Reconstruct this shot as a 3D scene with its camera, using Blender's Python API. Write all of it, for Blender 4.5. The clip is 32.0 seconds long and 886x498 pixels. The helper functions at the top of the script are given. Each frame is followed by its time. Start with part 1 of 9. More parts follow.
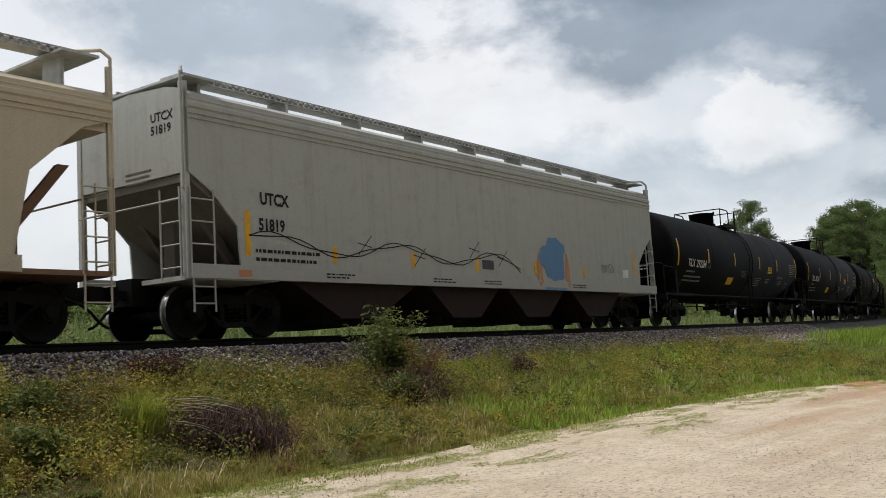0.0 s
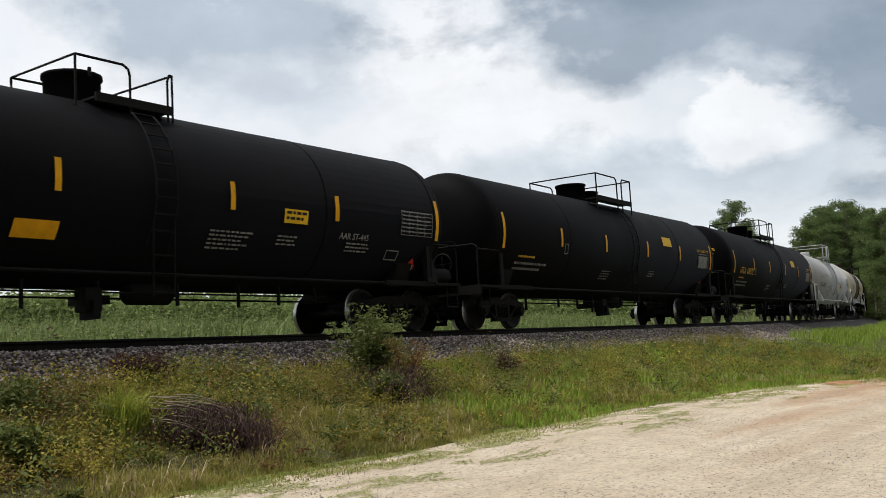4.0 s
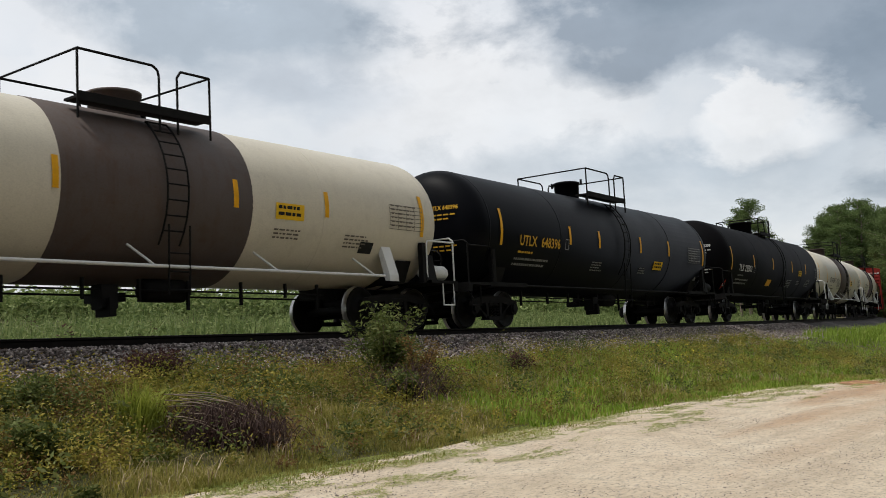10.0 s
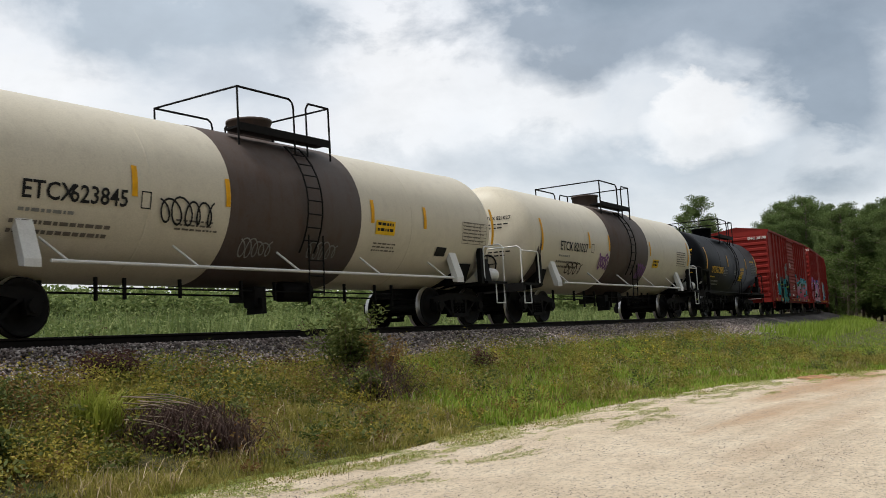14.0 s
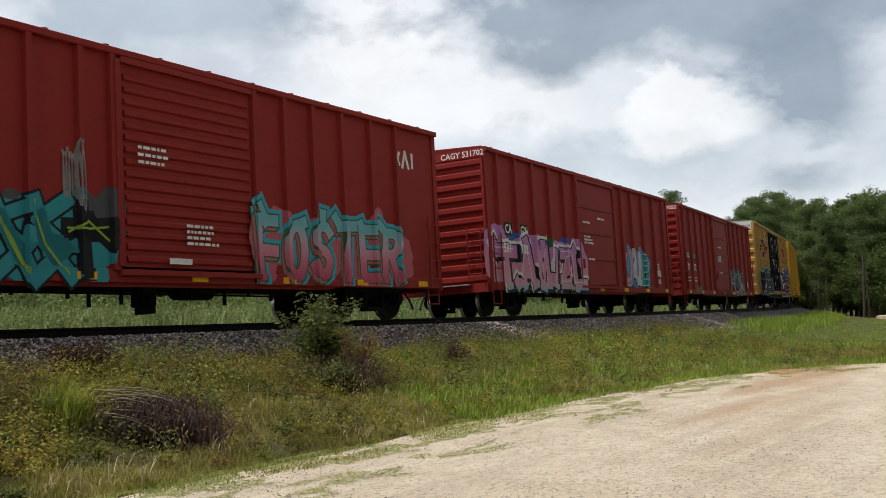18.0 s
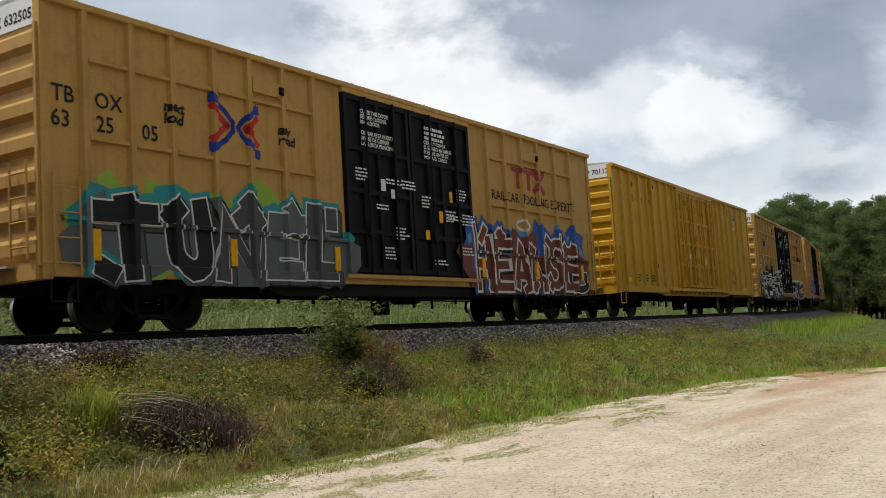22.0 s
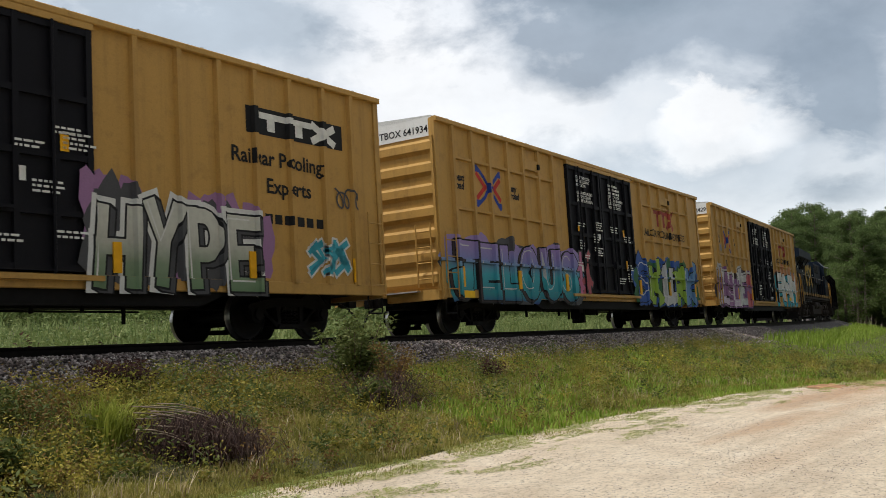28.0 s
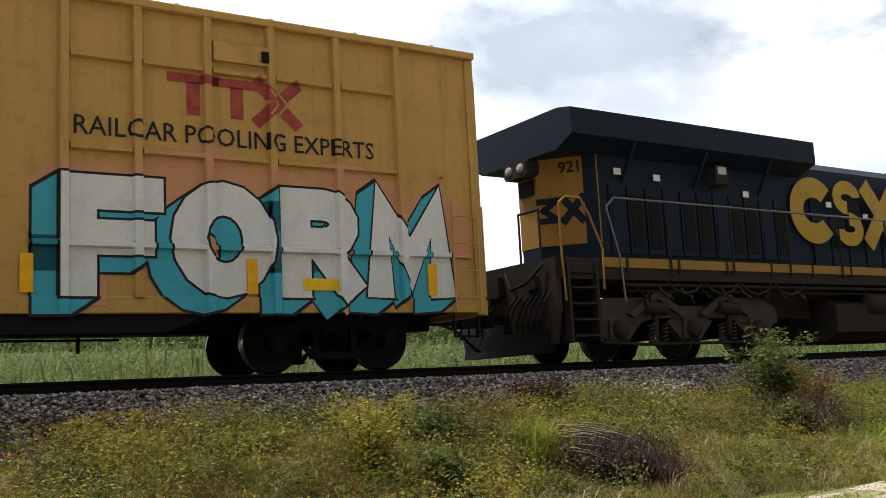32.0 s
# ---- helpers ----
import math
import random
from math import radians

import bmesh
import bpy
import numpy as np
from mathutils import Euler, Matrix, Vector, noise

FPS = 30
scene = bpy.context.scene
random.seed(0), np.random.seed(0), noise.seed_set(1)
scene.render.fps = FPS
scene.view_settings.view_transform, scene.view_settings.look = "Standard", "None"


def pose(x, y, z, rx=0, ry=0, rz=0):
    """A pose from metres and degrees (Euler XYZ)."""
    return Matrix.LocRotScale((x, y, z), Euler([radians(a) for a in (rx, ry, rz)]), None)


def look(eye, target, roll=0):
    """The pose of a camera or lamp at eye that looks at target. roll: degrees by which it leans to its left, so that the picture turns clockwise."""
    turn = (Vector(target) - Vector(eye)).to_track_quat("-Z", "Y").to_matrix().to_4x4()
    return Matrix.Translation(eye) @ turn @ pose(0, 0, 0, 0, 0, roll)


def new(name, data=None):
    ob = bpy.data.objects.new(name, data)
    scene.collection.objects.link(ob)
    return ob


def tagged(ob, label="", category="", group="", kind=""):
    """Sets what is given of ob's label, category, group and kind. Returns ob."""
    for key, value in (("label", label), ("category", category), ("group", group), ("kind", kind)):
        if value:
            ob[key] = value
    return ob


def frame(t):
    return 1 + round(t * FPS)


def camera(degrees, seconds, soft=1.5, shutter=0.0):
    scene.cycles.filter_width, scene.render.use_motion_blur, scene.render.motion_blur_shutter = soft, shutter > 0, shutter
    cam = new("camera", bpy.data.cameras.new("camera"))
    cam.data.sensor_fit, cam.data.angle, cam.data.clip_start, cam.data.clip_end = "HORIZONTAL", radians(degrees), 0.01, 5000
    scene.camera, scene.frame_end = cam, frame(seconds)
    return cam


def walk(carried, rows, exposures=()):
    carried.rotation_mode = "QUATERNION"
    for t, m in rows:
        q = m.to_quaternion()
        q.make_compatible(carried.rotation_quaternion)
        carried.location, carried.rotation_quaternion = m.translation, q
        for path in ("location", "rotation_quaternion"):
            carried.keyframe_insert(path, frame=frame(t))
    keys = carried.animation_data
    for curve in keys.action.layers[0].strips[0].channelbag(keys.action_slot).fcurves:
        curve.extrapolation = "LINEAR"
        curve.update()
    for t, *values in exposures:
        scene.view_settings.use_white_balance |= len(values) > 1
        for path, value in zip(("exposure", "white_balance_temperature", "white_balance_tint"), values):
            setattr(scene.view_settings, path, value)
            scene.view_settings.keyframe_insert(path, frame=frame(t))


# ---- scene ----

# ---------- plan: the track runs along +x, straight at first, then bending away to +y ----------
TRACK_Y, CANT = 14.279, 0.0648
BEND_AT, EASE, CURVE, STRAIGHT_AT = -2.726, 25.0, 0.002604, 112.0


FAR_AT, FAR_RADIUS, FAR_ANGLE = 185.0, 280.0, 0.5


def track(s):
    """Place and heading of the track's centre line, s metres along it: a bend, a straight past STRAIGHT_AT, a far bend behind the wood."""
    if s > FAR_AT:
        x, y, h = track(FAR_AT)
        k = h - min((s - FAR_AT) / FAR_RADIUS, FAR_ANGLE)
        rest = max(0.0, s - FAR_AT - FAR_RADIUS * FAR_ANGLE)
        return (x + FAR_RADIUS * (math.sin(h) - math.sin(k)) + rest * math.cos(k),
                y + FAR_RADIUS * (math.cos(k) - math.cos(h)) + rest * math.sin(k), k)
    if s > STRAIGHT_AT:
        x, y, h = track(STRAIGHT_AT)
        return x + (s - STRAIGHT_AT) * math.cos(h), y + (s - STRAIGHT_AT) * math.sin(h), h
    u = s - BEND_AT
    if u < 0:
        return s, TRACK_Y, 0.0
    if u < EASE:
        return (BEND_AT + u - CURVE ** 2 * u ** 5 / (40 * EASE ** 2), TRACK_Y + CURVE * u ** 3 / (6 * EASE),
                CURVE * u * u / (2 * EASE))
    h = CURVE * EASE / 2
    x, y, v = BEND_AT + EASE - CURVE ** 2 * EASE ** 3 / 40, TRACK_Y + CURVE * EASE ** 2 / 6, u - EASE
    return (x + (math.sin(h + CURVE * v) - math.sin(h)) / CURVE,
            y + (math.cos(h) - math.cos(h + CURVE * v)) / CURVE, h + CURVE * v)


def run(t):
    """Metres that the train has rolled at t seconds."""
    return 11.72 * t + 0.0117 * t * t


# ---------- camera ----------
cam = camera(48.56, 32.0, 0.7, 0.05)
PATH = [
    (0, -0.028, -0.209, 0.429, -52.42, 3.89, 0.36), (0.5, -0.022, -0.202, 0.433, -52.39, 3.69, 0.24), (1, -0.021, -0.205, 0.425, -52.25, 3.60, 0.20),
    (1.5, -0.022, -0.209, 0.419, -52.20, 3.66, 0.25), (2, -0.039, -0.220, 0.423, -52.03, 4.00, 0.29), (2.5, -0.036, -0.221, 0.426, -52.02, 4.05, 0.33),
    (3, -0.037, -0.219, 0.426, -52.41, 3.97, 0.26), (3.5, -0.031, -0.234, 0.420, -52.93, 3.87, 0.21), (5.5, -0.025, -0.228, 0.420, -53.62, 3.80, 0.37),
    (6, -0.034, -0.235, 0.422, -53.65, 3.81, 0.31), (6.5, -0.031, -0.237, 0.424, -53.60, 3.83, 0.27), (7, -0.036, -0.237, 0.422, -53.56, 3.86, 0.24),
    (7.5, -0.036, -0.227, 0.423, -53.50, 3.84, 0.24), (8, -0.046, -0.237, 0.421, -53.39, 3.88, 0.21), (8.5, -0.050, -0.233, 0.427, -53.19, 3.87, 0.16),
    (9, -0.059, -0.237, 0.426, -53.01, 3.96, 0.11), (9.5, -0.049, -0.227, 0.433, -52.86, 3.94, 0.11), (10, -0.045, -0.212, 0.427, -52.56, 3.70, 0.08),
    (10.5, -0.014, -0.116, 0.436, -53.09, 3.51, -0.16), (11, -0.017, 0.016, 0.459, -54.09, 3.37, 0.44), (11.5, 0.021, 0.082, 0.455, -54.90, 3.07, 0.57),
    (12, 0.069, 0.076, 0.441, -55.70, 2.91, 0.31), (12.5, 0.078, 0.088, 0.438, -56.25, 3.44, 0.40), (13, 0.078, 0.096, 0.433, -56.10, 3.53, 0.46),
    (13.5, 0.059, 0.100, 0.437, -55.62, 3.70, 0.49), (14, 0.059, 0.108, 0.435, -55.40, 3.51, 0.36), (14.5, 0.058, 0.107, 0.436, -55.40, 3.21, 0.30),
    (16.5, 0.052, 0.106, 0.445, -55.61, 3.37, -0.12), (17, 0.050, 0.107, 0.445, -56.02, 3.26, -0.11), (17.5, 0.065, 0.109, 0.444, -56.42, 3.10, -0.01),
    (18, 0.062, 0.101, 0.451, -56.89, 3.08, 0.09), (18.5, 0.062, 0.104, 0.441, -56.79, 3.48, 0.34), (19, 0.067, 0.112, 0.446, -56.48, 3.54, 0.44),
    (19.5, 0.058, 0.111, 0.457, -56.37, 3.53, 0.42), (20, 0.065, 0.121, 0.450, -56.33, 3.54, 0.45), (20.5, 0.061, 0.118, 0.444, -56.14, 3.55, 0.46),
    (21, 0.056, 0.109, 0.446, -55.93, 3.48, 0.46), (21.5, 0.057, 0.117, 0.441, -55.71, 3.39, 0.43), (22, 0.057, 0.122, 0.439, -55.65, 3.34, 0.32),
    (22.5, 0.063, 0.120, 0.444, -55.61, 3.35, 0.34), (23, 0.057, 0.119, 0.446, -55.53, 3.34, 0.33), (23.5, 0.059, 0.123, 0.454, -55.49, 3.36, 0.29),
    (24, 0.051, 0.119, 0.459, -55.49, 3.46, 0.30), (24.5, 0.047, 0.115, 0.450, -55.40, 3.65, 0.39), (25, 0.037, 0.114, 0.447, -55.53, 3.73, 0.36),
    (25.5, 0.039, 0.115, 0.459, -55.50, 3.74, 0.31), (27.5, 0.032, 0.119, 0.455, -54.86, 3.93, 0.28), (28, 0.027, 0.103, 0.467, -54.94, 3.93, 0.32),
    (28.5, 0.030, 0.111, 0.470, -54.98, 4.09, 0.40), (29, 0.029, 0.105, 0.473, -55.03, 4.10, 0.52), (29.5, 0.040, 0.099, 0.469, -55.91, 3.93, 0.56),
    (30, 0.056, 0.089, 0.457, -57.04, 3.92, 0.64), (30.5, 0.039, 0.099, 0.466, -56.83, 3.98, 0.60), (31, -0.005, 0.106, 0.483, -54.25, 4.26, 0.58),
    (31.5, -0.118, 0.096, 0.546, -46.61, 4.44, 0.67), (32, -0.198, 0.079, 0.543, -31.92, 5.07, 1.03)]
walk(cam, [(t, pose(x, y, z, 90 + pitch, roll, yaw)) for t, x, y, z, yaw, pitch, roll in PATH], [(0.0, -0.05), (3.0, 0.05), (7.0, 0.05), (9.0, -0.1), (12.0, -0.1), (13.0, 0.0), (24.0, 0.08), (28.0, 0.1), (30.0, 0.02), (31.0, 0.0), (31.5, 0.08), (32.0, 0.46)])

# ---------- sky and light: a bright broken overcast, the sun veiled and behind the train ----------
SUN_UP, SUN_AT = 62, 135
world = bpy.data.worlds.new("sky")
scene.world = world
world.use_nodes = True


def nodes_of(tree):
    tree.nodes.clear()

    def add(kind, inputs=(), **settings):
        n = tree.nodes.new(kind)
        if "operation" in settings:
            n.operation, n.use_clamp = settings["operation"], settings["use_clamp"]
        if "blend_type" in settings:
            n.data_type, n.blend_type = "RGBA", settings["blend_type"]
        if "sun_elevation" in settings:
            n.sky_type, n.sun_disc, n.sun_elevation, n.sun_rotation = "NISHITA", False, settings["sun_elevation"], settings["sun_rotation"]
        for key, value in dict(inputs).items():
            if isinstance(value, bpy.types.NodeSocket):
                tree.links.new(value, n.inputs[key])
            else:
                n.inputs[key].default_value = value
        return n
    return add


def ramp(add, fac, stops):
    r = add("ShaderNodeValToRGB", {"Fac": fac})
    while len(r.color_ramp.elements) < len(stops):
        r.color_ramp.elements.new(0.5)
    for e, (p, c) in zip(r.color_ramp.elements, stops):
        e.position, e.color = p, (*c, 1)
    return r.outputs["Color"]


def mix(add, fac, a, b, blend="MIX"):
    return add("ShaderNodeMix", {0: fac, 6: a, 7: b}, blend_type=blend).outputs[2]


def calc(add, op, a, b=0.0, clamp=False):
    return add("ShaderNodeMath", {0: a, 1: b}, operation=op, use_clamp=clamp).outputs[0]


# cloud banks, far to near: azimuth from the track's direction, elevation, spreads (degrees), colour, softness of the edge, raggedness
CLOUDS = ((75.0, 12.0, 24.0, 16.0, (0.97, 0.98, 1.0), 0.9, 1.0), (38.0, 14.5, 8.0, 9.0, (0.96, 0.97, 0.99), 0.7, 1.2), (36.5, 13.4, 4.6, 4.0, (1.0, 1.0, 1.0), 0.9, 1.3),
          (58.0, 12.0, 5.0, 3.0, (1.0, 1.0, 1.0), 0.7, 1.2), (49.5, 16.6, 8.8, 3.3, (0.5, 0.57, 0.64), 0.6, 1.3), (46.5, 12.6, 5.5, 1.4, (0.66, 0.71, 0.77), 0.9, 1.2),
          (30.0, 11.2, 5.5, 2.6, (0.98, 0.99, 1.0), 0.6, 1.2), (22.0, 8.4, 15.0, 1.6, (0.58, 0.64, 0.7), 0.9, 0.9), (19.0, 17.2, 17.5, 4.0, (0.35, 0.41, 0.48), 0.42, 1.2),
          (12.8, 11.8, 3.2, 5.2, (0.31, 0.37, 0.44), 0.6, 1.2), (23.5, 18.5, 6.0, 1.8, (0.27, 0.33, 0.39), 0.8, 1.1),
          (20.2, 9.9, 5.4, 1.9, (0.96, 0.97, 0.98), 0.3, 1.1), (20.6, 11.2, 3.2, 1.9, (1.0, 1.0, 1.0), 0.22, 1.1), (12.5, 8.4, 4.0, 0.8, (0.72, 0.76, 0.8), 0.9, 0.9))


def build_sky():
    add = nodes_of(world.node_tree)
    d = add("ShaderNodeTexCoord").outputs["Generated"]
    part_of = add("ShaderNodeSeparateXYZ", {0: d}).outputs
    up = calc(add, "ADD", calc(add, "MAXIMUM", part_of["Z"], 0.0), 0.42)
    flat = add("ShaderNodeCombineXYZ", {0: calc(add, "DIVIDE", part_of["X"], up), 1: calc(add, "DIVIDE", part_of["Y"], up), 2: 0.0}).outputs[0]
    big = add("ShaderNodeTexNoise", {"Vector": add("ShaderNodeMapping", {"Vector": flat, "Location": SKY_A}).outputs[0], "Scale": 1.6, "Detail": 7.0, "Roughness": 0.55, "Distortion": 0.3}).outputs["Fac"]
    tall = add("ShaderNodeMapping", {"Vector": d, "Location": SKY_B, "Scale": (1.0, 1.0, 1.7)}).outputs[0]
    puff = add("ShaderNodeTexNoise", {"Vector": tall, "Scale": 9.0, "Detail": 8.0, "Roughness": 0.56, "Distortion": 0.15}).outputs["Fac"]
    curl = add("ShaderNodeTexNoise", {"Vector": add("ShaderNodeMapping", {"Vector": tall, "Location": (7.0, 3.0, 2.0)}).outputs[0], "Scale": 13.0, "Detail": 8.0, "Roughness": 0.6, "Distortion": 0.2}).outputs["Fac"]
    az = calc(add, "MULTIPLY", calc(add, "ARCTAN2", part_of["Y"], part_of["X"]), 57.296)
    el = calc(add, "MULTIPLY", calc(add, "ARCSINE", part_of["Z"]), 57.296)
    fray = calc(add, "ADD", calc(add, "MULTIPLY", calc(add, "SUBTRACT", puff, 0.5), 2.0), calc(add, "MULTIPLY", calc(add, "SUBTRACT", curl, 0.5), 1.1))
    az = calc(add, "ADD", az, calc(add, "MULTIPLY", calc(add, "SUBTRACT", puff, 0.5), 5.0))
    el = calc(add, "ADD", el, calc(add, "MULTIPLY", calc(add, "SUBTRACT", curl, 0.5), 4.0))
    cover = calc(add, "ADD", 0.62, calc(add, "ADD", calc(add, "MULTIPLY", calc(add, "SUBTRACT", big, 0.5), 0.9), calc(add, "MULTIPLY", calc(add, "SUBTRACT", puff, 0.5), 0.35)))
    cloud = ramp(add, cover, [(0.1, (0.3, 0.355, 0.42)), (0.4, (0.55, 0.6, 0.66)), (0.62, (0.8, 0.84, 0.88)), (0.85, (1.0, 1.0, 1.0))])
    for a0, e0, wa, we, c, soft, rag in CLOUDS:
        p = calc(add, "POWER", calc(add, "DIVIDE", calc(add, "SUBTRACT", az, a0), wa), 2.0)
        q = calc(add, "POWER", calc(add, "DIVIDE", calc(add, "SUBTRACT", el, e0), we), 2.0)
        r = calc(add, "ADD", calc(add, "SQRT", calc(add, "ADD", p, q)), calc(add, "MULTIPLY", fray, rag * 0.75))
        mask = add("ShaderNodeMapRange", {"Value": r, "From Min": 1.0 + soft * 0.5, "From Max": 1.0 - soft * 0.7, "To Min": 0.0, "To Max": 0.92}).outputs[0]
        lit = calc(add, "ADD", 1.0, calc(add, "MULTIPLY", fray, 0.22))
        cloud = mix(add, mask, cloud, mix(add, 1.0, (*c, 1), add("ShaderNodeCombineXYZ", {0: lit, 1: lit, 2: lit}).outputs[0], "MULTIPLY"))
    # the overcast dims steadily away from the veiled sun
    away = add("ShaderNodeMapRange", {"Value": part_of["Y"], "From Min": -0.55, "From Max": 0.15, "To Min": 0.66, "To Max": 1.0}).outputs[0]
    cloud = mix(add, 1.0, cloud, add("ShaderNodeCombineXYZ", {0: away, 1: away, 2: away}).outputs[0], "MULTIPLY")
    air = add("ShaderNodeTexSky", sun_elevation=radians(SUN_UP), sun_rotation=radians(90 - SUN_AT)).outputs[0]
    below = calc(add, "LESS_THAN", part_of["Z"], -0.02)
    look_up = mix(add, 1.0, cloud, mix(add, 1.0, air, (0.02, 0.02, 0.02, 1), "MULTIPLY"), "ADD")
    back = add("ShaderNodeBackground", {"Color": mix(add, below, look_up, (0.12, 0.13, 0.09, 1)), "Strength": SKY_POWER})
    add("ShaderNodeOutputWorld", {"Surface": back.outputs[0]})


SKY_A, SKY_B, SKY_POWER = (3.1, 1.7, 0.0), (0.6, 5.2, 0.0), 0.85
build_sky()
sun = new("sun", bpy.data.lights.new("sun", "SUN"))
sun.data.energy, sun.data.angle, sun.data.color = 3.0, radians(8), (1.0, 0.96, 0.9)
sun.matrix_world = look((60 * math.cos(radians(SUN_AT)), 60 * math.sin(radians(SUN_AT)), 60 * math.tan(radians(SUN_UP))), (0, 0, 0))


# ---------- materials ----------
def material(name, build, rough=0.6, metal=0.0, spec=0.5):
    m = bpy.data.materials.new(name)
    m.use_nodes = True
    add = nodes_of(m.node_tree)
    color, normal, rough_in = build(add)
    ins = {"Base Color": color, "Roughness": rough if rough_in is None else rough_in, "Metallic": metal, "Specular IOR Level": spec}
    if normal is not None:
        ins["Normal"] = normal
    add("ShaderNodeOutputMaterial", {"Surface": add("ShaderNodeBsdfPrincipled", ins).outputs[0]})
    return m


def noise_at(add, scale, detail=4.0, rough=0.55, vec=None, stretch=None, kind="Object"):
    v = vec or add("ShaderNodeTexCoord").outputs[kind]
    if stretch:
        v = add("ShaderNodeMapping", {"Vector": v, "Scale": stretch}).outputs[0]
    return add("ShaderNodeTexNoise", {"Vector": v, "Scale": scale, "Detail": detail, "Roughness": rough}).outputs["Fac"]


def bump(add, height, strength=0.2, dist=0.01):
    return add("ShaderNodeBump", {"Height": height, "Strength": strength, "Distance": dist}).outputs[0]


def paint(name, color, rough=0.5, dirt=(0.06, 0.045, 0.03), amount=0.35, streak=0.4, spec=0.2):
    """Weathered paint: soft blotches, downward streaks and a fine grain."""
    def build(add):
        blotch = noise_at(add, 0.55, 5.0)
        runs = noise_at(add, 1.0, 5.0, 0.6, stretch=(7.0, 7.0, 0.35))
        grain = noise_at(add, 38.0, 3.0)
        c = mix(add, ramp_fac(add, blotch, 0.35, 0.75, 0.25), (*color, 1), tuple(min(1, v * 0.8 + 0.01) for v in color) + (1,))
        c = mix(add, ramp_fac(add, runs, 0.5, 0.85, amount * streak), c, (*dirt, 1))
        c = mix(add, ramp_fac(add, noise_at(add, 2.6, 7.0, 0.65), 0.52, 0.8, amount), c, (*dirt, 1))
        c = mix(add, ramp_fac(add, grain, 0.4, 0.75, 0.3), c, (*[v * 0.55 for v in color], 1))
        c = mix(add, ramp_fac(add, noise_at(add, 11.0, 6.0, 0.7), 0.6, 0.72, amount * 0.9), c, (*dirt, 1))
        r = calc(add, "ADD", rough - 0.08, calc(add, "MULTIPLY", blotch, 0.22))
        return c, bump(add, calc(add, "ADD", grain, calc(add, "MULTIPLY", blotch, 4.0)), 0.12, 0.006), r
    return material(name, build, rough, 0.0, spec)


def ramp_fac(add, fac, lo, hi, top=1.0):
    return add("ShaderNodeMapRange", {"Value": fac, "From Min": lo, "From Max": hi, "To Min": 0.0, "To Max": top}).outputs[0]


def plain(name, color, rough=0.6, vary=0.25, metal=0.0, scale=6.0):
    def build(add):
        n = noise_at(add, scale, 5.0)
        c = mix(add, ramp_fac(add, n, 0.3, 0.75), tuple(v * (1 - vary) for v in color) + (1,), tuple(min(1, v * (1 + vary)) for v in color) + (1,))
        return c, bump(add, noise_at(add, scale * 7, 3.0), 0.15, 0.005), None
    return material(name, build, rough, metal, 0.15)


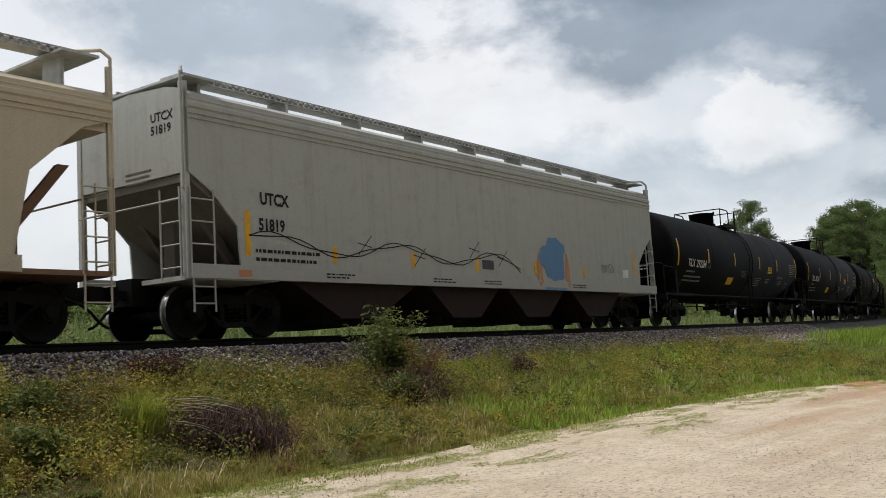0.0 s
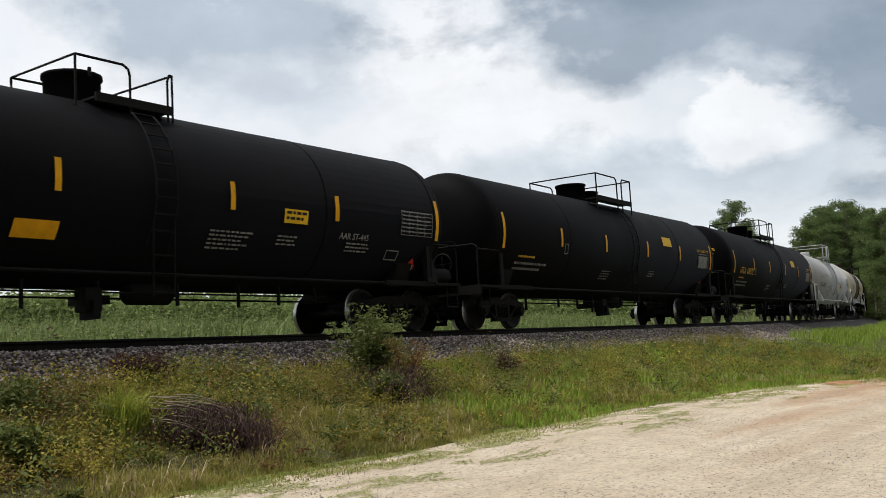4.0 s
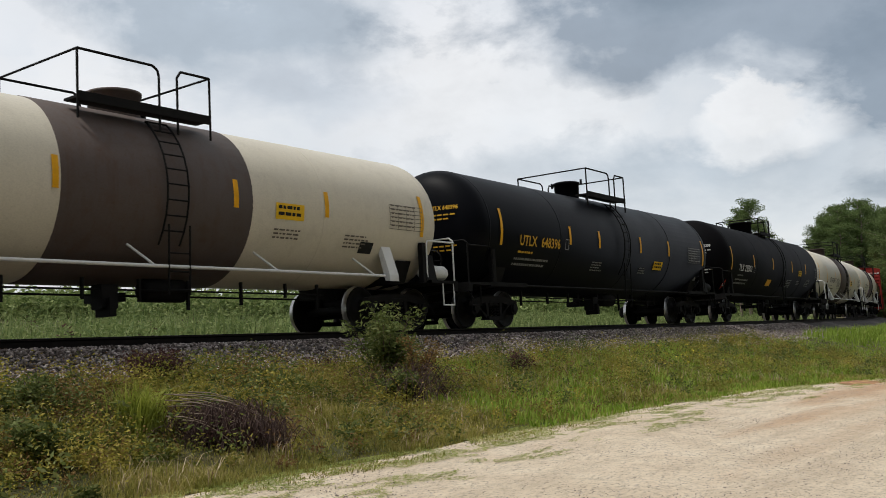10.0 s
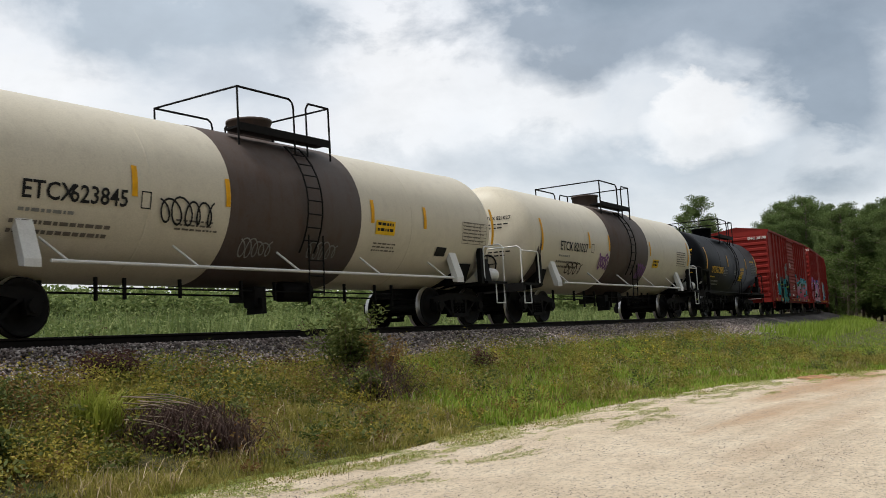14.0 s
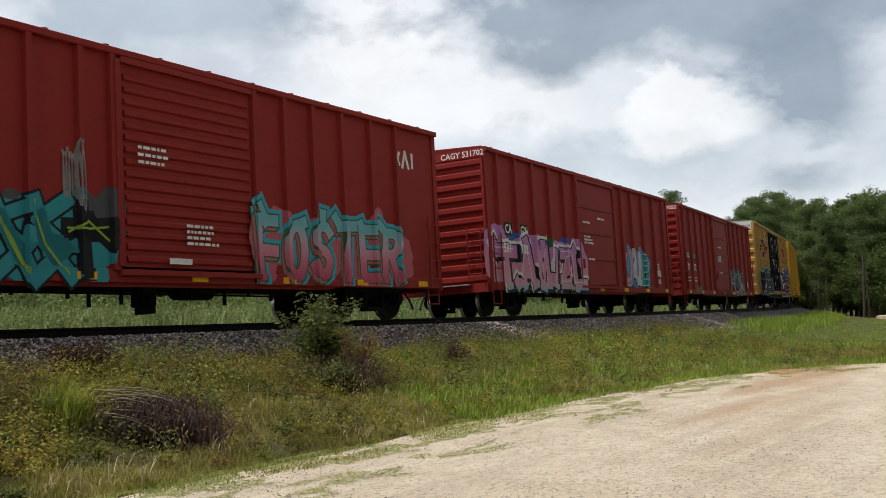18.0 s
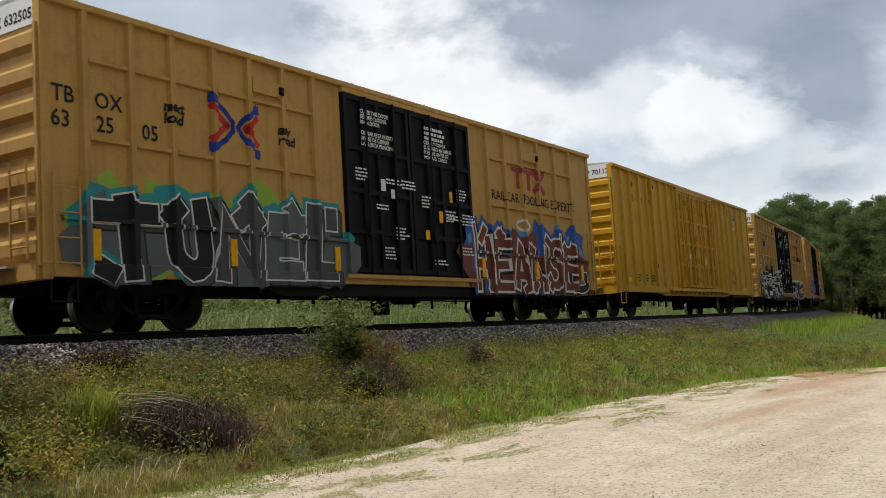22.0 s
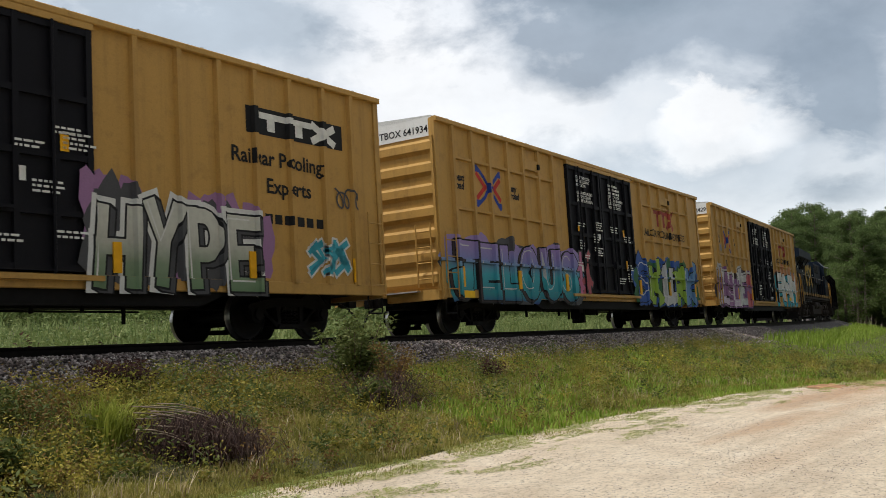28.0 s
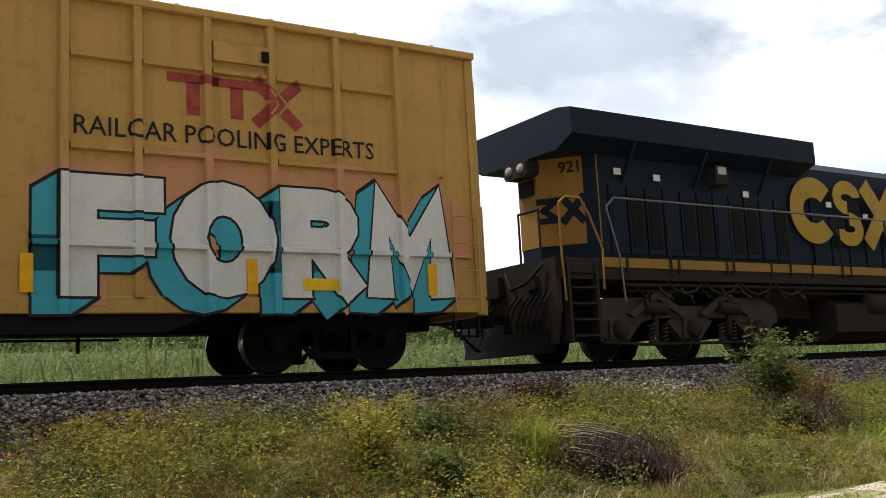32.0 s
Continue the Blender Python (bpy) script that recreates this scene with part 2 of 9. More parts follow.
M = dict(
    grey_hull=paint("grey_hopper_paint", (0.4, 0.405, 0.38), 0.55, (0.2, 0.18, 0.14), 0.45, 0.9),
    grey_dark=paint("darker_grey_paint", (0.15, 0.13, 0.11), 0.7, (0.05, 0.04, 0.03), 0.5),
    shadow_brown=paint("shadow_dark_brown_paint", (0.024, 0.013, 0.011), 0.75, (0.03, 0.025, 0.02), 0.5),
    tan_hull=paint("tan_hopper_paint", (0.52, 0.45, 0.34), 0.55, (0.2, 0.15, 0.1), 0.3),
    tan_rust=paint("rusty_tan_paint", (0.22, 0.13, 0.08), 0.7, (0.07, 0.04, 0.03), 0.5),
    tank_black=paint("matte_black_paint", (0.0028, 0.0026, 0.0032), 0.6, (0.008, 0.005, 0.004), 0.3, 0.3, 0.04),
    tank_gloss=paint("glossy_black_paint", (0.003, 0.0035, 0.005), 0.4, (0.007, 0.006, 0.0055), 0.2, 0.3, 0.04),
    tank_sulfur=paint("navy_black_paint", (0.0035, 0.004, 0.0055), 0.42, (0.008, 0.0065, 0.006), 0.25, 0.3, 0.05),
    tank_white=paint("white_tank_paint", (0.39, 0.385, 0.365), 0.42, (0.26, 0.23, 0.19), 0.25, 0.6),
    tank_cream=paint("cream_tank_paint", (0.62, 0.57, 0.46), 0.4, (0.2, 0.15, 0.11), 0.2, 0.6),
    band_brown=paint("stained_brown_band", (0.09, 0.07, 0.062), 0.6, (0.075, 0.035, 0.018), 0.6, 1.0),
    box_red=paint("red_boxcar_paint", (0.235, 0.018, 0.013), 0.6, (0.08, 0.012, 0.008), 0.35),
    box_yellow=paint("ochre_boxcar_paint", (0.45, 0.262, 0.07), 0.5, (0.14, 0.08, 0.035), 0.5, 0.8),
    box_gold=paint("golden_boxcar_paint", (0.5, 0.275, 0.018), 0.48, (0.2, 0.11, 0.03), 0.38),
    door_black=paint("black_door_paint", (0.008, 0.008, 0.011), 0.55, (0.02, 0.018, 0.017), 0.3, 0.4, 0.1),
    roof_metal=plain("galvanised_roof", (0.5, 0.5, 0.48), 0.45, 0.2, 0.3),
    end_white=paint("white_end_band", (0.7, 0.7, 0.68), 0.5, (0.3, 0.27, 0.22), 0.25),
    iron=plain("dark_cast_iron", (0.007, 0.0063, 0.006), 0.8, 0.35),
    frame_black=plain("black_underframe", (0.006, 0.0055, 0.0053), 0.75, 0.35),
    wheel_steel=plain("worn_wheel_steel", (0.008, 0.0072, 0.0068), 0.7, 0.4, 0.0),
    tread=plain("polished_wheel_tread", (0.45, 0.44, 0.43), 0.3, 0.2, 0.9),
    cap_blue=plain("blue_bearing_cap", (0.03, 0.05, 0.12), 0.5),
    grip=plain("galvanised_handrail", (0.42, 0.42, 0.4), 0.5, 0.2, 0.4),
    stripe=plain("reflective_yellow_stripe", (0.72, 0.36, 0.012), 0.4, 0.15),
    yellow_sign=plain("yellow_placard", (0.75, 0.46, 0.02), 0.5, 0.1),
    white_mark=plain("white_stencil_paint", (0.66, 0.66, 0.63), 0.6, 0.15),
    dim_mark=plain("faded_white_stencil", (0.22, 0.22, 0.21), 0.6, 0.25),
    black_mark=plain("black_stencil_paint", (0.015, 0.015, 0.016), 0.6, 0.2),
    yellow_mark=plain("yellow_stencil_paint", (0.62, 0.36, 0.03), 0.6, 0.15),
    red_mark=plain("red_decal", (0.42, 0.03, 0.02), 0.5, 0.2),
    faded_red=plain("faded_red_decal", (0.3, 0.055, 0.045), 0.55, 0.35),
    blue_mark=plain("blue_decal", (0.02, 0.05, 0.28), 0.5, 0.2),
    rubber=plain("black_rubber_hose", (0.012, 0.012, 0.012), 0.6),
    loco_blue=paint("dark_blue_locomotive_paint", (0.006, 0.012, 0.024), 0.5, (0.012, 0.011, 0.011), 0.3, 0.4, 0.12),
    loco_yellow=paint("locomotive_yellow_paint", (0.27, 0.145, 0.022), 0.5, (0.07, 0.045, 0.028), 0.5, 0.6),
    truck_dust=paint("dusty_brown_truck_paint", (0.06, 0.046, 0.038), 0.85, (0.1, 0.07, 0.05), 0.5, 0.4, 0.1),
    loco_rail=plain("dull_handrail_steel", (0.16, 0.15, 0.13), 0.6, 0.25, 0.2),
    loco_gold=paint("locomotive_emblem_yellow", (0.4, 0.25, 0.028), 0.5, (0.1, 0.07, 0.03), 0.5, 0.7),
    loco_grey=paint("sooty_underframe_paint", (0.028, 0.022, 0.019), 0.8, (0.05, 0.036, 0.026), 0.45, 0.4, 0.1),
    glass=plain("dark_window_glass", (0.01, 0.012, 0.015), 0.08, 0.1),
    lens=plain("lamp_lens", (0.3, 0.3, 0.29), 0.15, 0.1),
    rail=plain("dark_rusted_rail", (0.014, 0.011, 0.0095), 0.65, 0.35, 0.3),
    tie=plain("weathered_timber_tie", (0.07, 0.055, 0.045), 0.85, 0.4),
)
for key, color in dict(pink=(0.5, 0.17, 0.3), violet=(0.2, 0.09, 0.24), teal=(0.03, 0.25, 0.28), cyan=(0.05, 0.33, 0.42), navy=(0.035, 0.095, 0.33),
                       maroon=(0.15, 0.042, 0.027), lime=(0.25, 0.38, 0.05), green=(0.03, 0.12, 0.05), silver=(0.5, 0.5, 0.5), white=(0.62, 0.62, 0.6),
                       black=(0.012, 0.012, 0.014), rose=(0.42, 0.1, 0.12), sky=(0.12, 0.24, 0.42), peach=(0.5, 0.24, 0.12), smoke=(0.07, 0.07, 0.075), umber=(0.05, 0.033, 0.035), slate=(0.1, 0.12, 0.13), orchid=(0.3, 0.16, 0.3), sage=(0.2, 0.26, 0.17)).items():
    M["spray_" + key] = paint("spray_paint_" + key, color, 0.55, tuple(v * 0.5 for v in color), 0.35, 0.5)


def fade(name, stops):
    """Sprayed paint that fades from colour to colour with height (metres over the rail)."""
    def build(add):
        z = add("ShaderNodeSeparateXYZ", {0: add("ShaderNodeTexCoord").outputs["Object"]}).outputs["Z"]
        n = noise_at(add, 2.5, 4.0)
        h = calc(add, "ADD", ramp_fac(add, z, 0.6, 2.2), calc(add, "MULTIPLY", calc(add, "SUBTRACT", n, 0.5), 0.15))
        c = ramp(add, h, stops)
        return mix(add, ramp_fac(add, noise_at(add, 9.0, 5.0), 0.45, 0.8, 0.2), c, (0.1, 0.08, 0.08, 1)), bump(add, n, 0.1, 0.006), None
    return material(name, build, 0.55, 0.0, 0.2)


M["spray_fade_blue"] = fade("spray_fade_teal_to_violet", [(0.05, (0.02, 0.05, 0.2)), (0.18, (0.02, 0.2, 0.24)), (0.5, (0.05, 0.33, 0.4)), (0.75, (0.2, 0.2, 0.42)), (1.0, (0.28, 0.2, 0.42))])
M["spray_fade_pink"] = fade("spray_fade_cyan_to_pink", [(0.02, (0.12, 0.36, 0.45)), (0.16, (0.5, 0.28, 0.34)), (0.45, (0.52, 0.2, 0.28)), (0.85, (0.42, 0.18, 0.4))])
M["spray_fade_sage"] = fade("spray_fade_green_to_cream", [(0.1, (0.12, 0.2, 0.1)), (0.4, (0.2, 0.26, 0.17)), (0.6, (0.42, 0.42, 0.36)), (0.8, (0.5, 0.5, 0.44))])
M["spray_fade_rose"] = fade("spray_fade_rose_to_cyan", [(0.1, (0.4, 0.05, 0.1)), (0.4, (0.5, 0.16, 0.22)), (0.62, (0.42, 0.3, 0.36)), (0.8, (0.14, 0.36, 0.4))])
M["spray_fade_lilac"] = fade("spray_fade_white_to_lilac", [(0.1, (0.5, 0.4, 0.5)), (0.5, (0.52, 0.45, 0.52)), (0.8, (0.46, 0.44, 0.48))])


# ---------- mesh building ----------
class Shape:
    """Gathers faces of one mesh."""

    def __init__(self):
        self.v, self.f, self.smooth = [], [], []

    def add(self, verts, faces, smooth=False):
        n = len(self.v)
        self.v += [tuple(p) for p in verts]
        self.f += [tuple(i + n for i in f) for f in faces]
        self.smooth += [smooth] * len(faces)
        return self

    def weld(self):
        """Joins corners that share a place."""
        seen, to, keep = {}, [], []
        for p in self.v:
            k = (round(p[0], 4), round(p[1], 4), round(p[2], 4))
            if k not in seen:
                seen[k] = len(keep)
                keep.append(p)
            to.append(seen[k])
        faces = [(tuple(dict.fromkeys(to[i] for i in f)), m) for f, m in zip(self.f, self.smooth)]
        faces = [(f, m) for f, m in faces if len(f) > 2]
        self.v, self.f, self.smooth = keep, [f for f, _ in faces], [m for _, m in faces]
        return self

    def box(self, x0, x1, y0, y1, z0, z1, b=0.0):
        """A box with its long edges along x softened by b."""
        if b:
            return self.prism([(y0 + b, z0), (y1 - b, z0), (y1, z0 + b), (y1, z1 - b), (y1 - b, z1), (y0 + b, z1), (y0, z1 - b), (y0, z0 + b)], x0, x1)
        return self.add([(x0, y0, z0), (x1, y0, z0), (x1, y1, z0), (x0, y1, z0), (x0, y0, z1), (x1, y0, z1), (x1, y1, z1), (x0, y1, z1)],
                        [(3, 2, 1, 0), (4, 5, 6, 7), (0, 1, 5, 4), (2, 3, 7, 6), (1, 2, 6, 5), (3, 0, 4, 7)])

    def prism(self, outline, x0, x1, axis="x"):
        """An outline in the plane across the axis, drawn out from x0 to x1."""
        put = {"x": lambda a, b, c: (c, a, b), "y": lambda a, b, c: (a, c, b), "z": lambda a, b, c: (a, b, c)}[axis]
        n = len(outline)
        verts = [put(a, b, x0) for a, b in outline] + [put(a, b, x1) for a, b in outline]
        faces = [(i, (i + 1) % n, (i + 1) % n + n, i + n) for i in range(n)] + [tuple(range(n - 1, -1, -1)), tuple(range(n, 2 * n))]
        if axis == "y":
            faces = [f[::-1] for f in faces]
        return self.add(verts, faces)

    def rod(self, a, b, r, n=8, r2=None, caps=True):
        a, b = Vector(a), Vector(b)
        z = (b - a).normalized()
        x = z.orthogonal().normalized()
        y = z.cross(x)
        r2 = r if r2 is None else r2
        ring = [(math.cos(2 * math.pi * i / n), math.sin(2 * math.pi * i / n)) for i in range(n)]
        lo, hi = [a + (x * c + y * s) * r for c, s in ring], [b + (x * c + y * s) * r2 for c, s in ring]
        self.add(lo + hi, [(i, (i + 1) % n, (i + 1) % n + n, i + n) for i in range(n)], True)
        if caps:
            self.add(lo, [tuple(range(n - 1, -1, -1))])
            self.add(hi, [tuple(range(n))])
        return self

    def pipe(self, points, r, n=6):
        for a, b in zip(points, points[1:]):
            self.rod(a, b, r, n)
        return self

    def lathe(self, profile, centre=(0, 0, 0), axis="x", n=32, smooth=True):
        """Turns (along, radius) pairs round an axis through the centre."""
        cx, cy, cz = centre
        put = {"x": lambda a, r, c, s: (cx + a, cy + r * c, cz + r * s), "y": lambda a, r, c, s: (cx + r * s, cy + a, cz + r * c), "z": lambda a, r, c, s: (cx + r * c, cy + r * s, cz + a)}[axis]
        ring = [(math.cos(2 * math.pi * i / n), math.sin(2 * math.pi * i / n)) for i in range(n)]
        verts = [put(a, r, c, s) for a, r in profile for c, s in ring]
        faces = [(k * n + i, k * n + (i + 1) % n, (k + 1) * n + (i + 1) % n, (k + 1) * n + i) for k in range(len(profile) - 1) for i in range(n)]
        return self.add(verts, faces, smooth)


def mesh_of(name, shape, mat):
    me = bpy.data.meshes.new(name)
    me.from_pydata(shape.v, [], shape.f)
    me.polygons.foreach_set("use_smooth", shape.smooth)
    me.materials.append(mat)
    me.update()
    return me


def part(name, shape, mat, parent, label="", at=None):
    """One mesh as a part of a thing, or of a part."""
    data = shape if isinstance(shape, bpy.types.Mesh) else mesh_of(name, shape, mat)
    ob = new(name, data)
    ob.parent = parent
    if at is not None:
        ob.matrix_parent_inverse = at
    if label:
        tagged(ob, label)
    return ob


def thing(name, label, category, group="", kind="", shape=None, mat=None):
    ob = new(name, mesh_of(name, shape, mat) if shape else None)
    return tagged(ob, label, category, group, kind)


LETTERS = {}


def letters(text, height, bold=0.0, width=1.0, shear=0.0):
    """Outline of a line of writing as vertices and faces in a plane, left edge at 0, base at 0."""
    key = (text, height, bold, width, shear)
    if key not in LETTERS:
        cu = bpy.data.curves.new("writing", "FONT")
        cu.body, cu.size, cu.offset, cu.shear, cu.resolution_u = text, height / 0.69, bold, shear, 4 if height > 0.5 else 2
        ob = bpy.data.objects.new("writing", cu)
        me = bpy.data.meshes.new_from_object(ob)
        LETTERS[key] = [(v.co.x * width, v.co.y) for v in me.vertices], [tuple(p.vertices) for p in me.polygons]
        bpy.data.objects.remove(ob)
        bpy.data.meshes.remove(me)
        bpy.data.curves.remove(cu)
    return LETTERS[key]


# ---------- running gear, shared by all cars ----------
TRAIN, WHEELS = [], []


def wheelset_mesh(r=0.457):
    s = Shape().rod((0, -0.98, 0), (0, 0.98, 0), 0.085, 10)
    for k in (-1, 1):
        s.lathe([(k * 0.69, 0.1), (k * 0.70, r - 0.1), (k * 0.68, r - 0.06), (k * 0.68, r + 0.026), (k * 0.71, r + 0.02)], axis="y", n=36)
        s.lathe([(k * 0.82, r - 0.02), (k * 0.82, r - 0.07), (k * 0.79, r - 0.1), (k * 0.77, 0.19), (k * 0.85, 0.15), (k * 0.85, 0.08)], axis="y", n=36)
        s.rod((0, k * 1.09, 0), (0, k * 1.13, 0), 0.075, 6)
    me = mesh_of("wheelset", s, M["wheel_steel"])
    t = Shape()
    for k in (-1, 1):
        t.lathe([(k * 0.71, r + 0.02), (k * 0.725, r), (k * 0.82, r - 0.004)], axis="y", n=36)
    n = len(me.polygons)
    both = Shape()
    both.v, both.f, both.smooth = s.v + t.v, s.f + [tuple(i + len(s.v) for i in f) for f in t.f], s.smooth + t.smooth
    bpy.data.meshes.remove(me)
    me = mesh_of("wheelset", both, M["wheel_steel"])
    me.materials.append(M["tread"])
    me.polygons.foreach_set("material_index", [0] * n + [1] * len(t.f))
    return me


def side_frame_shape(y, base=0.89):
    """Cast side frame with its arch, window openings and spring seat."""
    s, k = Shape(), (-0.055, 0.055)
    y0, y1 = y + k[0], y + k[1]
    s.prism([(-base - 0.2, 0.62), (-base - 0.13, 0.66), (-0.42, 0.76), (0.42, 0.76), (base + 0.13, 0.66), (base + 0.2, 0.62), (base + 0.2, 0.52), (base - 0.12, 0.53), (0.4, 0.6), (-0.4, 0.6), (-base + 0.12, 0.53), (-base - 0.2, 0.52)], y0, y1, "y")
    for m in (-1, 1):
        s.prism([(m * (base - 0.1), 0.56), (m * (base - 0.22), 0.56), (m * 0.36, 0.19), (m * 0.3, 0.27)][::m], y0, y1, "y")
        s.prism([(m * 0.26, 0.62), (m * 0.38, 0.62), (m * 0.33, 0.24), (m * 0.26, 0.24)][::-m], y0, y1, "y")
        s.prism([(m * (base - 0.15), 0.55), (m * (base + 0.16), 0.55), (m * (base + 0.14), 0.36), (m * (base + 0.07), 0.3), (m * (base - 0.1), 0.32)][::-m], y0 - 0.03, y1 + 0.03, "y")
        s.rod((m * base, y - 0.14 if y < 0 else y + 0.14, 0.457), (m * base, y, 0.457), 0.105, 12)
    s.prism([(-0.38, 0.18), (0.38, 0.18), (0.33, 0.27), (-0.33, 0.27)], y0 - 0.05, y1 + 0.05, "y")
    return s


def spring_shape(x, y):
    """One coil spring."""
    return Shape().pipe([(x + 0.062 * math.cos(i * 0.785), y + 0.062 * math.sin(i * 0.785), 0.27 + i * 0.0085) for i in range(41)], 0.016, 5)


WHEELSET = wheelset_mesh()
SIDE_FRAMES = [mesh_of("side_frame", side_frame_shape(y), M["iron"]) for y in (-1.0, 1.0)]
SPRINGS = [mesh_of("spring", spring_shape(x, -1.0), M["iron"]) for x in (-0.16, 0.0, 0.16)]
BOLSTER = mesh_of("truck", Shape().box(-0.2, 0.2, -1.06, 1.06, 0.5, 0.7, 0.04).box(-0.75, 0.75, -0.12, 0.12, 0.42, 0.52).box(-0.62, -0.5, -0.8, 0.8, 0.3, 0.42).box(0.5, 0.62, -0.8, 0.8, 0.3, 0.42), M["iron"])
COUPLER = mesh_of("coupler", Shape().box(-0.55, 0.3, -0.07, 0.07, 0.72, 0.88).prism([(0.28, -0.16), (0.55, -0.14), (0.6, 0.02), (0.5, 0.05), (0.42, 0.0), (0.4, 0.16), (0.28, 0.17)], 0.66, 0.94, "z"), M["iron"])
HOSE = mesh_of("brake_hose", Shape().pipe([(-0.3, -0.35, 0.72), (0.0, -0.36, 0.62), (0.2, -0.33, 0.5), (0.35, -0.3, 0.36), (0.5, -0.24, 0.28), (0.66, -0.12, 0.25)], 0.026), M["rubber"])


def running_gear(car, x_left, x_right, end_left, end_right):
    for x in (x_left, x_right):
        truck = part("truck", BOLSTER, None, car, at=Matrix.Translation((x, 0, 0)))
        for k in (0, 1):
            part("side_frame", SIDE_FRAMES[k], None, truck)
        for coil in SPRINGS:
            part("spring", coil, None, truck)
        for d in (-0.89, 0.89):
            WHEELS.append(part("wheelset", WHEELSET, None, truck, at=Matrix.Translation((d, 0, 0.457))))
    for x, turn in ((end_left, 180), (end_right, 0)):
        part("coupler", COUPLER, None, car, at=pose(x, 0, 0, 0, 0, turn))
        part("brake_hose", HOSE, None, car, at=pose(x, 0, 0, 0, 0, turn))


def car_of(name, label, category, group, left, right, tl, tr):
    """A rail car whose body reaches from left to right along the train, with trucks tl and tr from its middle."""
    car = thing(name, label, category, group)
    TRAIN.append((car, (left + right) / 2, tl, tr))
    return car


def ladder(x, y0, y1, z0, z1, rungs, r=0.014, along="x"):
    """Two stiles and rungs in a plane."""
    s = Shape()
    put = (lambda a, z: (a, x, z)) if along == "x" else (lambda a, z: (x, a, z))
    for a in (y0, y1):
        s.rod(put(a, z0), put(a, z1), r * 1.3, 6)
    for i in range(rungs):
        z = z0 + (z1 - z0) * (i + 0.5) / rungs
        s.rod(put(y0, z), put(y1, z), r, 6)
    return s


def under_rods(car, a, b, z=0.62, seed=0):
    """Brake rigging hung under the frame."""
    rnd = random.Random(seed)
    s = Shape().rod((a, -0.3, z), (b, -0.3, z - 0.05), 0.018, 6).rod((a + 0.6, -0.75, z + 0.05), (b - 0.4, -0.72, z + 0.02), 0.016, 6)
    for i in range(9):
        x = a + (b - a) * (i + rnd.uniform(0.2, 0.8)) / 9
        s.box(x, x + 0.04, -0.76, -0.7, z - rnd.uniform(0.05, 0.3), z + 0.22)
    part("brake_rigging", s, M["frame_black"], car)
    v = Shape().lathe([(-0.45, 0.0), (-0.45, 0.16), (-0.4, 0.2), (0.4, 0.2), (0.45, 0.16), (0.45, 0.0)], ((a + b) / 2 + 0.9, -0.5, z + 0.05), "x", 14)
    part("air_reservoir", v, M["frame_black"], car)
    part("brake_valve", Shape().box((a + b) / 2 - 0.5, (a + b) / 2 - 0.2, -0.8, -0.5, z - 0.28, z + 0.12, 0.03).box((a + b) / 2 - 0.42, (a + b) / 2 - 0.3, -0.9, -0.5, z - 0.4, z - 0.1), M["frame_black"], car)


# ---------- boxcars ----------
SIDE = -1.545
POST, BELT = 0.085, 0.07  # how far posts and belts stand proud of the sheets


def corrugated_end(x, face, z0, z1, half, ribs, depth=0.075):
    """An end wall with horizontal pressed ribs; face is -1 or 1."""
    s = Shape()
    pts = [(z0, 0.0)]
    step = (z1 - z0) / ribs
    for i in range(ribs):
        a = z0 + i * step
        pts += [(a + step * 0.2, 0.0), (a + step * 0.38, depth), (a + step * 0.72, depth), (a + step * 0.86, 0.0)]
    pts.append((z1, 0.0))
    n = len(pts)
    verts = [(x + face * d, -half, z) for z, d in pts] + [(x + face * d, half, z) for z, d in pts]
    faces = [(i, i + 1, i + 1 + n, i + n) for i in range(n - 1)]
    s.add(verts, faces if face > 0 else [f[::-1] for f in faces])
    for k in (-1, 1):
        s.box(x - 0.03 if face > 0 else x - depth, x + depth if face > 0 else x + 0.03, k * half - 0.03, k * half + 0.03, z0, z1)
    return s


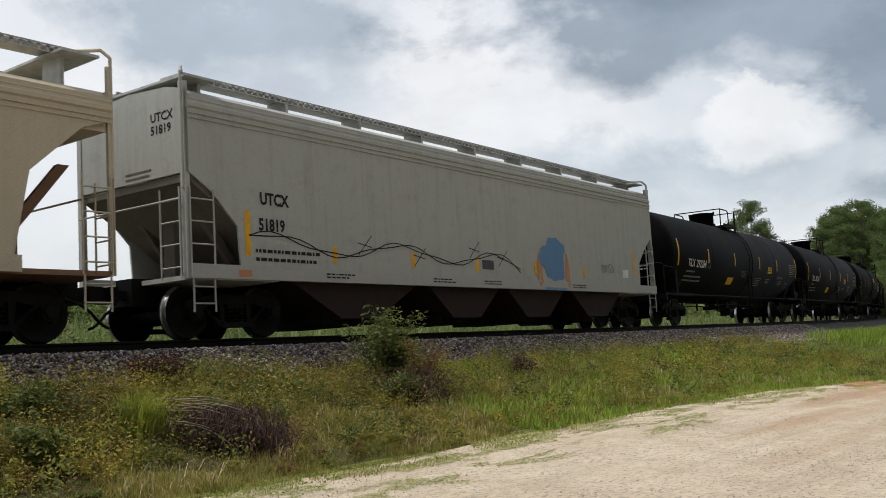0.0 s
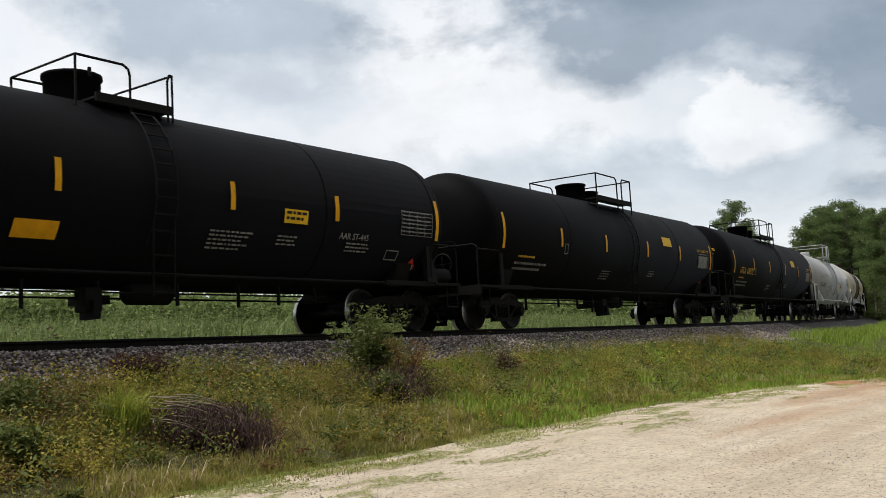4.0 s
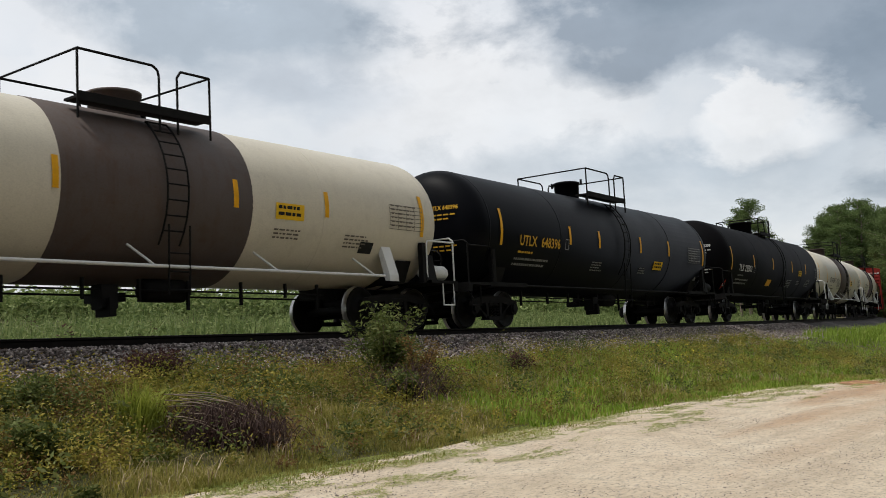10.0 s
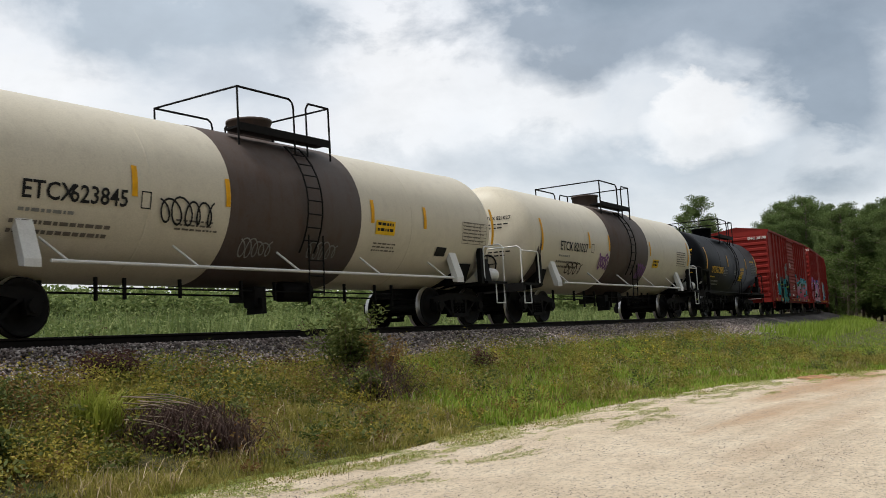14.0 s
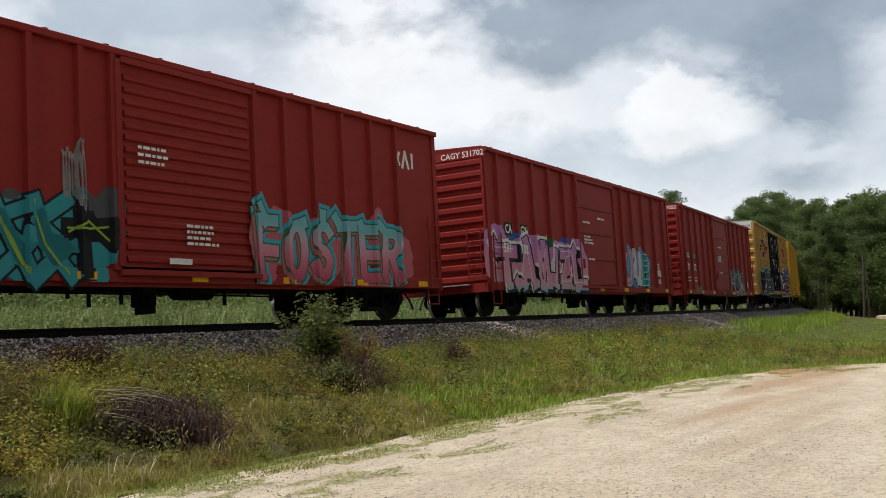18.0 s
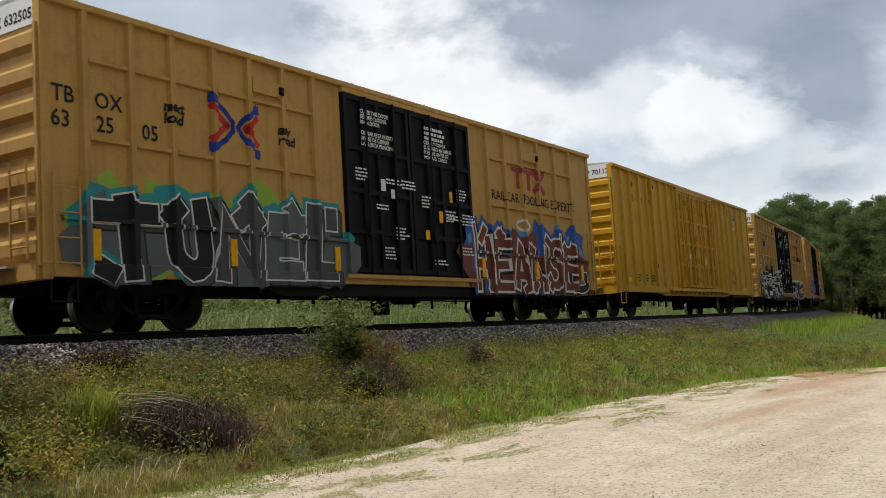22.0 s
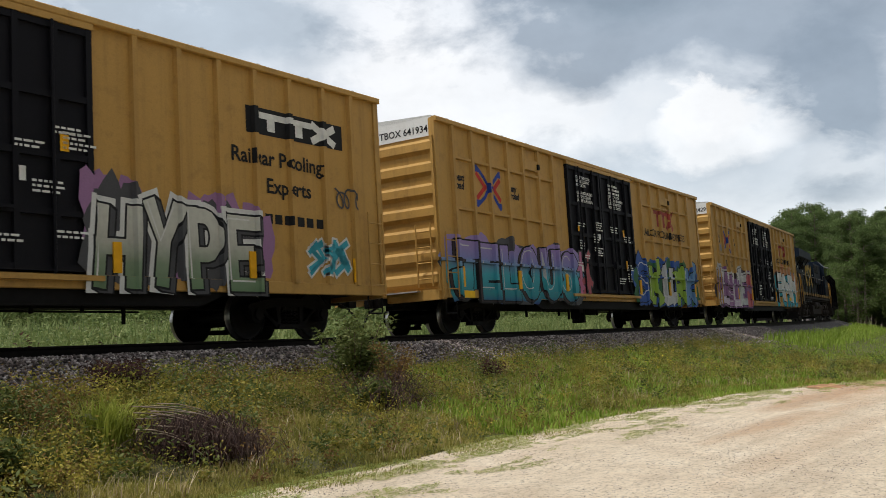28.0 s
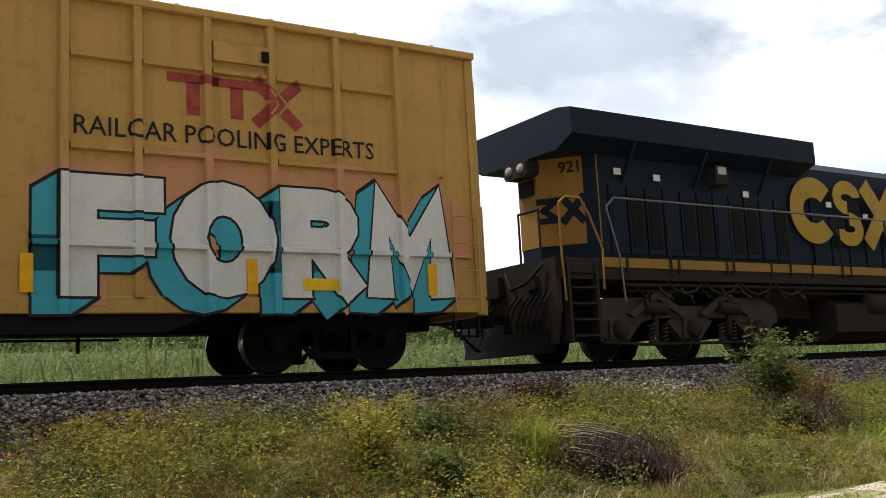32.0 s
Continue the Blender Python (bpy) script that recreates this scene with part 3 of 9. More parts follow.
def boxcar(label, group, left, right, color, posts, door, eave, sill, roof, belts=(), door_mat=None, door_style="plug", ribs=8, band=None, top=0.14, tc=4.67, sill_drop=0.2):
    length = right - left
    car = car_of("boxcar", label, "boxcar", group, left, right, -(length - tc) / 2, (length - tc) / 2)
    x0, x1, paint_it = -length / 2, length / 2, M[color]
    at = lambda a: x0 + a
    d0, d1 = at(door[0]), at(door[-1])
    # side sheets, set back between the posts
    for a, b in ((x0, d0), (d1, x1)):
        part("side_sheet", Shape().box(a, b, SIDE, SIDE + 0.04, sill + 0.1, eave), paint_it, car)
    part("far_side", Shape().box(x0, x1, 1.5, 1.545, sill + 0.1, eave), paint_it, car)
    part("floor", Shape().box(x0, x1, -1.5, 1.49, sill + 0.1, sill + 0.2), M["frame_black"], car)
    for p in posts:
        a = at(p)
        s = Shape().prism([(a - 0.075, SIDE + 0.005), (a - 0.05, SIDE - POST), (a + 0.05, SIDE - POST), (a + 0.075, SIDE + 0.005)], sill + 0.24, eave - 0.02, "z")
        part("side_post", s, paint_it, car)
    for k, a in ((0, x0), (1, x1)):
        part("corner_post", Shape().box(a - 0.03, a + 0.12, SIDE - 0.035, SIDE + 0.12, sill, eave, 0.02) if k == 0 else Shape().box(a - 0.12, a + 0.03, SIDE - 0.035, SIDE + 0.12, sill, eave, 0.02), paint_it, car)
    edges = [x0 + 0.12] + [at(p) for p in posts] + [x1 - 0.12]
    for z in belts:
        for a, b in zip(edges, edges[1:]):
            if not (a >= d0 - 0.2 and b <= d1 + 0.2) and not (a < d0 < b) and a > x0 + 0.5 and b < x1 - 0.5:
                part("side_belt", Shape().prism([(SIDE + 0.005, z - 0.05), (SIDE - BELT, z - 0.03), (SIDE - BELT, z + 0.03), (SIDE + 0.005, z + 0.05)], a + 0.075, b - 0.075), paint_it, car)
    part("eave_rail", Shape().box(x0 - 0.03, x1 + 0.03, SIDE - 0.1, SIDE + 0.03, eave - 0.09, eave + 0.025, 0.015), paint_it, car)
    part("side_sill", Shape().box(x0, x1, SIDE - 0.045, SIDE + 0.05, sill + 0.04, sill + 0.26, 0.012), paint_it, car)
    # deeper sill between the trucks
    a, b = x0 + tc + 0.3, x1 - tc - 0.3
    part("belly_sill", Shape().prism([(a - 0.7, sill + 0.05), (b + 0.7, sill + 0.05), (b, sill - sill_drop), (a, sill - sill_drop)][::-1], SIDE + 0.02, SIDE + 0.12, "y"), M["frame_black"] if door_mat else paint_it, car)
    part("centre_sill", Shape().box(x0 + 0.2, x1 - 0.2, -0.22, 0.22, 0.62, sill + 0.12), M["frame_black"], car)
    # roof
    s = Shape().prism([(-1.56, eave + 0.02), (1.56, eave + 0.02), (1.5, eave + 0.06), (0.0, eave + top), (-1.5, eave + 0.06)], x0 - 0.02, x1 + 0.02)
    r = part("roof", s, M[roof], car)
    n = 14
    rib = mesh_of("roof_rib", Shape().prism([(-1.52, eave + 0.06), (0.0, eave + top), (1.52, eave + 0.06), (1.52, eave + 0.09), (0.0, eave + top + 0.03), (-1.52, eave + 0.09)], -0.03, 0.03), M[roof])
    for i in range(n):
        part("roof_rib", rib, None, r, at=Matrix.Translation((x0 + length * (i + 0.5) / n, 0, 0)))
    # ends
    for k, x in ((-1, x0), (1, x1)):
        top_z = eave - (0.42 if band else 0.22)
        e = part("end_wall", corrugated_end(x, k, sill + 0.2, top_z, 1.5, ribs), paint_it, car)
        part("end_cap", Shape().prism([(-1.53, top_z), (1.53, top_z), (1.53, eave + 0.02), (0.0, eave + top - 0.01), (-1.53, eave + 0.02)], x - 0.02, x + 0.02), M[band] if band else paint_it, e)
        part("end_sill", Shape().box(x - 0.12 if k < 0 else x - 0.1, x + 0.1 if k < 0 else x + 0.12, -1.5, 1.5, sill, sill + 0.24), paint_it, e)
        part("end_ladder", ladder(x + k * 0.17, -1.4, -1.0, sill + 0.3, sill + 1.75, 4, 0.016, "y"), paint_it, e)
        part("crossover_step", Shape().box(x + k * 0.1 - 0.15, x + k * 0.1 + 0.15, -1.0, 1.0, sill + 0.2, sill + 0.23), M["grip"], e)
    part("brake_wheel", Shape().lathe([(0.0, 0.25), (0.03, 0.28), (0.06, 0.25), (0.03, 0.22), (0.0, 0.25)], (x0 - 0.3, 0.55, 2.7), "x", 18).box(x0 - 0.28, x0 - 0.05, 0.4, 0.7, 2.5, 2.9), paint_it, car)
    part("side_ladder", ladder(SIDE - 0.1, x0 + 0.1, x0 + 0.55, sill + 0.05, sill + 1.55, 4), paint_it, car)
    part("side_ladder", ladder(SIDE - 0.1, x1 - 0.55, x1 - 0.1, sill + 0.05, sill + 1.75, 4), paint_it, car)
    for a in (x0 + 0.1, x1 - 0.55):
        part("stirrup_step", Shape().pipe([(a, SIDE, sill + 0.05), (a, SIDE, sill - 0.32), (a + 0.45, SIDE, sill - 0.32), (a + 0.45, SIDE, sill + 0.05)], 0.018), M["frame_black"] if door_mat else paint_it, car)
    # doors
    leaf = M[door_mat] if door_mat else paint_it
    part("door_track", Shape().box(d0 - 0.1, d1 + 0.1, SIDE - 0.12, SIDE - 0.02, sill + 0.16, sill + 0.24), paint_it, car)
    part("door_header", Shape().box(d0, d1, SIDE - 0.1, SIDE, eave - 0.2, eave - 0.1), paint_it, car)
    for a, b in zip(door, door[1:]):
        a, b = at(a) + 0.02, at(b) - 0.02
        dr = part("door", Shape().box(a, b, SIDE - 0.02, SIDE + 0.05, sill + 0.3, eave - 0.2), leaf, car)
        if door_style == "plug":
            cols = [a + 0.06, a + (b - a) * 0.27, a + (b - a) * 0.5, a + (b - a) * 0.75, b - 0.06]
            rows = [sill + 0.34, sill + 1.15, sill + 2.0, sill + 2.9, eave - 0.26]
            for x in cols:
                part("door_stile", Shape().box(x - 0.05, x + 0.05, SIDE - 0.085, SIDE - 0.01, sill + 0.3, eave - 0.2), leaf, dr)
            for z in rows:
                part("door_rail", Shape().box(a, b, SIDE - 0.075, SIDE - 0.01, z - 0.05, z + 0.05), leaf, dr)
            for x in (a + (b - a) * 0.3, a + (b - a) * 0.72):
                part("lock_rod", Shape().rod((x, SIDE - 0.125, sill + 0.25), (x, SIDE - 0.125, eave - 0.2), 0.026, 6), leaf, dr)
            part("door_handle", Shape().box(a + (b - a) * 0.3, a + (b - a) * 0.3 + 0.45, SIDE - 0.15, SIDE - 0.11, 1.9, 1.95).box(a + (b - a) * 0.3 - 0.05, a + (b - a) * 0.3 + 0.1, SIDE - 0.15, SIDE - 0.06, 1.8, 2.05), leaf, dr)
        elif door_style == "panel":
            for i in range(4):
                z0 = sill + 0.3 + i * (eave - sill - 0.5) / 4
                part("door_panel", Shape().box(a + 0.05, b - 0.05, SIDE - 0.05, SIDE - 0.01, z0 + 0.04, z0 + (eave - sill - 0.5) / 4 - 0.04), leaf, dr)
                part("door_rail", Shape().box(a, b, SIDE - 0.075, SIDE - 0.02, z0 - 0.03, z0 + 0.03), leaf, dr)
            part("door_stop", Shape().box(a - 0.12, a - 0.02, SIDE - 0.1, SIDE, sill + 0.3, eave - 0.15), leaf, dr)
            part("door_handle", Shape().box(a + 0.08, a + 0.2, SIDE - 0.13, SIDE - 0.04, 1.4, 1.7), leaf, dr)
        else:
            n = 16
            s = Shape()
            for i in range(n):
                z0 = sill + 0.35 + i * (eave - sill - 0.65) / n
                s.prism([(SIDE - 0.01, z0), (SIDE - 0.06, z0 + 0.04), (SIDE - 0.06, z0 + 0.1), (SIDE - 0.01, z0 + 0.15)], a + 0.06, b - 0.06)
            part("door_corrugation", s, leaf, dr)
            part("door_stop", Shape().box(a - 0.14, a - 0.03, SIDE - 0.1, SIDE, sill + 0.3, eave - 0.15), leaf, dr)
    running_gear(car, -(length - tc) / 2, (length - tc) / 2, x0 - 0.2, x1 + 0.2)
    under_rods(car, x0 + tc + 0.6, x1 - tc - 0.6, 0.6, int(left))
    for i in range(7):
        a = x0 + 0.8 + i * (length - 1.8) / 6
        if belts or door_mat:
            if a < d0 - 0.3 or a > d1 + 0.1:
                part("reflector", Shape().box(a, a + 0.15, SIDE - 0.05, SIDE - 0.02, sill + 0.3, sill + 0.78), M["stripe"], car)
        elif color == "box_red":
            part("reflector", Shape().box(a, a + 0.36, SIDE - 0.062, SIDE - 0.04, sill + 0.08, sill + 0.2), M["stripe"], car)

    # depth of the painted side at any place, for markings that follow posts and belts
    ps = sorted(at(p) for p in posts)
    xcuts = sorted({v for p in ps for v in (p - 0.075, p - 0.05, p + 0.05, p + 0.075)} | {d0, d0 + 0.001, d1 - 0.001, d1})
    zcuts = sorted({v for z in belts for v in (z - 0.05, z - 0.03, z + 0.03, z + 0.05)} | {sill + 0.255, sill + 0.26})

    def depth(x, z):
        best = SIDE
        if d0 < x < d1:
            best = SIDE - 0.087
        for p in ps:
            k = abs(x - p)
            if k < 0.075:
                best = min(best, SIDE - POST if k <= 0.0501 else SIDE - POST * (0.075 - k) / 0.025)
        for b in belts:
            k = abs(z - b)
            if k < 0.05:
                best = min(best, SIDE - BELT if k <= 0.0301 else SIDE - BELT * (0.05 - k) / 0.02)
        if z < sill + 0.2575:
            best = min(best, SIDE - 0.045)
        return best

    def skin(shape, verts, faces, lift=0.005):
        """Lays flat faces (in metres from the left end, and height) on the side."""
        for f in faces:
            for poly in cut_up([(verts[i][0] + x0, verts[i][1]) for i in f], xcuts, zcuts):
                shape.add([(x, depth(min(max(x, x0), x1), z) - lift, z) for x, z in poly], [tuple(range(len(poly)))])
        return shape
    return car, x0, skin


def cut_up(poly, xcuts, zcuts):
    """Splits a convex polygon along upright and level lines."""
    done = [poly]
    for axis, cuts in ((0, xcuts), (1, zcuts)):
        for c in cuts:
            nxt = []
            for p in done:
                lo, hi = min(q[axis] for q in p), max(q[axis] for q in p)
                if lo < c - 1e-5 and hi > c + 1e-5:
                    for sign in (-1, 1):
                        out = []
                        for a, b in zip(p, p[1:] + p[:1]):
                            da, db = sign * (a[axis] - c), sign * (b[axis] - c)
                            if da >= 0:
                                out.append(a)
                            if da * db < 0:
                                t = da / (da - db)
                                out.append((a[0] + (b[0] - a[0]) * t, a[1] + (b[1] - a[1]) * t))
                        if len(out) > 2:
                            nxt.append(out)
                else:
                    nxt.append(p)
            done = nxt
    return done


# ---------- tank cars ----------
# a dished head: distance past the straight shell, share of the radius
HEAD = [(0.0, 1.0), (0.1, 0.996), (0.18, 0.985), (0.28, 0.962), (0.36, 0.93), (0.5, 0.84), (0.62, 0.7), (0.71, 0.5), (0.76, 0.25), (0.775, 0.0)]


def tank_car(label, group, tl, tr, color, radius, axis_z, over, dome="low", frame="frame_black", grip="frame_black", bands=(), walk_rail=False, stub=1.35, platform=1.15, brown=None):
    """A tank car with trucks tl and tr along the train; over: how far the shell reaches past the truck centres."""
    mid, half_tc = (tl + tr) / 2, (tr - tl) / 2
    half = half_tc + over
    car = car_of("tank_car", label, "tank car", group, mid - half, mid + half, -half_tc, half_tc)
    c = (0, 0, axis_z)
    head = HEAD
    straight = half - 0.78
    bounds = [-straight] + ([brown[0], brown[1]] if brown else []) + [straight]
    shell = part("shell", Shape().lathe([(-straight - a, radius * r) for a, r in head[::-1]] + [(bounds[1] if brown else straight, radius)] + ([] if brown else [(straight + a, radius * r) for a, r in head]), c, "x", 56), M[color], car)
    if brown:
        part("shell_band", Shape().lathe([(brown[0], radius), (brown[0] + 0.01, radius + 0.012), (brown[1] - 0.01, radius + 0.012), (brown[1], radius)], c, "x", 56), M["band_brown"], shell, "brown stained band round the tank")
        part("shell_end", Shape().lathe([(brown[1], radius)] + [(straight + a, radius * r) for a, r in head], c, "x", 56), M[color], shell)
    for x in (-straight + 0.05, -straight * 0.5, 0.75, straight * 0.55, straight - 0.05):
        if not brown or not brown[0] - 0.1 < x < brown[1] + 0.1:
            part("weld_seam", Shape().lathe([(x - 0.025, radius), (x - 0.012, radius + 0.006), (x + 0.012, radius + 0.006), (x + 0.025, radius)], c, "x", 56), M[color], shell)
    iron = M[frame]
    # stub sills, saddles, end platforms and steps
    for k in (-1, 1):
        x = k * half_tc
        s = Shape().box(min(x - k * 1.6, k * (half + 0.35)), max(x - k * 1.6, k * (half + 0.35)), -0.25, 0.25, 0.68, 1.02)
        sill = part("stub_sill", s, iron, car)
        part("saddle", Shape().prism([(-1.3, axis_z - radius * 0.62), (-1.1, 0.98), (1.1, 0.98), (1.3, axis_z - radius * 0.62), (0.8, axis_z - radius * 0.86), (0, axis_z - radius - 0.01), (-0.8, axis_z - radius * 0.86)], x - 0.25, x + 0.25), iron, sill)
        ex = k * (half + 0.1)
        part("end_platform", Shape().box(min(ex, ex - k * 0.9), max(ex, ex - k * 0.9), -1.5, 1.5, 0.98, 1.04).box(ex - 0.06, ex + 0.06, -1.5, 1.5, 0.82, 1.04), iron, sill)
        g = Shape().pipe([(ex, -1.45, 1.04), (ex, -1.45, 1.95), (ex, -1.35, 2.02), (ex, 1.35, 2.02), (ex, 1.45, 1.95), (ex, 1.45, 1.04)], 0.02)
        g.pipe([(ex, -1.47, 1.9), (ex - k * 0.95, -1.47, 1.9), (ex - k * 1.0, -1.47, 1.8), (ex - k * 1.0, -1.47, 1.04)], 0.02)
        part("end_handrail", g, M[grip], sill)
        part("stirrup_step", Shape().pipe([(ex - k * 0.05, -1.46, 1.0), (ex - k * 0.05, -1.46, 0.5), (ex - k * 0.45, -1.46, 0.5), (ex - k * 0.45, -1.46, 1.0)], 0.018), M[grip], sill)
        part("frame_post", Shape().box(ex - k * 1.1 - 0.06, ex - k * 1.1 + 0.06, -1.48, -1.36, 0.98, 1.85), iron, sill)
        if not walk_rail:
            part("draft_beam", Shape().box(min(ex - k * 0.9, ex - k * 2.6), max(ex - k * 0.9, ex - k * 2.6), -1.48, -1.38, 0.96, 1.06), iron, sill)
    if walk_rail:
        s = Shape().rod((-half_tc + 0.9, -1.52, 1.08), (half_tc - 0.9, -1.52, 1.08), 0.03, 8)
        n = 5
        for i in range(n):
            x = -half_tc + 1.2 + i * (2 * half_tc - 2.4) / (n - 1)
            s.rod((x, -1.52, 1.08), (x - 0.28, -radius * 0.8, axis_z - radius * 0.62), 0.022, 6)
        part("side_rail", s, M[grip], car)
        for k in (-1, 1):
            x = k * (half_tc - 0.6)
            part("sloping_brace", Shape().prism([(-1.53, 0.98), (-1.53, 1.1), (-1.33, 1.7), (-1.2, 1.9), (-1.1, 1.9), (-1.25, 1.55), (-1.4, 1.0)], x - 0.14, x + 0.14), M[grip], car)
    else:
        part("side_bar", Shape().rod((-half_tc + 0.6, -1.42, 1.0), (half_tc - 0.6, -1.42, 1.0), 0.03, 8), iron, car)
    # manway, platform and railings
    top = axis_z + radius
    low_rail = dome == "wide" and color == "tank_black"
    if dome == "wide":
        mr = 0.45 if low_rail else 0.36
        part("manway_housing", Shape().lathe([(top - 0.2, mr), (top + 0.4, mr + 0.02), (top + 0.4, mr + 0.05), (top + 0.46, mr + 0.05), (top + 0.48, mr), (top + 0.48, 0.0)], (-0.15, 0, 0), "z", 24), M[color], car)
        for y in (-0.5, 0.5):
            part("lid_bolt", Shape().rod((-0.15, y, top + 0.36), (-0.15, y, top + 0.52), 0.035, 6), iron, car)
    elif dome == "twin":
        for x, r, h in ((-0.55, 0.46, 0.42), (0.45, 0.42, 0.28)):
            part("manway_housing", Shape().lathe([(top - 0.15, r), (top + h, r), (top + h, r + 0.03), (top + h + 0.06, r + 0.03), (top + h + 0.08, 0.0)], (x, 0, 0), "z", 24), M[color], car)
    elif dome == "small":
        part("manway_housing", Shape().lathe([(top - 0.1, 0.28), (top + 0.3, 0.28), (top + 0.34, 0.24), (top + 0.34, 0.0)], (-0.45, 0, 0), "z", 24), M[color], car)
        part("relief_valve", Shape().rod((-1.15, 0, top - 0.05), (-1.15, 0, top + 0.12), 0.07, 10).rod((-1.15, 0, top + 0.12), (-1.15, 0, top + 0.2), 0.1, 10), iron, car)
    else:
        part("manway_housing", Shape().lathe([(top - 0.15, 0.44), (top + 0.36, 0.44), (top + 0.36, 0.47), (top + 0.41, 0.47), (top + 0.43, 0.0)], (0.35, 0, 0), "z", 24), M["band_brown"] if brown else M[color], car)
    part("top_fittings", Shape().rod((0.5, 0.1, top - 0.1), (0.5, 0.1, top + 0.18), 0.06, 8).rod((0.8, -0.2, top - 0.1), (0.8, -0.2, top + 0.14), 0.05, 8).rod((0.75, 0.25, top - 0.1), (0.75, 0.25, top + 0.16), 0.05, 8), iron, car)
    pl = platform
    g = M["grip"] if walk_rail and color == "tank_white" else M["frame_black"]
    rl, rr, ry, rz = (-0.7, 1.2, 0.93, top + 0.54) if low_rail else (-1.1, 1.5, 1.15, top + 0.66)
    bend = 1.0 if low_rail else 1.5
    for k in (-1, 1):
        y = k * (ry - 0.18)
        plat = part("top_platform", Shape().box(-pl * 0.3 if low_rail else rl, rr, y - 0.2, y + 0.2, top - 0.12, top - 0.08).box(-pl * 0.3 if low_rail else rl, rr, y + k * 0.19 - 0.02, y + k * 0.19 + 0.02, top - 0.17, top - 0.02), g, car)
        e = k * ry
        low = top - (0.3 if low_rail else 0.45)
        part("railing", Shape().pipe([(rl, e, low), (rl, e, rz), (rl + bend - 0.1, e, rz), (rl + bend, e, rz - 0.06), (rl + bend + 0.03, e, rz - 0.16), (rl + bend + 0.03, e, low)], 0.022), g, plat)
        part("end_railing", Shape().pipe([(rr - (0.1 if low_rail else 0.7), e, low), (rr - (0.1 if low_rail else 0.7), e, rz - 0.12), (rr - (0.06 if low_rail else 0.62), e, rz), (rr, e, rz), (rr, e, low)], 0.022), g, plat)
        if k < 0:
            s = Shape()
            for j in range(9):
                a0, a1 = (math.radians(v) for v in (40 + j * 9.5, 40 + (j + 1) * 9.5))
                p = [(0.25 + dx, -(radius + 0.09) * math.sin(a), axis_z + (radius + 0.09) * math.cos(a)) for dx in (0, 0.42) for a in (a0, a1)]
                s.rod(p[0], p[1], 0.018, 6).rod(p[2], p[3], 0.018, 6).rod(p[0], p[2], 0.014, 6)
            s.rod((0.25, -1.56, axis_z - 0.6), (0.25, -1.52, 0.62), 0.018, 6).rod((0.67, -1.56, axis_z - 0.6), (0.67, -1.52, 0.62), 0.018, 6)
            for z in (0.7, 1.0, 1.3):
                s.rod((0.25, -1.53, z), (0.67, -1.53, z), 0.014, 6)
            part("ladder", s, g, car)
    for x in (rl, rr):
        part("cross_railing", Shape().pipe([(x, -ry, rz), (x, ry, rz)], 0.02), g, car)
    # brake wheel, reservoir and small gear on the leading platform
    ex = -half - 0.1
    part("brake_wheel", Shape().lathe([(0.0, 0.26), (0.025, 0.285), (0.05, 0.26), (0.025, 0.235), (0.0, 0.26)], (ex + 0.12, -0.35, 1.62), "x", 18).rod((ex + 0.14, -0.6, 1.62), (ex + 0.14, -0.1, 1.62), 0.015, 6).rod((ex + 0.14, -0.35, 1.37), (ex + 0.14, -0.35, 1.87), 0.015, 6).rod((ex + 0.14, -0.35, 1.04), (ex + 0.2, -0.35, 1.62), 0.03, 6), iron, car)
    part("platform_reservoir", Shape().lathe([(0, 0.0), (0.03, 0.13), (0.1, 0.17), (0.75, 0.17), (0.82, 0.13), (0.85, 0.0)], (half - 0.85, -1.25, 1.22), "x", 14), iron if frame != "frame_black" else M["frame_black"] if grip == "frame_black" else M[grip], car)
    part("placard_holder", Shape().prism([(-1.5, 1.04), (-1.42, 1.04), (-1.3, 1.6), (-1.38, 1.6)], half_tc + 0.55, half_tc + 0.9), iron, car)
    # belly fittings
    part("bottom_outlet", Shape().rod((0.1, 0, axis_z - radius + 0.05), (0.1, 0, 0.62), 0.16, 12).box(-0.1, 0.3, -0.3, 0.3, 0.6, 0.75), M["frame_black"], car)
    under_rods(car, -half_tc + 1.5, half_tc - 1.5, 0.72, int(tl))
    running_gear(car, -half_tc, half_tc, -half - 0.45, half + 0.45)
    wrap = lambda p, z, lift=0.014: (p, -(radius + lift) * math.cos(math.asin(max(-0.99, min(0.99, (z - axis_z) / (radius + lift))))), z)

    def shell_box(shape, x, z, w, h, lift=0.012):
        n = max(1, int(h / 0.12))
        for i in range(n):
            a, b = z + h * i / n, z + h * (i + 1) / n
            shape.add([wrap(x, a, lift), wrap(x + w, a, lift), wrap(x + w, b, lift), wrap(x, b, lift)], [(0, 1, 2, 3)])
        return shape

    def shell_text(shape, text, x, z, height, bold=0.004, width=0.95):
        v, f = letters(text, height, bold, width)
        return shape.add([wrap(x + a, z + b, 0.016) for a, b in v], f)
    return car, half, wrap, shell_box, shell_text


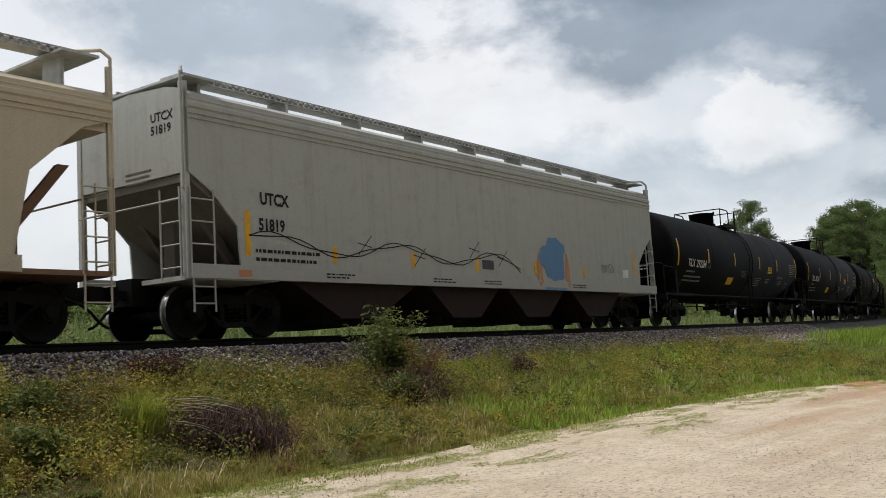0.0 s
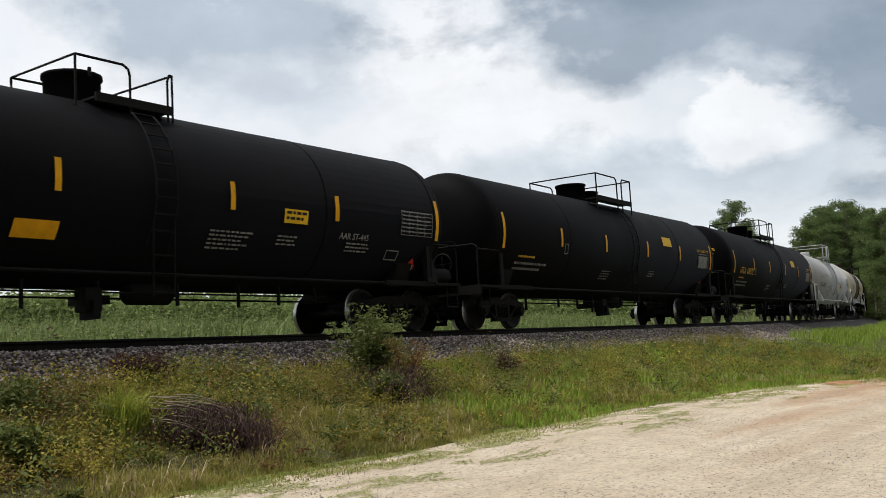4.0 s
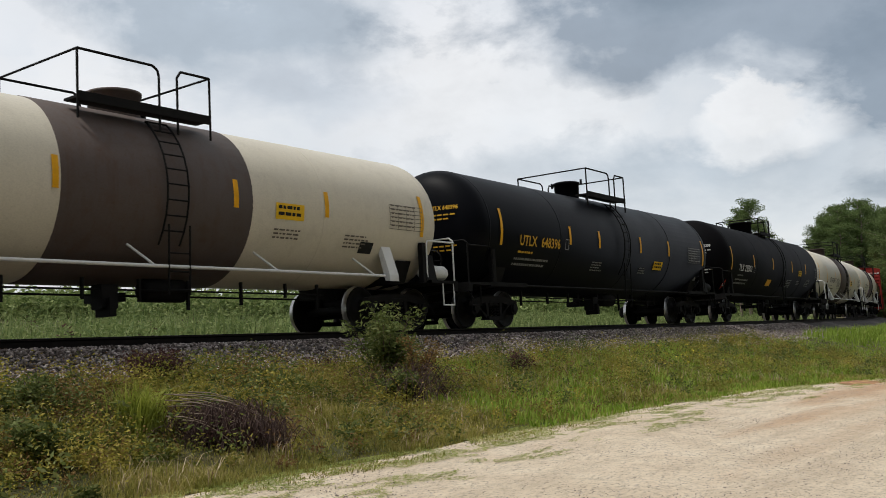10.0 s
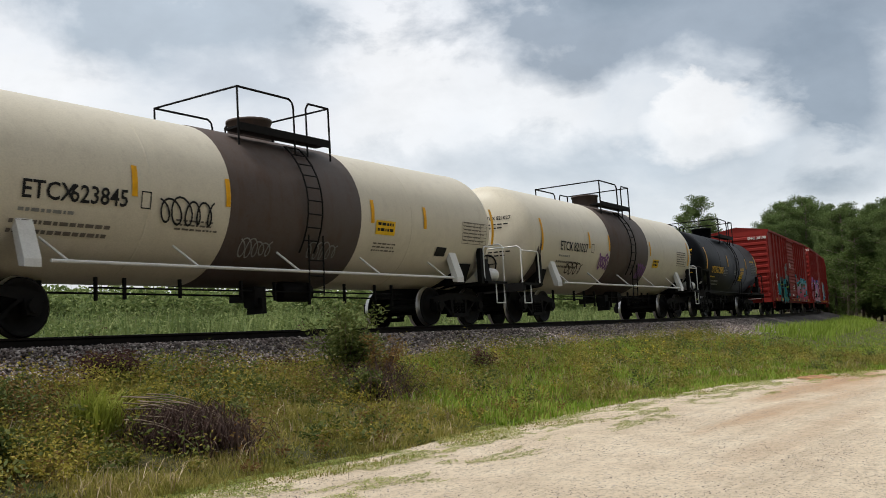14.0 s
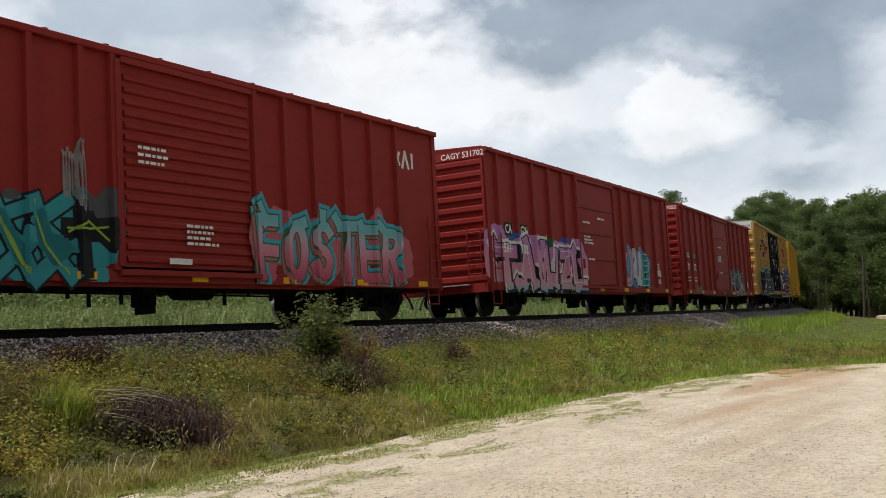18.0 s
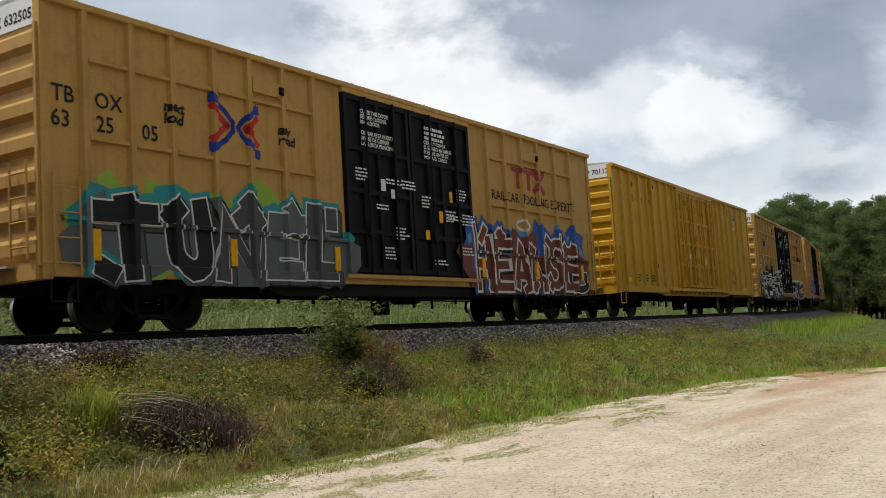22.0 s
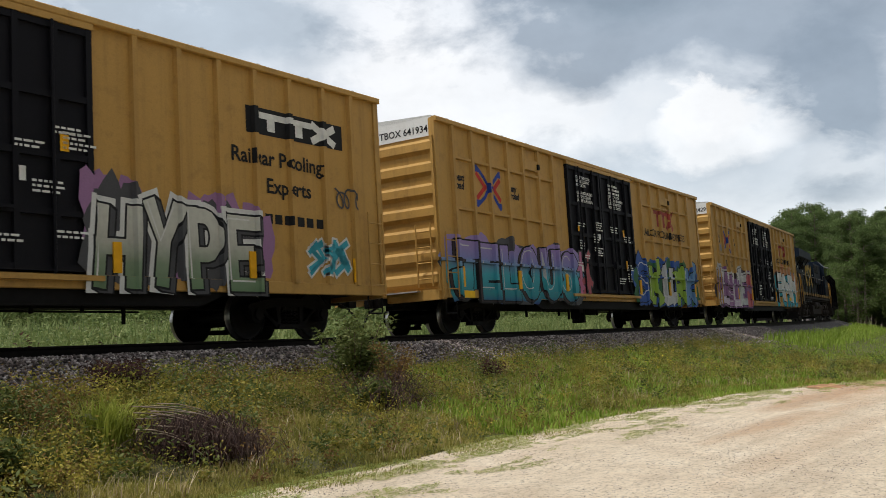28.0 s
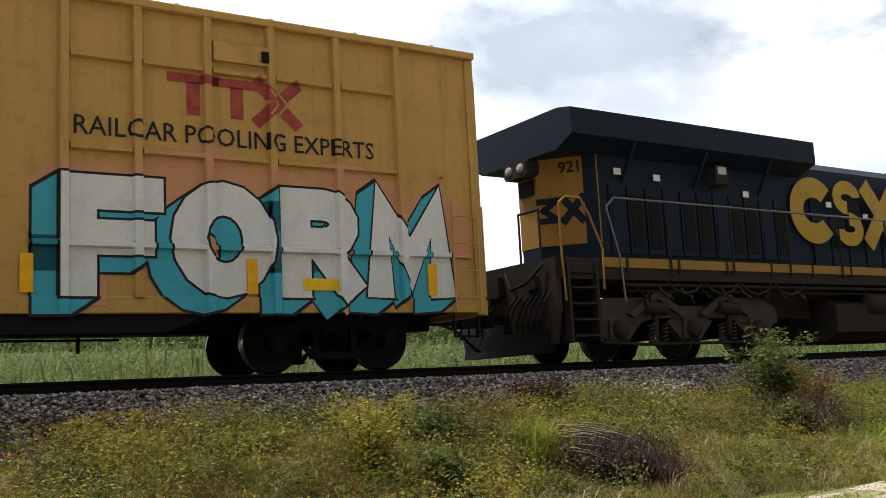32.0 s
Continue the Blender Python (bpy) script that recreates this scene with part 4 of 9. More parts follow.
# ---------- covered hoppers ----------
def covered_hopper(label, left, right, tl, tr, hull, dark, eave, walk_z, bays, rounded=False):
    mid = (left + right) / 2
    half = (right - left) / 2
    car = car_of("covered_hopper", label, "hopper car", "covered hoppers", left, right, tl - mid, tr - mid)
    x0, x1, sill = -half, half, 0.98
    w = 1.5
    body = part("hull", Shape().box(x0 + 0.05, x1 - 0.05, -w + 0.05, w - 0.05, 3.2 if rounded else 2.62, eave - 0.05), M[hull], car)
    # side sheets with their lower corners cut back to the slope sheets
    for y in (-w, w):
        side = [(x0 + 0.05, 3.35), (x0 + 0.5, 3.2), (x0 + 1.35, 2.45), (x0 + 1.6, sill + 0.2), (x1 - 1.6, sill + 0.2), (x1 - 1.35, 2.45), (x1 - 0.5, 3.2), (x1 - 0.05, 3.35), (x1 - 0.02, eave), (x0 + 0.02, eave)] if rounded else [(x0 + 0.02, 2.75), (x0 + 0.5, 2.45), (x0 + 1.05, 1.9), (x0 + 1.1, sill + 0.2), (x1 - 1.1, sill + 0.2), (x1 - 1.05, 1.9), (x1 - 0.5, 2.45), (x1 - 0.02, 2.75), (x1 - 0.02, eave), (x0 + 0.02, eave)]
        part("side_sheet", Shape().prism(side[::-1], y - 0.02, y + 0.02, "y"), M[hull], car)
    # roof, curving in above the eave
    prof = [(-w - 0.02, eave - 0.25), (-w - 0.05, eave - 0.22), (-w - 0.05, eave - 0.16), (-w - 0.01, eave - 0.12), (-w - 0.03, eave - 0.08), (-w + 0.02, eave), (-w + 0.22, eave + 0.13), (-w + 0.5, eave + 0.2), (0, eave + 0.26), (w - 0.5, eave + 0.2), (w - 0.22, eave + 0.13), (w, eave), (w, eave - 0.25)]
    roof = part("roof", Shape().prism(prof, x0, x1), M[hull], car)
    part("roof_seam", Shape().box(x0, x1, -w - 0.045, -w - 0.02, eave - 0.34, eave - 0.3).box(x0, x1, -w - 0.04, -w - 0.02, eave - 0.42, eave - 0.39), M[hull], roof)
    for i in range(10):
        a = x0 + 1.5 + i * (half * 2 - 3) / 9
        part("hatch_cover", Shape().box(a - 0.7, a + 0.7, -0.3, 0.3, eave + 0.2, eave + 0.36, 0.05), M[hull], roof)
    # slope sheets at the ends and along the bays
    for k in (-1, 1):
        ex = k * half
        # square-ended cars get a darker grey here than on the hull
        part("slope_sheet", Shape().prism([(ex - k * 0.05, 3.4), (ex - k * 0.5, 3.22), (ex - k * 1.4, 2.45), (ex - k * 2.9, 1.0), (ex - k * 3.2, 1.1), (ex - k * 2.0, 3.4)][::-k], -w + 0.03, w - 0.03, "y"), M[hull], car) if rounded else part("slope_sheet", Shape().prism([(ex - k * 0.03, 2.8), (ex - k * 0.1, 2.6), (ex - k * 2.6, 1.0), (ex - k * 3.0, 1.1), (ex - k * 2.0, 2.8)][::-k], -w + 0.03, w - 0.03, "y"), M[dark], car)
        part("end_sheet", Shape().box(ex - 0.03, ex + 0.03, -w, w, 3.35 if rounded else 2.75, eave + 0.1), M[hull], car)
        e = part("end_frame", Shape().box(min(ex, ex - k * 2.0), max(ex, ex - k * 2.0), -1.5, 1.5, sill - 0.02, sill + 0.06), M[dark if rounded else hull], car)
        for y in (-w + 0.06, w - 0.06):
            part("corner_post", Shape().box(ex - 0.025, ex + 0.025, y - 0.03, y + 0.03, sill, walk_z - 0.25) if rounded else Shape().box(ex - 0.05, ex + 0.05, y - 0.06, y + 0.06, sill, walk_z - 0.25), M[hull], e)
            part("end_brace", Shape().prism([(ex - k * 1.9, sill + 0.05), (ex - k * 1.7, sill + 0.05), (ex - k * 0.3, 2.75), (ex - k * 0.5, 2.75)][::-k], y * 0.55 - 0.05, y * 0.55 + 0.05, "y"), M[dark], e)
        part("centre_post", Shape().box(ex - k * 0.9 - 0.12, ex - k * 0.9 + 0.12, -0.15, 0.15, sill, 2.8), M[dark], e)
        for y in (-w - 0.02,):
            part("corner_ladder", ladder(y, ex - k * 0.02, ex - k * 0.52, sill, 2.5, 4), M[hull], e)
        part("end_ladder", ladder(ex + k * 0.1, -w + 0.1, -w + 0.6, sill, 2.5, 4, 0.014, "y"), M[hull], e)
        part("end_rail", Shape().pipe([(ex + k * 0.1, -w + 0.1, 2.3), (ex + k * 0.1, w - 0.1, 2.3)], 0.018), M[hull], e)
        part("stirrup_step", ladder(-w - 0.02, ex - k * 0.05, ex - k * 0.5, 0.42, sill, 2), M[hull], e)
        part("end_walk", Shape().box(min(ex - k * 0.1, ex - k * 0.75), max(ex - k * 0.1, ex - k * 0.75), -w + 0.1, w - 0.1, walk_z - 0.12, walk_z - 0.08), M["grip"], e)
        g = Shape().pipe([(ex + k * 0.05, -w + 0.05, sill + 1.5), (ex + k * 0.05, -w + 0.05, walk_z - 0.1), (ex - k * 0.05, -w + 0.15, walk_z + 0.03), (ex - k * 0.4, -0.95, walk_z + 0.03)], 0.03)
        part("roof_grab", g, M[hull], e)
    # side sill
    part("side_sill", Shape().prism([(-w - 0.06, sill), (-w + 0.05, sill), (-w + 0.05, sill + 0.24), (-w - 0.06, sill + 0.24)], x0 + (1.5 if rounded else 0), x1 - (1.5 if rounded else 0)), M[hull if rounded else "tank_white"], car)
    part("far_sill", Shape().box(x0, x1, w - 0.05, w + 0.06, sill, sill + 0.24), M[hull], car)
    part("centre_sill", Shape().box(x0 - 0.2, x1 + 0.2, -0.22, 0.22, 0.62, sill + 0.1), M["frame_black"], car)
    # running board along the roof
    for y0, y1 in ((-1.12, -0.62), (0.62, 1.12)):
        board = part("running_board", Shape().box(x0 + 0.2, x1 - 0.1, y0, y1, walk_z - 0.03, walk_z), M["grip"], car)
        lip = Shape()
        n = 120
        for i in range(n):
            a = x0 + 0.2 + i * (2 * half - 0.3) / n
            lip.box(a, a + 0.05, y0, y0 + 0.015, walk_z - 0.09, walk_z + 0.02)
        lip.box(x0 + 0.2, x1 - 0.1, y0 - 0.005, y0 + 0.02, walk_z + 0.01, walk_z + 0.03).box(x0 + 0.2, x1 - 0.1, y0 - 0.005, y0 + 0.02, walk_z - 0.1, walk_z - 0.08)
        part("board_grating", lip, M["grip"], board)
        for i in range(9):
            a = x0 + 0.6 + i * (2 * half - 1.2) / 8
            part("board_bracket", Shape().box(a, a + 0.06, y0, y1, eave + 0.15, walk_z - 0.03), M["grip"], board)
    # discharge bays, the shadow under the hull put into their dark brown
    for i, (a, b) in enumerate(bays):
        a, b = a + x0, b + x0
        m = (a + b) / 2
        part("hopper_bay", Shape().prism([(a, 1.1), (m - 0.55, 0.3), (m + 0.55, 0.3), (b, 1.1)], -w + 0.1, w - 0.1, "y"), M["shadow_brown"], car)
        part("outlet_gate", Shape().box(m - 0.6, m + 0.6, -0.9, 0.9, 0.17, 0.31, 0.03).box(m - 0.75, m - 0.55, -1.1, -0.7, 0.2, 0.4), M["iron"], car)
    running_gear(car, tl - mid, tr - mid, x0 - 0.15, x1 + 0.15)
    return car, x0, x1


# ---------- locomotive, running with its long hood towards -x ----------
def locomotive(left, right):
    half = (right - left) / 2
    car = car_of("locomotive", "dark blue and yellow diesel freight locomotive rolling on the track", "locomotive", "", left, right, -half + 4.0, half - 4.0)
    blue, yellow, grey, iron = M["loco_blue"], M["loco_yellow"], M["loco_grey"], M["iron"]
    x0, x1 = -half + 0.6, half - 0.6
    dark = M["loco_grey"]
    part("underframe", Shape().box(x0, x1, -1.45, 1.45, 1.38, 1.74).box(x0 + 3, x1 - 3, -0.7, 0.7, 0.75, 1.4), dark, car)
    part("side_stripe", Shape().box(x0 + 1.1, x1 - 0.3, -1.475, -1.45, 1.59, 1.76), yellow, car)
    for i in range(15):
        a = x0 + 1.6 + i * 1.3
        part("stripe_joint", Shape().box(a, a + 0.05, -1.49, -1.46, 1.5, 1.77), dark, car)
    # long hood with its corners cut back at the end
    hood_end = x0 + 0.7
    cut = [(hood_end + 0.7, -1.1), (hood_end, -0.25), (hood_end, 0.25), (hood_end + 0.7, 1.1), (hood_end + 6.6, 1.1), (hood_end + 6.6, -1.1)]
    part("radiator_cab", Shape().prism(cut[::-1], 1.74, 3.95, "z"), blue, car)
    rim = [(hood_end + 0.72, -1.116), (hood_end - 0.012, -0.262), (hood_end - 0.012, 0.262), (hood_end + 0.72, 1.116), (hood_end + 0.8, 1.05), (hood_end + 0.1, 0.2), (hood_end + 0.1, -0.2), (hood_end + 0.8, -1.05)]
    part("hood_end", Shape().prism(rim[::-1], 2.1, 3.8, "z"), yellow, car)
    wing = Shape().prism([(-1.12, 3.7), (1.12, 3.7), (1.55, 3.9), (1.55, 4.36), (1.2, 4.43), (-1.2, 4.43), (-1.55, 4.36), (-1.55, 3.9)], hood_end - 0.2, hood_end + 6.5)
    part("radiator_wing", wing, blue, car)
    part("radiator_grille", Shape().box(hood_end + 0.8, hood_end + 6.2, -1.15, 1.15, 4.43, 4.47), M["frame_black"], car)
    for i in range(3):
        a = hood_end + 1.3 + i * 1.9
        part("wing_strut", Shape().prism([(-1.1, 3.2), (-1.1, 3.3), (-1.5, 3.91), (-1.5, 3.83)], a, a + 0.06), blue, car)
    part("engine_hood", Shape().prism([(-1.0, 1.74), (1.0, 1.74), (1.0, 3.95), (0.7, 4.17), (-0.7, 4.17), (-1.0, 3.95)], hood_end + 6.4, x1 - 5.0), blue, car)
    part("blower_housing", Shape().prism([(-1.25, 2.6), (1.25, 2.6), (1.25, 3.98), (0.8, 4.27), (-0.8, 4.27), (-1.25, 3.98)], hood_end + 10.8, x1 - 4.3), blue, car)
    for i in range(3):
        a = hood_end + 11.0 + i * 1.0
        part("intake_grille", Shape().box(a, a + 0.8, -1.27, -1.245, 3.3, 3.85), M["frame_black"], car)
    part("exhaust_stack", Shape().box(hood_end + 8.8, hood_end + 9.6, -0.3, 0.3, 4.15, 4.3), M["frame_black"], car)
    for i in range(11):
        a = hood_end + 0.95 + i * 0.46
        dr = part("hood_door", Shape().box(a, a + 0.4, -1.13, -1.1, 1.9, 3.15), blue, car)
        part("door_louvre", Shape().box(a + 0.06, a + 0.34, -1.14, -1.125, 2.0, 3.0), M["frame_black"] if i % 3 else blue, dr)
    for i in range(9):
        a = hood_end + 6.9 + i * 0.62
        dr = part("hood_door", Shape().box(a, a + 0.56, -1.03, -1.0, 1.82, 3.3), blue, car)
        part("latch", Shape().box(a + 0.46, a + 0.52, -1.05, -1.02, 2.5, 2.62), dark, dr)
    for a, z in ((hood_end + 1.1, 3.35), (hood_end + 2.1, 3.3), (hood_end + 4.6, 3.15), (hood_end + 7.3, 3.1), (hood_end + 8.6, 2.9), (hood_end + 10.6, 3.05), (hood_end + 11.6, 3.1)):
        part("small_placard", Shape().box(a, a + 0.17, -1.15, -1.135, z, z + 0.12), M["white_mark"], car)
    part("side_light", Shape().box(hood_end + 3.6, hood_end + 3.95, -1.35, -1.1, 3.3, 3.7, 0.03), dark, car)
    part("side_lens", Shape().box(hood_end + 3.66, hood_end + 3.9, -1.36, -1.345, 3.5, 3.66, 0.02), M["grip"], car)
    # cab
    cab0, cab1 = x1 - 4.3, x1 - 1.9
    cab = part("cab", Shape().prism([(-1.5, 1.74), (1.5, 1.74), (1.5, 3.85), (1.1, 4.35), (-1.1, 4.35), (-1.5, 3.85)], cab0, cab1), blue, car)
    for a in (cab0 + 0.5, cab0 + 1.35):
        part("cab_window", Shape().box(a, a + 0.65, -1.512, -1.5, 3.1, 3.8), M["glass"], cab)
        part("window_frame", Shape().box(a - 0.05, a + 0.7, -1.52, -1.505, 3.8, 3.87).box(a - 0.05, a + 0.7, -1.52, -1.505, 3.03, 3.1), M["loco_grey"], cab)
    part("sun_shade", Shape().prism([(-1.5, 3.88), (-1.75, 3.83), (-1.75, 3.86), (-1.5, 3.95)], cab0 + 0.3, cab1 - 0.2), M["grip"], cab)
    part("mirror", Shape().box(cab0 + 0.25, cab0 + 0.3, -1.75, -1.55, 2.9, 3.2), M["frame_black"], cab)
    part("nose", Shape().prism([(-1.0, 1.74), (1.0, 1.74), (1.0, 2.9), (0.7, 3.2), (-0.7, 3.2), (-1.0, 2.9)], cab1, x1 - 0.5), blue, car)
    part("louvre_panel", Shape().box(cab0 + 0.1, cab1 - 0.1, -1.515, -1.5, 1.85, 2.4), M["loco_grey"], cab)
    # hood-end lamps
    part("lamp_housing", Shape().box(hood_end - 0.28, hood_end + 0.05, -0.32, 0.32, 3.4, 3.72, 0.05), dark, car)
    for y in (-0.17, 0.17):
        part("headlight", Shape().lathe([(-0.03, 0.0), (-0.03, 0.075), (0.02, 0.1), (0.06, 0.1)], (hood_end - 0.28, y, 3.56), "x", 16), M["lens"], car)
    part("end_recess", Shape().box(hood_end - 0.05, hood_end, -0.2, 0.2, 3.08, 3.36), M["frame_black"], car)
    # end platform, steps and rails
    for k, e in ((-1, x0), (1, x1)):
        p = part("pilot", Shape().prism([(-1.3, 0.3), (1.3, 0.3), (1.45, 0.9), (1.45, 1.74), (-1.45, 1.74), (-1.45, 0.9)], min(e, e - k * 0.1), max(e, e - k * 0.1)), dark, car)
        part("plow", Shape().prism([(e + k * 0.1, 0.16), (e + k * 0.03, 0.55), (e - k * 0.1, 0.55), (e - k * 0.1, 0.16)][::k], -1.2, 1.2, "y"), M["frame_black"], p)
        for i in range(5):
            z = 0.4 + i * 0.27
            part("step", Shape().box(min(e - k * 0.3, e - k * 0.85), max(e - k * 0.3, e - k * 0.85), -1.5, -1.22, z, z + 0.035), dark, p)
        for d in (0.25, 0.88):
            part("step_side", Shape().box(e - k * d - 0.03, e - k * d + 0.03, -1.5, -1.2, 0.32, 1.74), dark, p)
        part("step_back", Shape().box(min(e - k * 0.25, e - k * 0.88), max(e - k * 0.25, e - k * 0.88), -1.22, -1.18, 0.32, 1.74), M["frame_black"], p)
        part("step_rail", Shape().pipe([(e - k * 0.15, -1.5, 1.0), (e - k * 0.12, -1.5, 1.75), (e - k * 0.12, -1.5, 2.65), (e - k * 0.3, -1.45, 2.78), (e - k * 0.65, -1.45, 2.78), (e - k * 0.8, -1.48, 2.5), (e - k * 1.05, -1.5, 1.9), (e - k * 1.0, -1.52, 1.2)], 0.022), M["loco_yellow"], p)
        part("end_railing", Shape().pipe([(e, -1.1, 1.74), (e, -1.1, 2.6), (e, -0.55, 2.6), (e, -0.55, 1.74)], 0.022).pipe([(e, 1.1, 1.74), (e, 1.1, 2.6), (e, 0.55, 2.6), (e, 0.55, 1.74)], 0.022), dark, p)
        for j, y in enumerate((-1.3, -1.15, -1.0, -0.85, -0.7, -0.5, -0.35, 0.35, 0.5, 0.75, 1.0)):
            part("air_hose", Shape().pipe([(e + k * 0.02, y, 1.15), (e + k * 0.14, y + 0.03, 1.0), (e + k * 0.2, y + 0.12, 0.7), (e + k * 0.12, y + 0.22, 0.55)], 0.024), M["rubber"], p)
        part("jumper_cable", Shape().pipe([(e + k * 0.05, -1.2, 1.65), (e + k * 0.2, -0.9, 1.35), (e + k * 0.22, -0.5, 1.28), (e + k * 0.1, -0.2, 1.6)], 0.03), M["rubber"], p)
        part("bell_box", Shape().box(min(e + k * 0.12, e), max(e + k * 0.12, e), 0.0, 0.45, 1.2, 1.6, 0.03).box(min(e + k * 0.1, e), max(e + k * 0.1, e), -1.0, -0.7, 1.25, 1.5, 0.03), dark, p)
    part("side_railing", Shape().pipe([(x0 + 1.5, -1.5, 1.0), (x0 + 1.45, -1.5, 1.76), (x0 + 1.2, -1.5, 2.65), (x0 + 1.4, -1.5, 2.82), (cab0 - 1.3, -1.5, 2.82), (cab0 - 1.1, -1.5, 3.15), (cab0 + 0.3, -1.5, 3.15)], 0.02), M["loco_rail"], car)
    for i in range(9):
        a = x0 + 2.7 + i * 1.7
        if a < cab0 - 1.0:
            part("rail_post", Shape().rod((a, -1.5, 1.5), (a, -1.5, 2.82), 0.022, 6), dark, car)
    for i in range(4):
        a = x0 + 2.6 + i * 1.0
        part("hanging_cable", Shape().pipe([(a, -1.4, 1.42), (a + 0.2, -1.42, 1.22), (a + 0.5, -1.42, 1.14), (a + 0.8, -1.42, 1.22), (a + 1.0, -1.4, 1.42)], 0.028), M["rubber"], car)
    for i in range(9):
        a = x0 + 1.9 + i * 0.55
        part("truck_hose", Shape().pipe([(a, -1.34, 1.36), (a + 0.05, -1.4, 1.2), (a + 0.18 + 0.05 * (i % 3), -1.4, 1.08), (a + 0.3, -1.36, 1.16), (a + 0.42, -1.3, 1.0 + 0.05 * (i % 2))], 0.02), M["truck_dust" if i % 3 else "rubber"], car)
    part("sill_pipe", Shape().rod((x0 + 1.6, -1.38, 1.3), (x1 - 1.6, -1.38, 1.3), 0.035, 8), dark, car)
    part("sill_pipe", Shape().rod((x0 + 1.6, -1.3, 1.2), (x1 - 1.6, -1.3, 1.2), 0.025, 8), dark, car)
    # tanks between the trucks
    part("fuel_tank", Shape().prism([(-1.35, 0.95), (-1.35, 0.4), (-1.0, 0.22), (1.0, 0.22), (1.35, 0.4), (1.35, 0.95), (1.0, 1.12), (-1.0, 1.12)], -2.7, 2.7), grey, car)
    for a in (-1.6, -0.05):
        part("air_reservoir", Shape().lathe([(0, 0), (0.02, 0.2), (0.1, 0.24), (1.3, 0.24), (1.38, 0.2), (1.4, 0)], (a, -1.25, 0.98), "x", 16), grey, car)
    for k in (-1, 1):
        tx = k * (half - 4.0)
        truck = part("truck", Shape().box(tx - 2.2, tx + 2.2, -0.5, 0.5, 0.55, 0.85), iron, car)
        for y in (-1.12, 1.12):
            s = Shape().prism([(tx - 2.5, 0.62), (tx - 2.45, 0.92), (tx - 2.1, 1.08), (tx - 1.2, 1.1), (tx - 0.7, 0.95), (tx + 0.7, 0.95), (tx + 1.2, 1.1), (tx + 2.1, 1.08), (tx + 2.45, 0.92), (tx + 2.5, 0.62), (tx + 1.6, 0.6), (tx + 0.9, 0.72), (tx - 0.9, 0.72), (tx - 1.6, 0.6)], y - 0.09, y + 0.09, "y")
            for d in (-1.85, 0, 1.85):
                s.box(tx + d - 0.24, tx + d + 0.24, y - 0.13, y + 0.13, 0.3, 0.74, 0.05)
                s.prism([(tx + d - 0.6, 0.66), (tx + d - 0.3, 0.8), (tx + d + 0.3, 0.8), (tx + d + 0.6, 0.66), (tx + d + 0.22, 0.3), (tx + d - 0.22, 0.3)], y - 0.07, y + 0.07, "y")
            if y < 0:
                for d in (-1.85, 0, 1.85):
                    part("axle_cover", Shape().lathe([(-0.12, 0.0), (-0.12, 0.12), (-0.06, 0.17), (0.0, 0.18)], (tx + d, y - 0.13, 0.52), "y", 16), dark, truck)
                for d in (-1.0, 0.95):
                    part("brake_cylinder", Shape().rod((tx + d - 0.28, y - 0.16, 0.92), (tx + d + 0.28, y - 0.16, 0.88), 0.12, 12), dark, truck)
                    part("damper", Shape().rod((tx + d, y - 0.14, 0.4), (tx + d + 0.12, y - 0.12, 1.2), 0.05, 8), dark, truck)
                for d in (-0.92, 0.92):
                    part("equalizer", Shape().prism([(tx + d - 0.75, 0.8), (tx + d, 1.22), (tx + d + 0.75, 0.8), (tx + d + 0.6, 0.74), (tx + d, 1.06), (tx + d - 0.6, 0.74)][::-1], y - 0.19, y - 0.11, "y"), M["truck_dust"], truck)
                    for q in (-0.16, 0.16):
                        part("coil_spring", spring_shape(tx + d + q, y - 0.13), M["truck_dust"], truck)
                part("brake_lever", Shape().pipe([(tx - 2.3, y - 0.14, 0.3), (tx - 1.2, y - 0.14, 0.25), (tx + 1.2, y - 0.14, 0.25), (tx + 2.3, y - 0.14, 0.3)], 0.03), dark, truck)
            part("side_frame", s, M["truck_dust"], truck)
        for d in (-1.85, 0, 1.85):
            WHEELS.append(part("wheelset", WHEELSET, None, truck, at=Matrix.Translation((tx + d, 0, 0.457))))
    for x, turn in ((x0 - 0.1, 180), (x1 + 0.1, 0)):
        part("coupler", COUPLER, None, car, at=pose(x, 0, 0, 0, 0, turn))
    return car, x0, hood_end


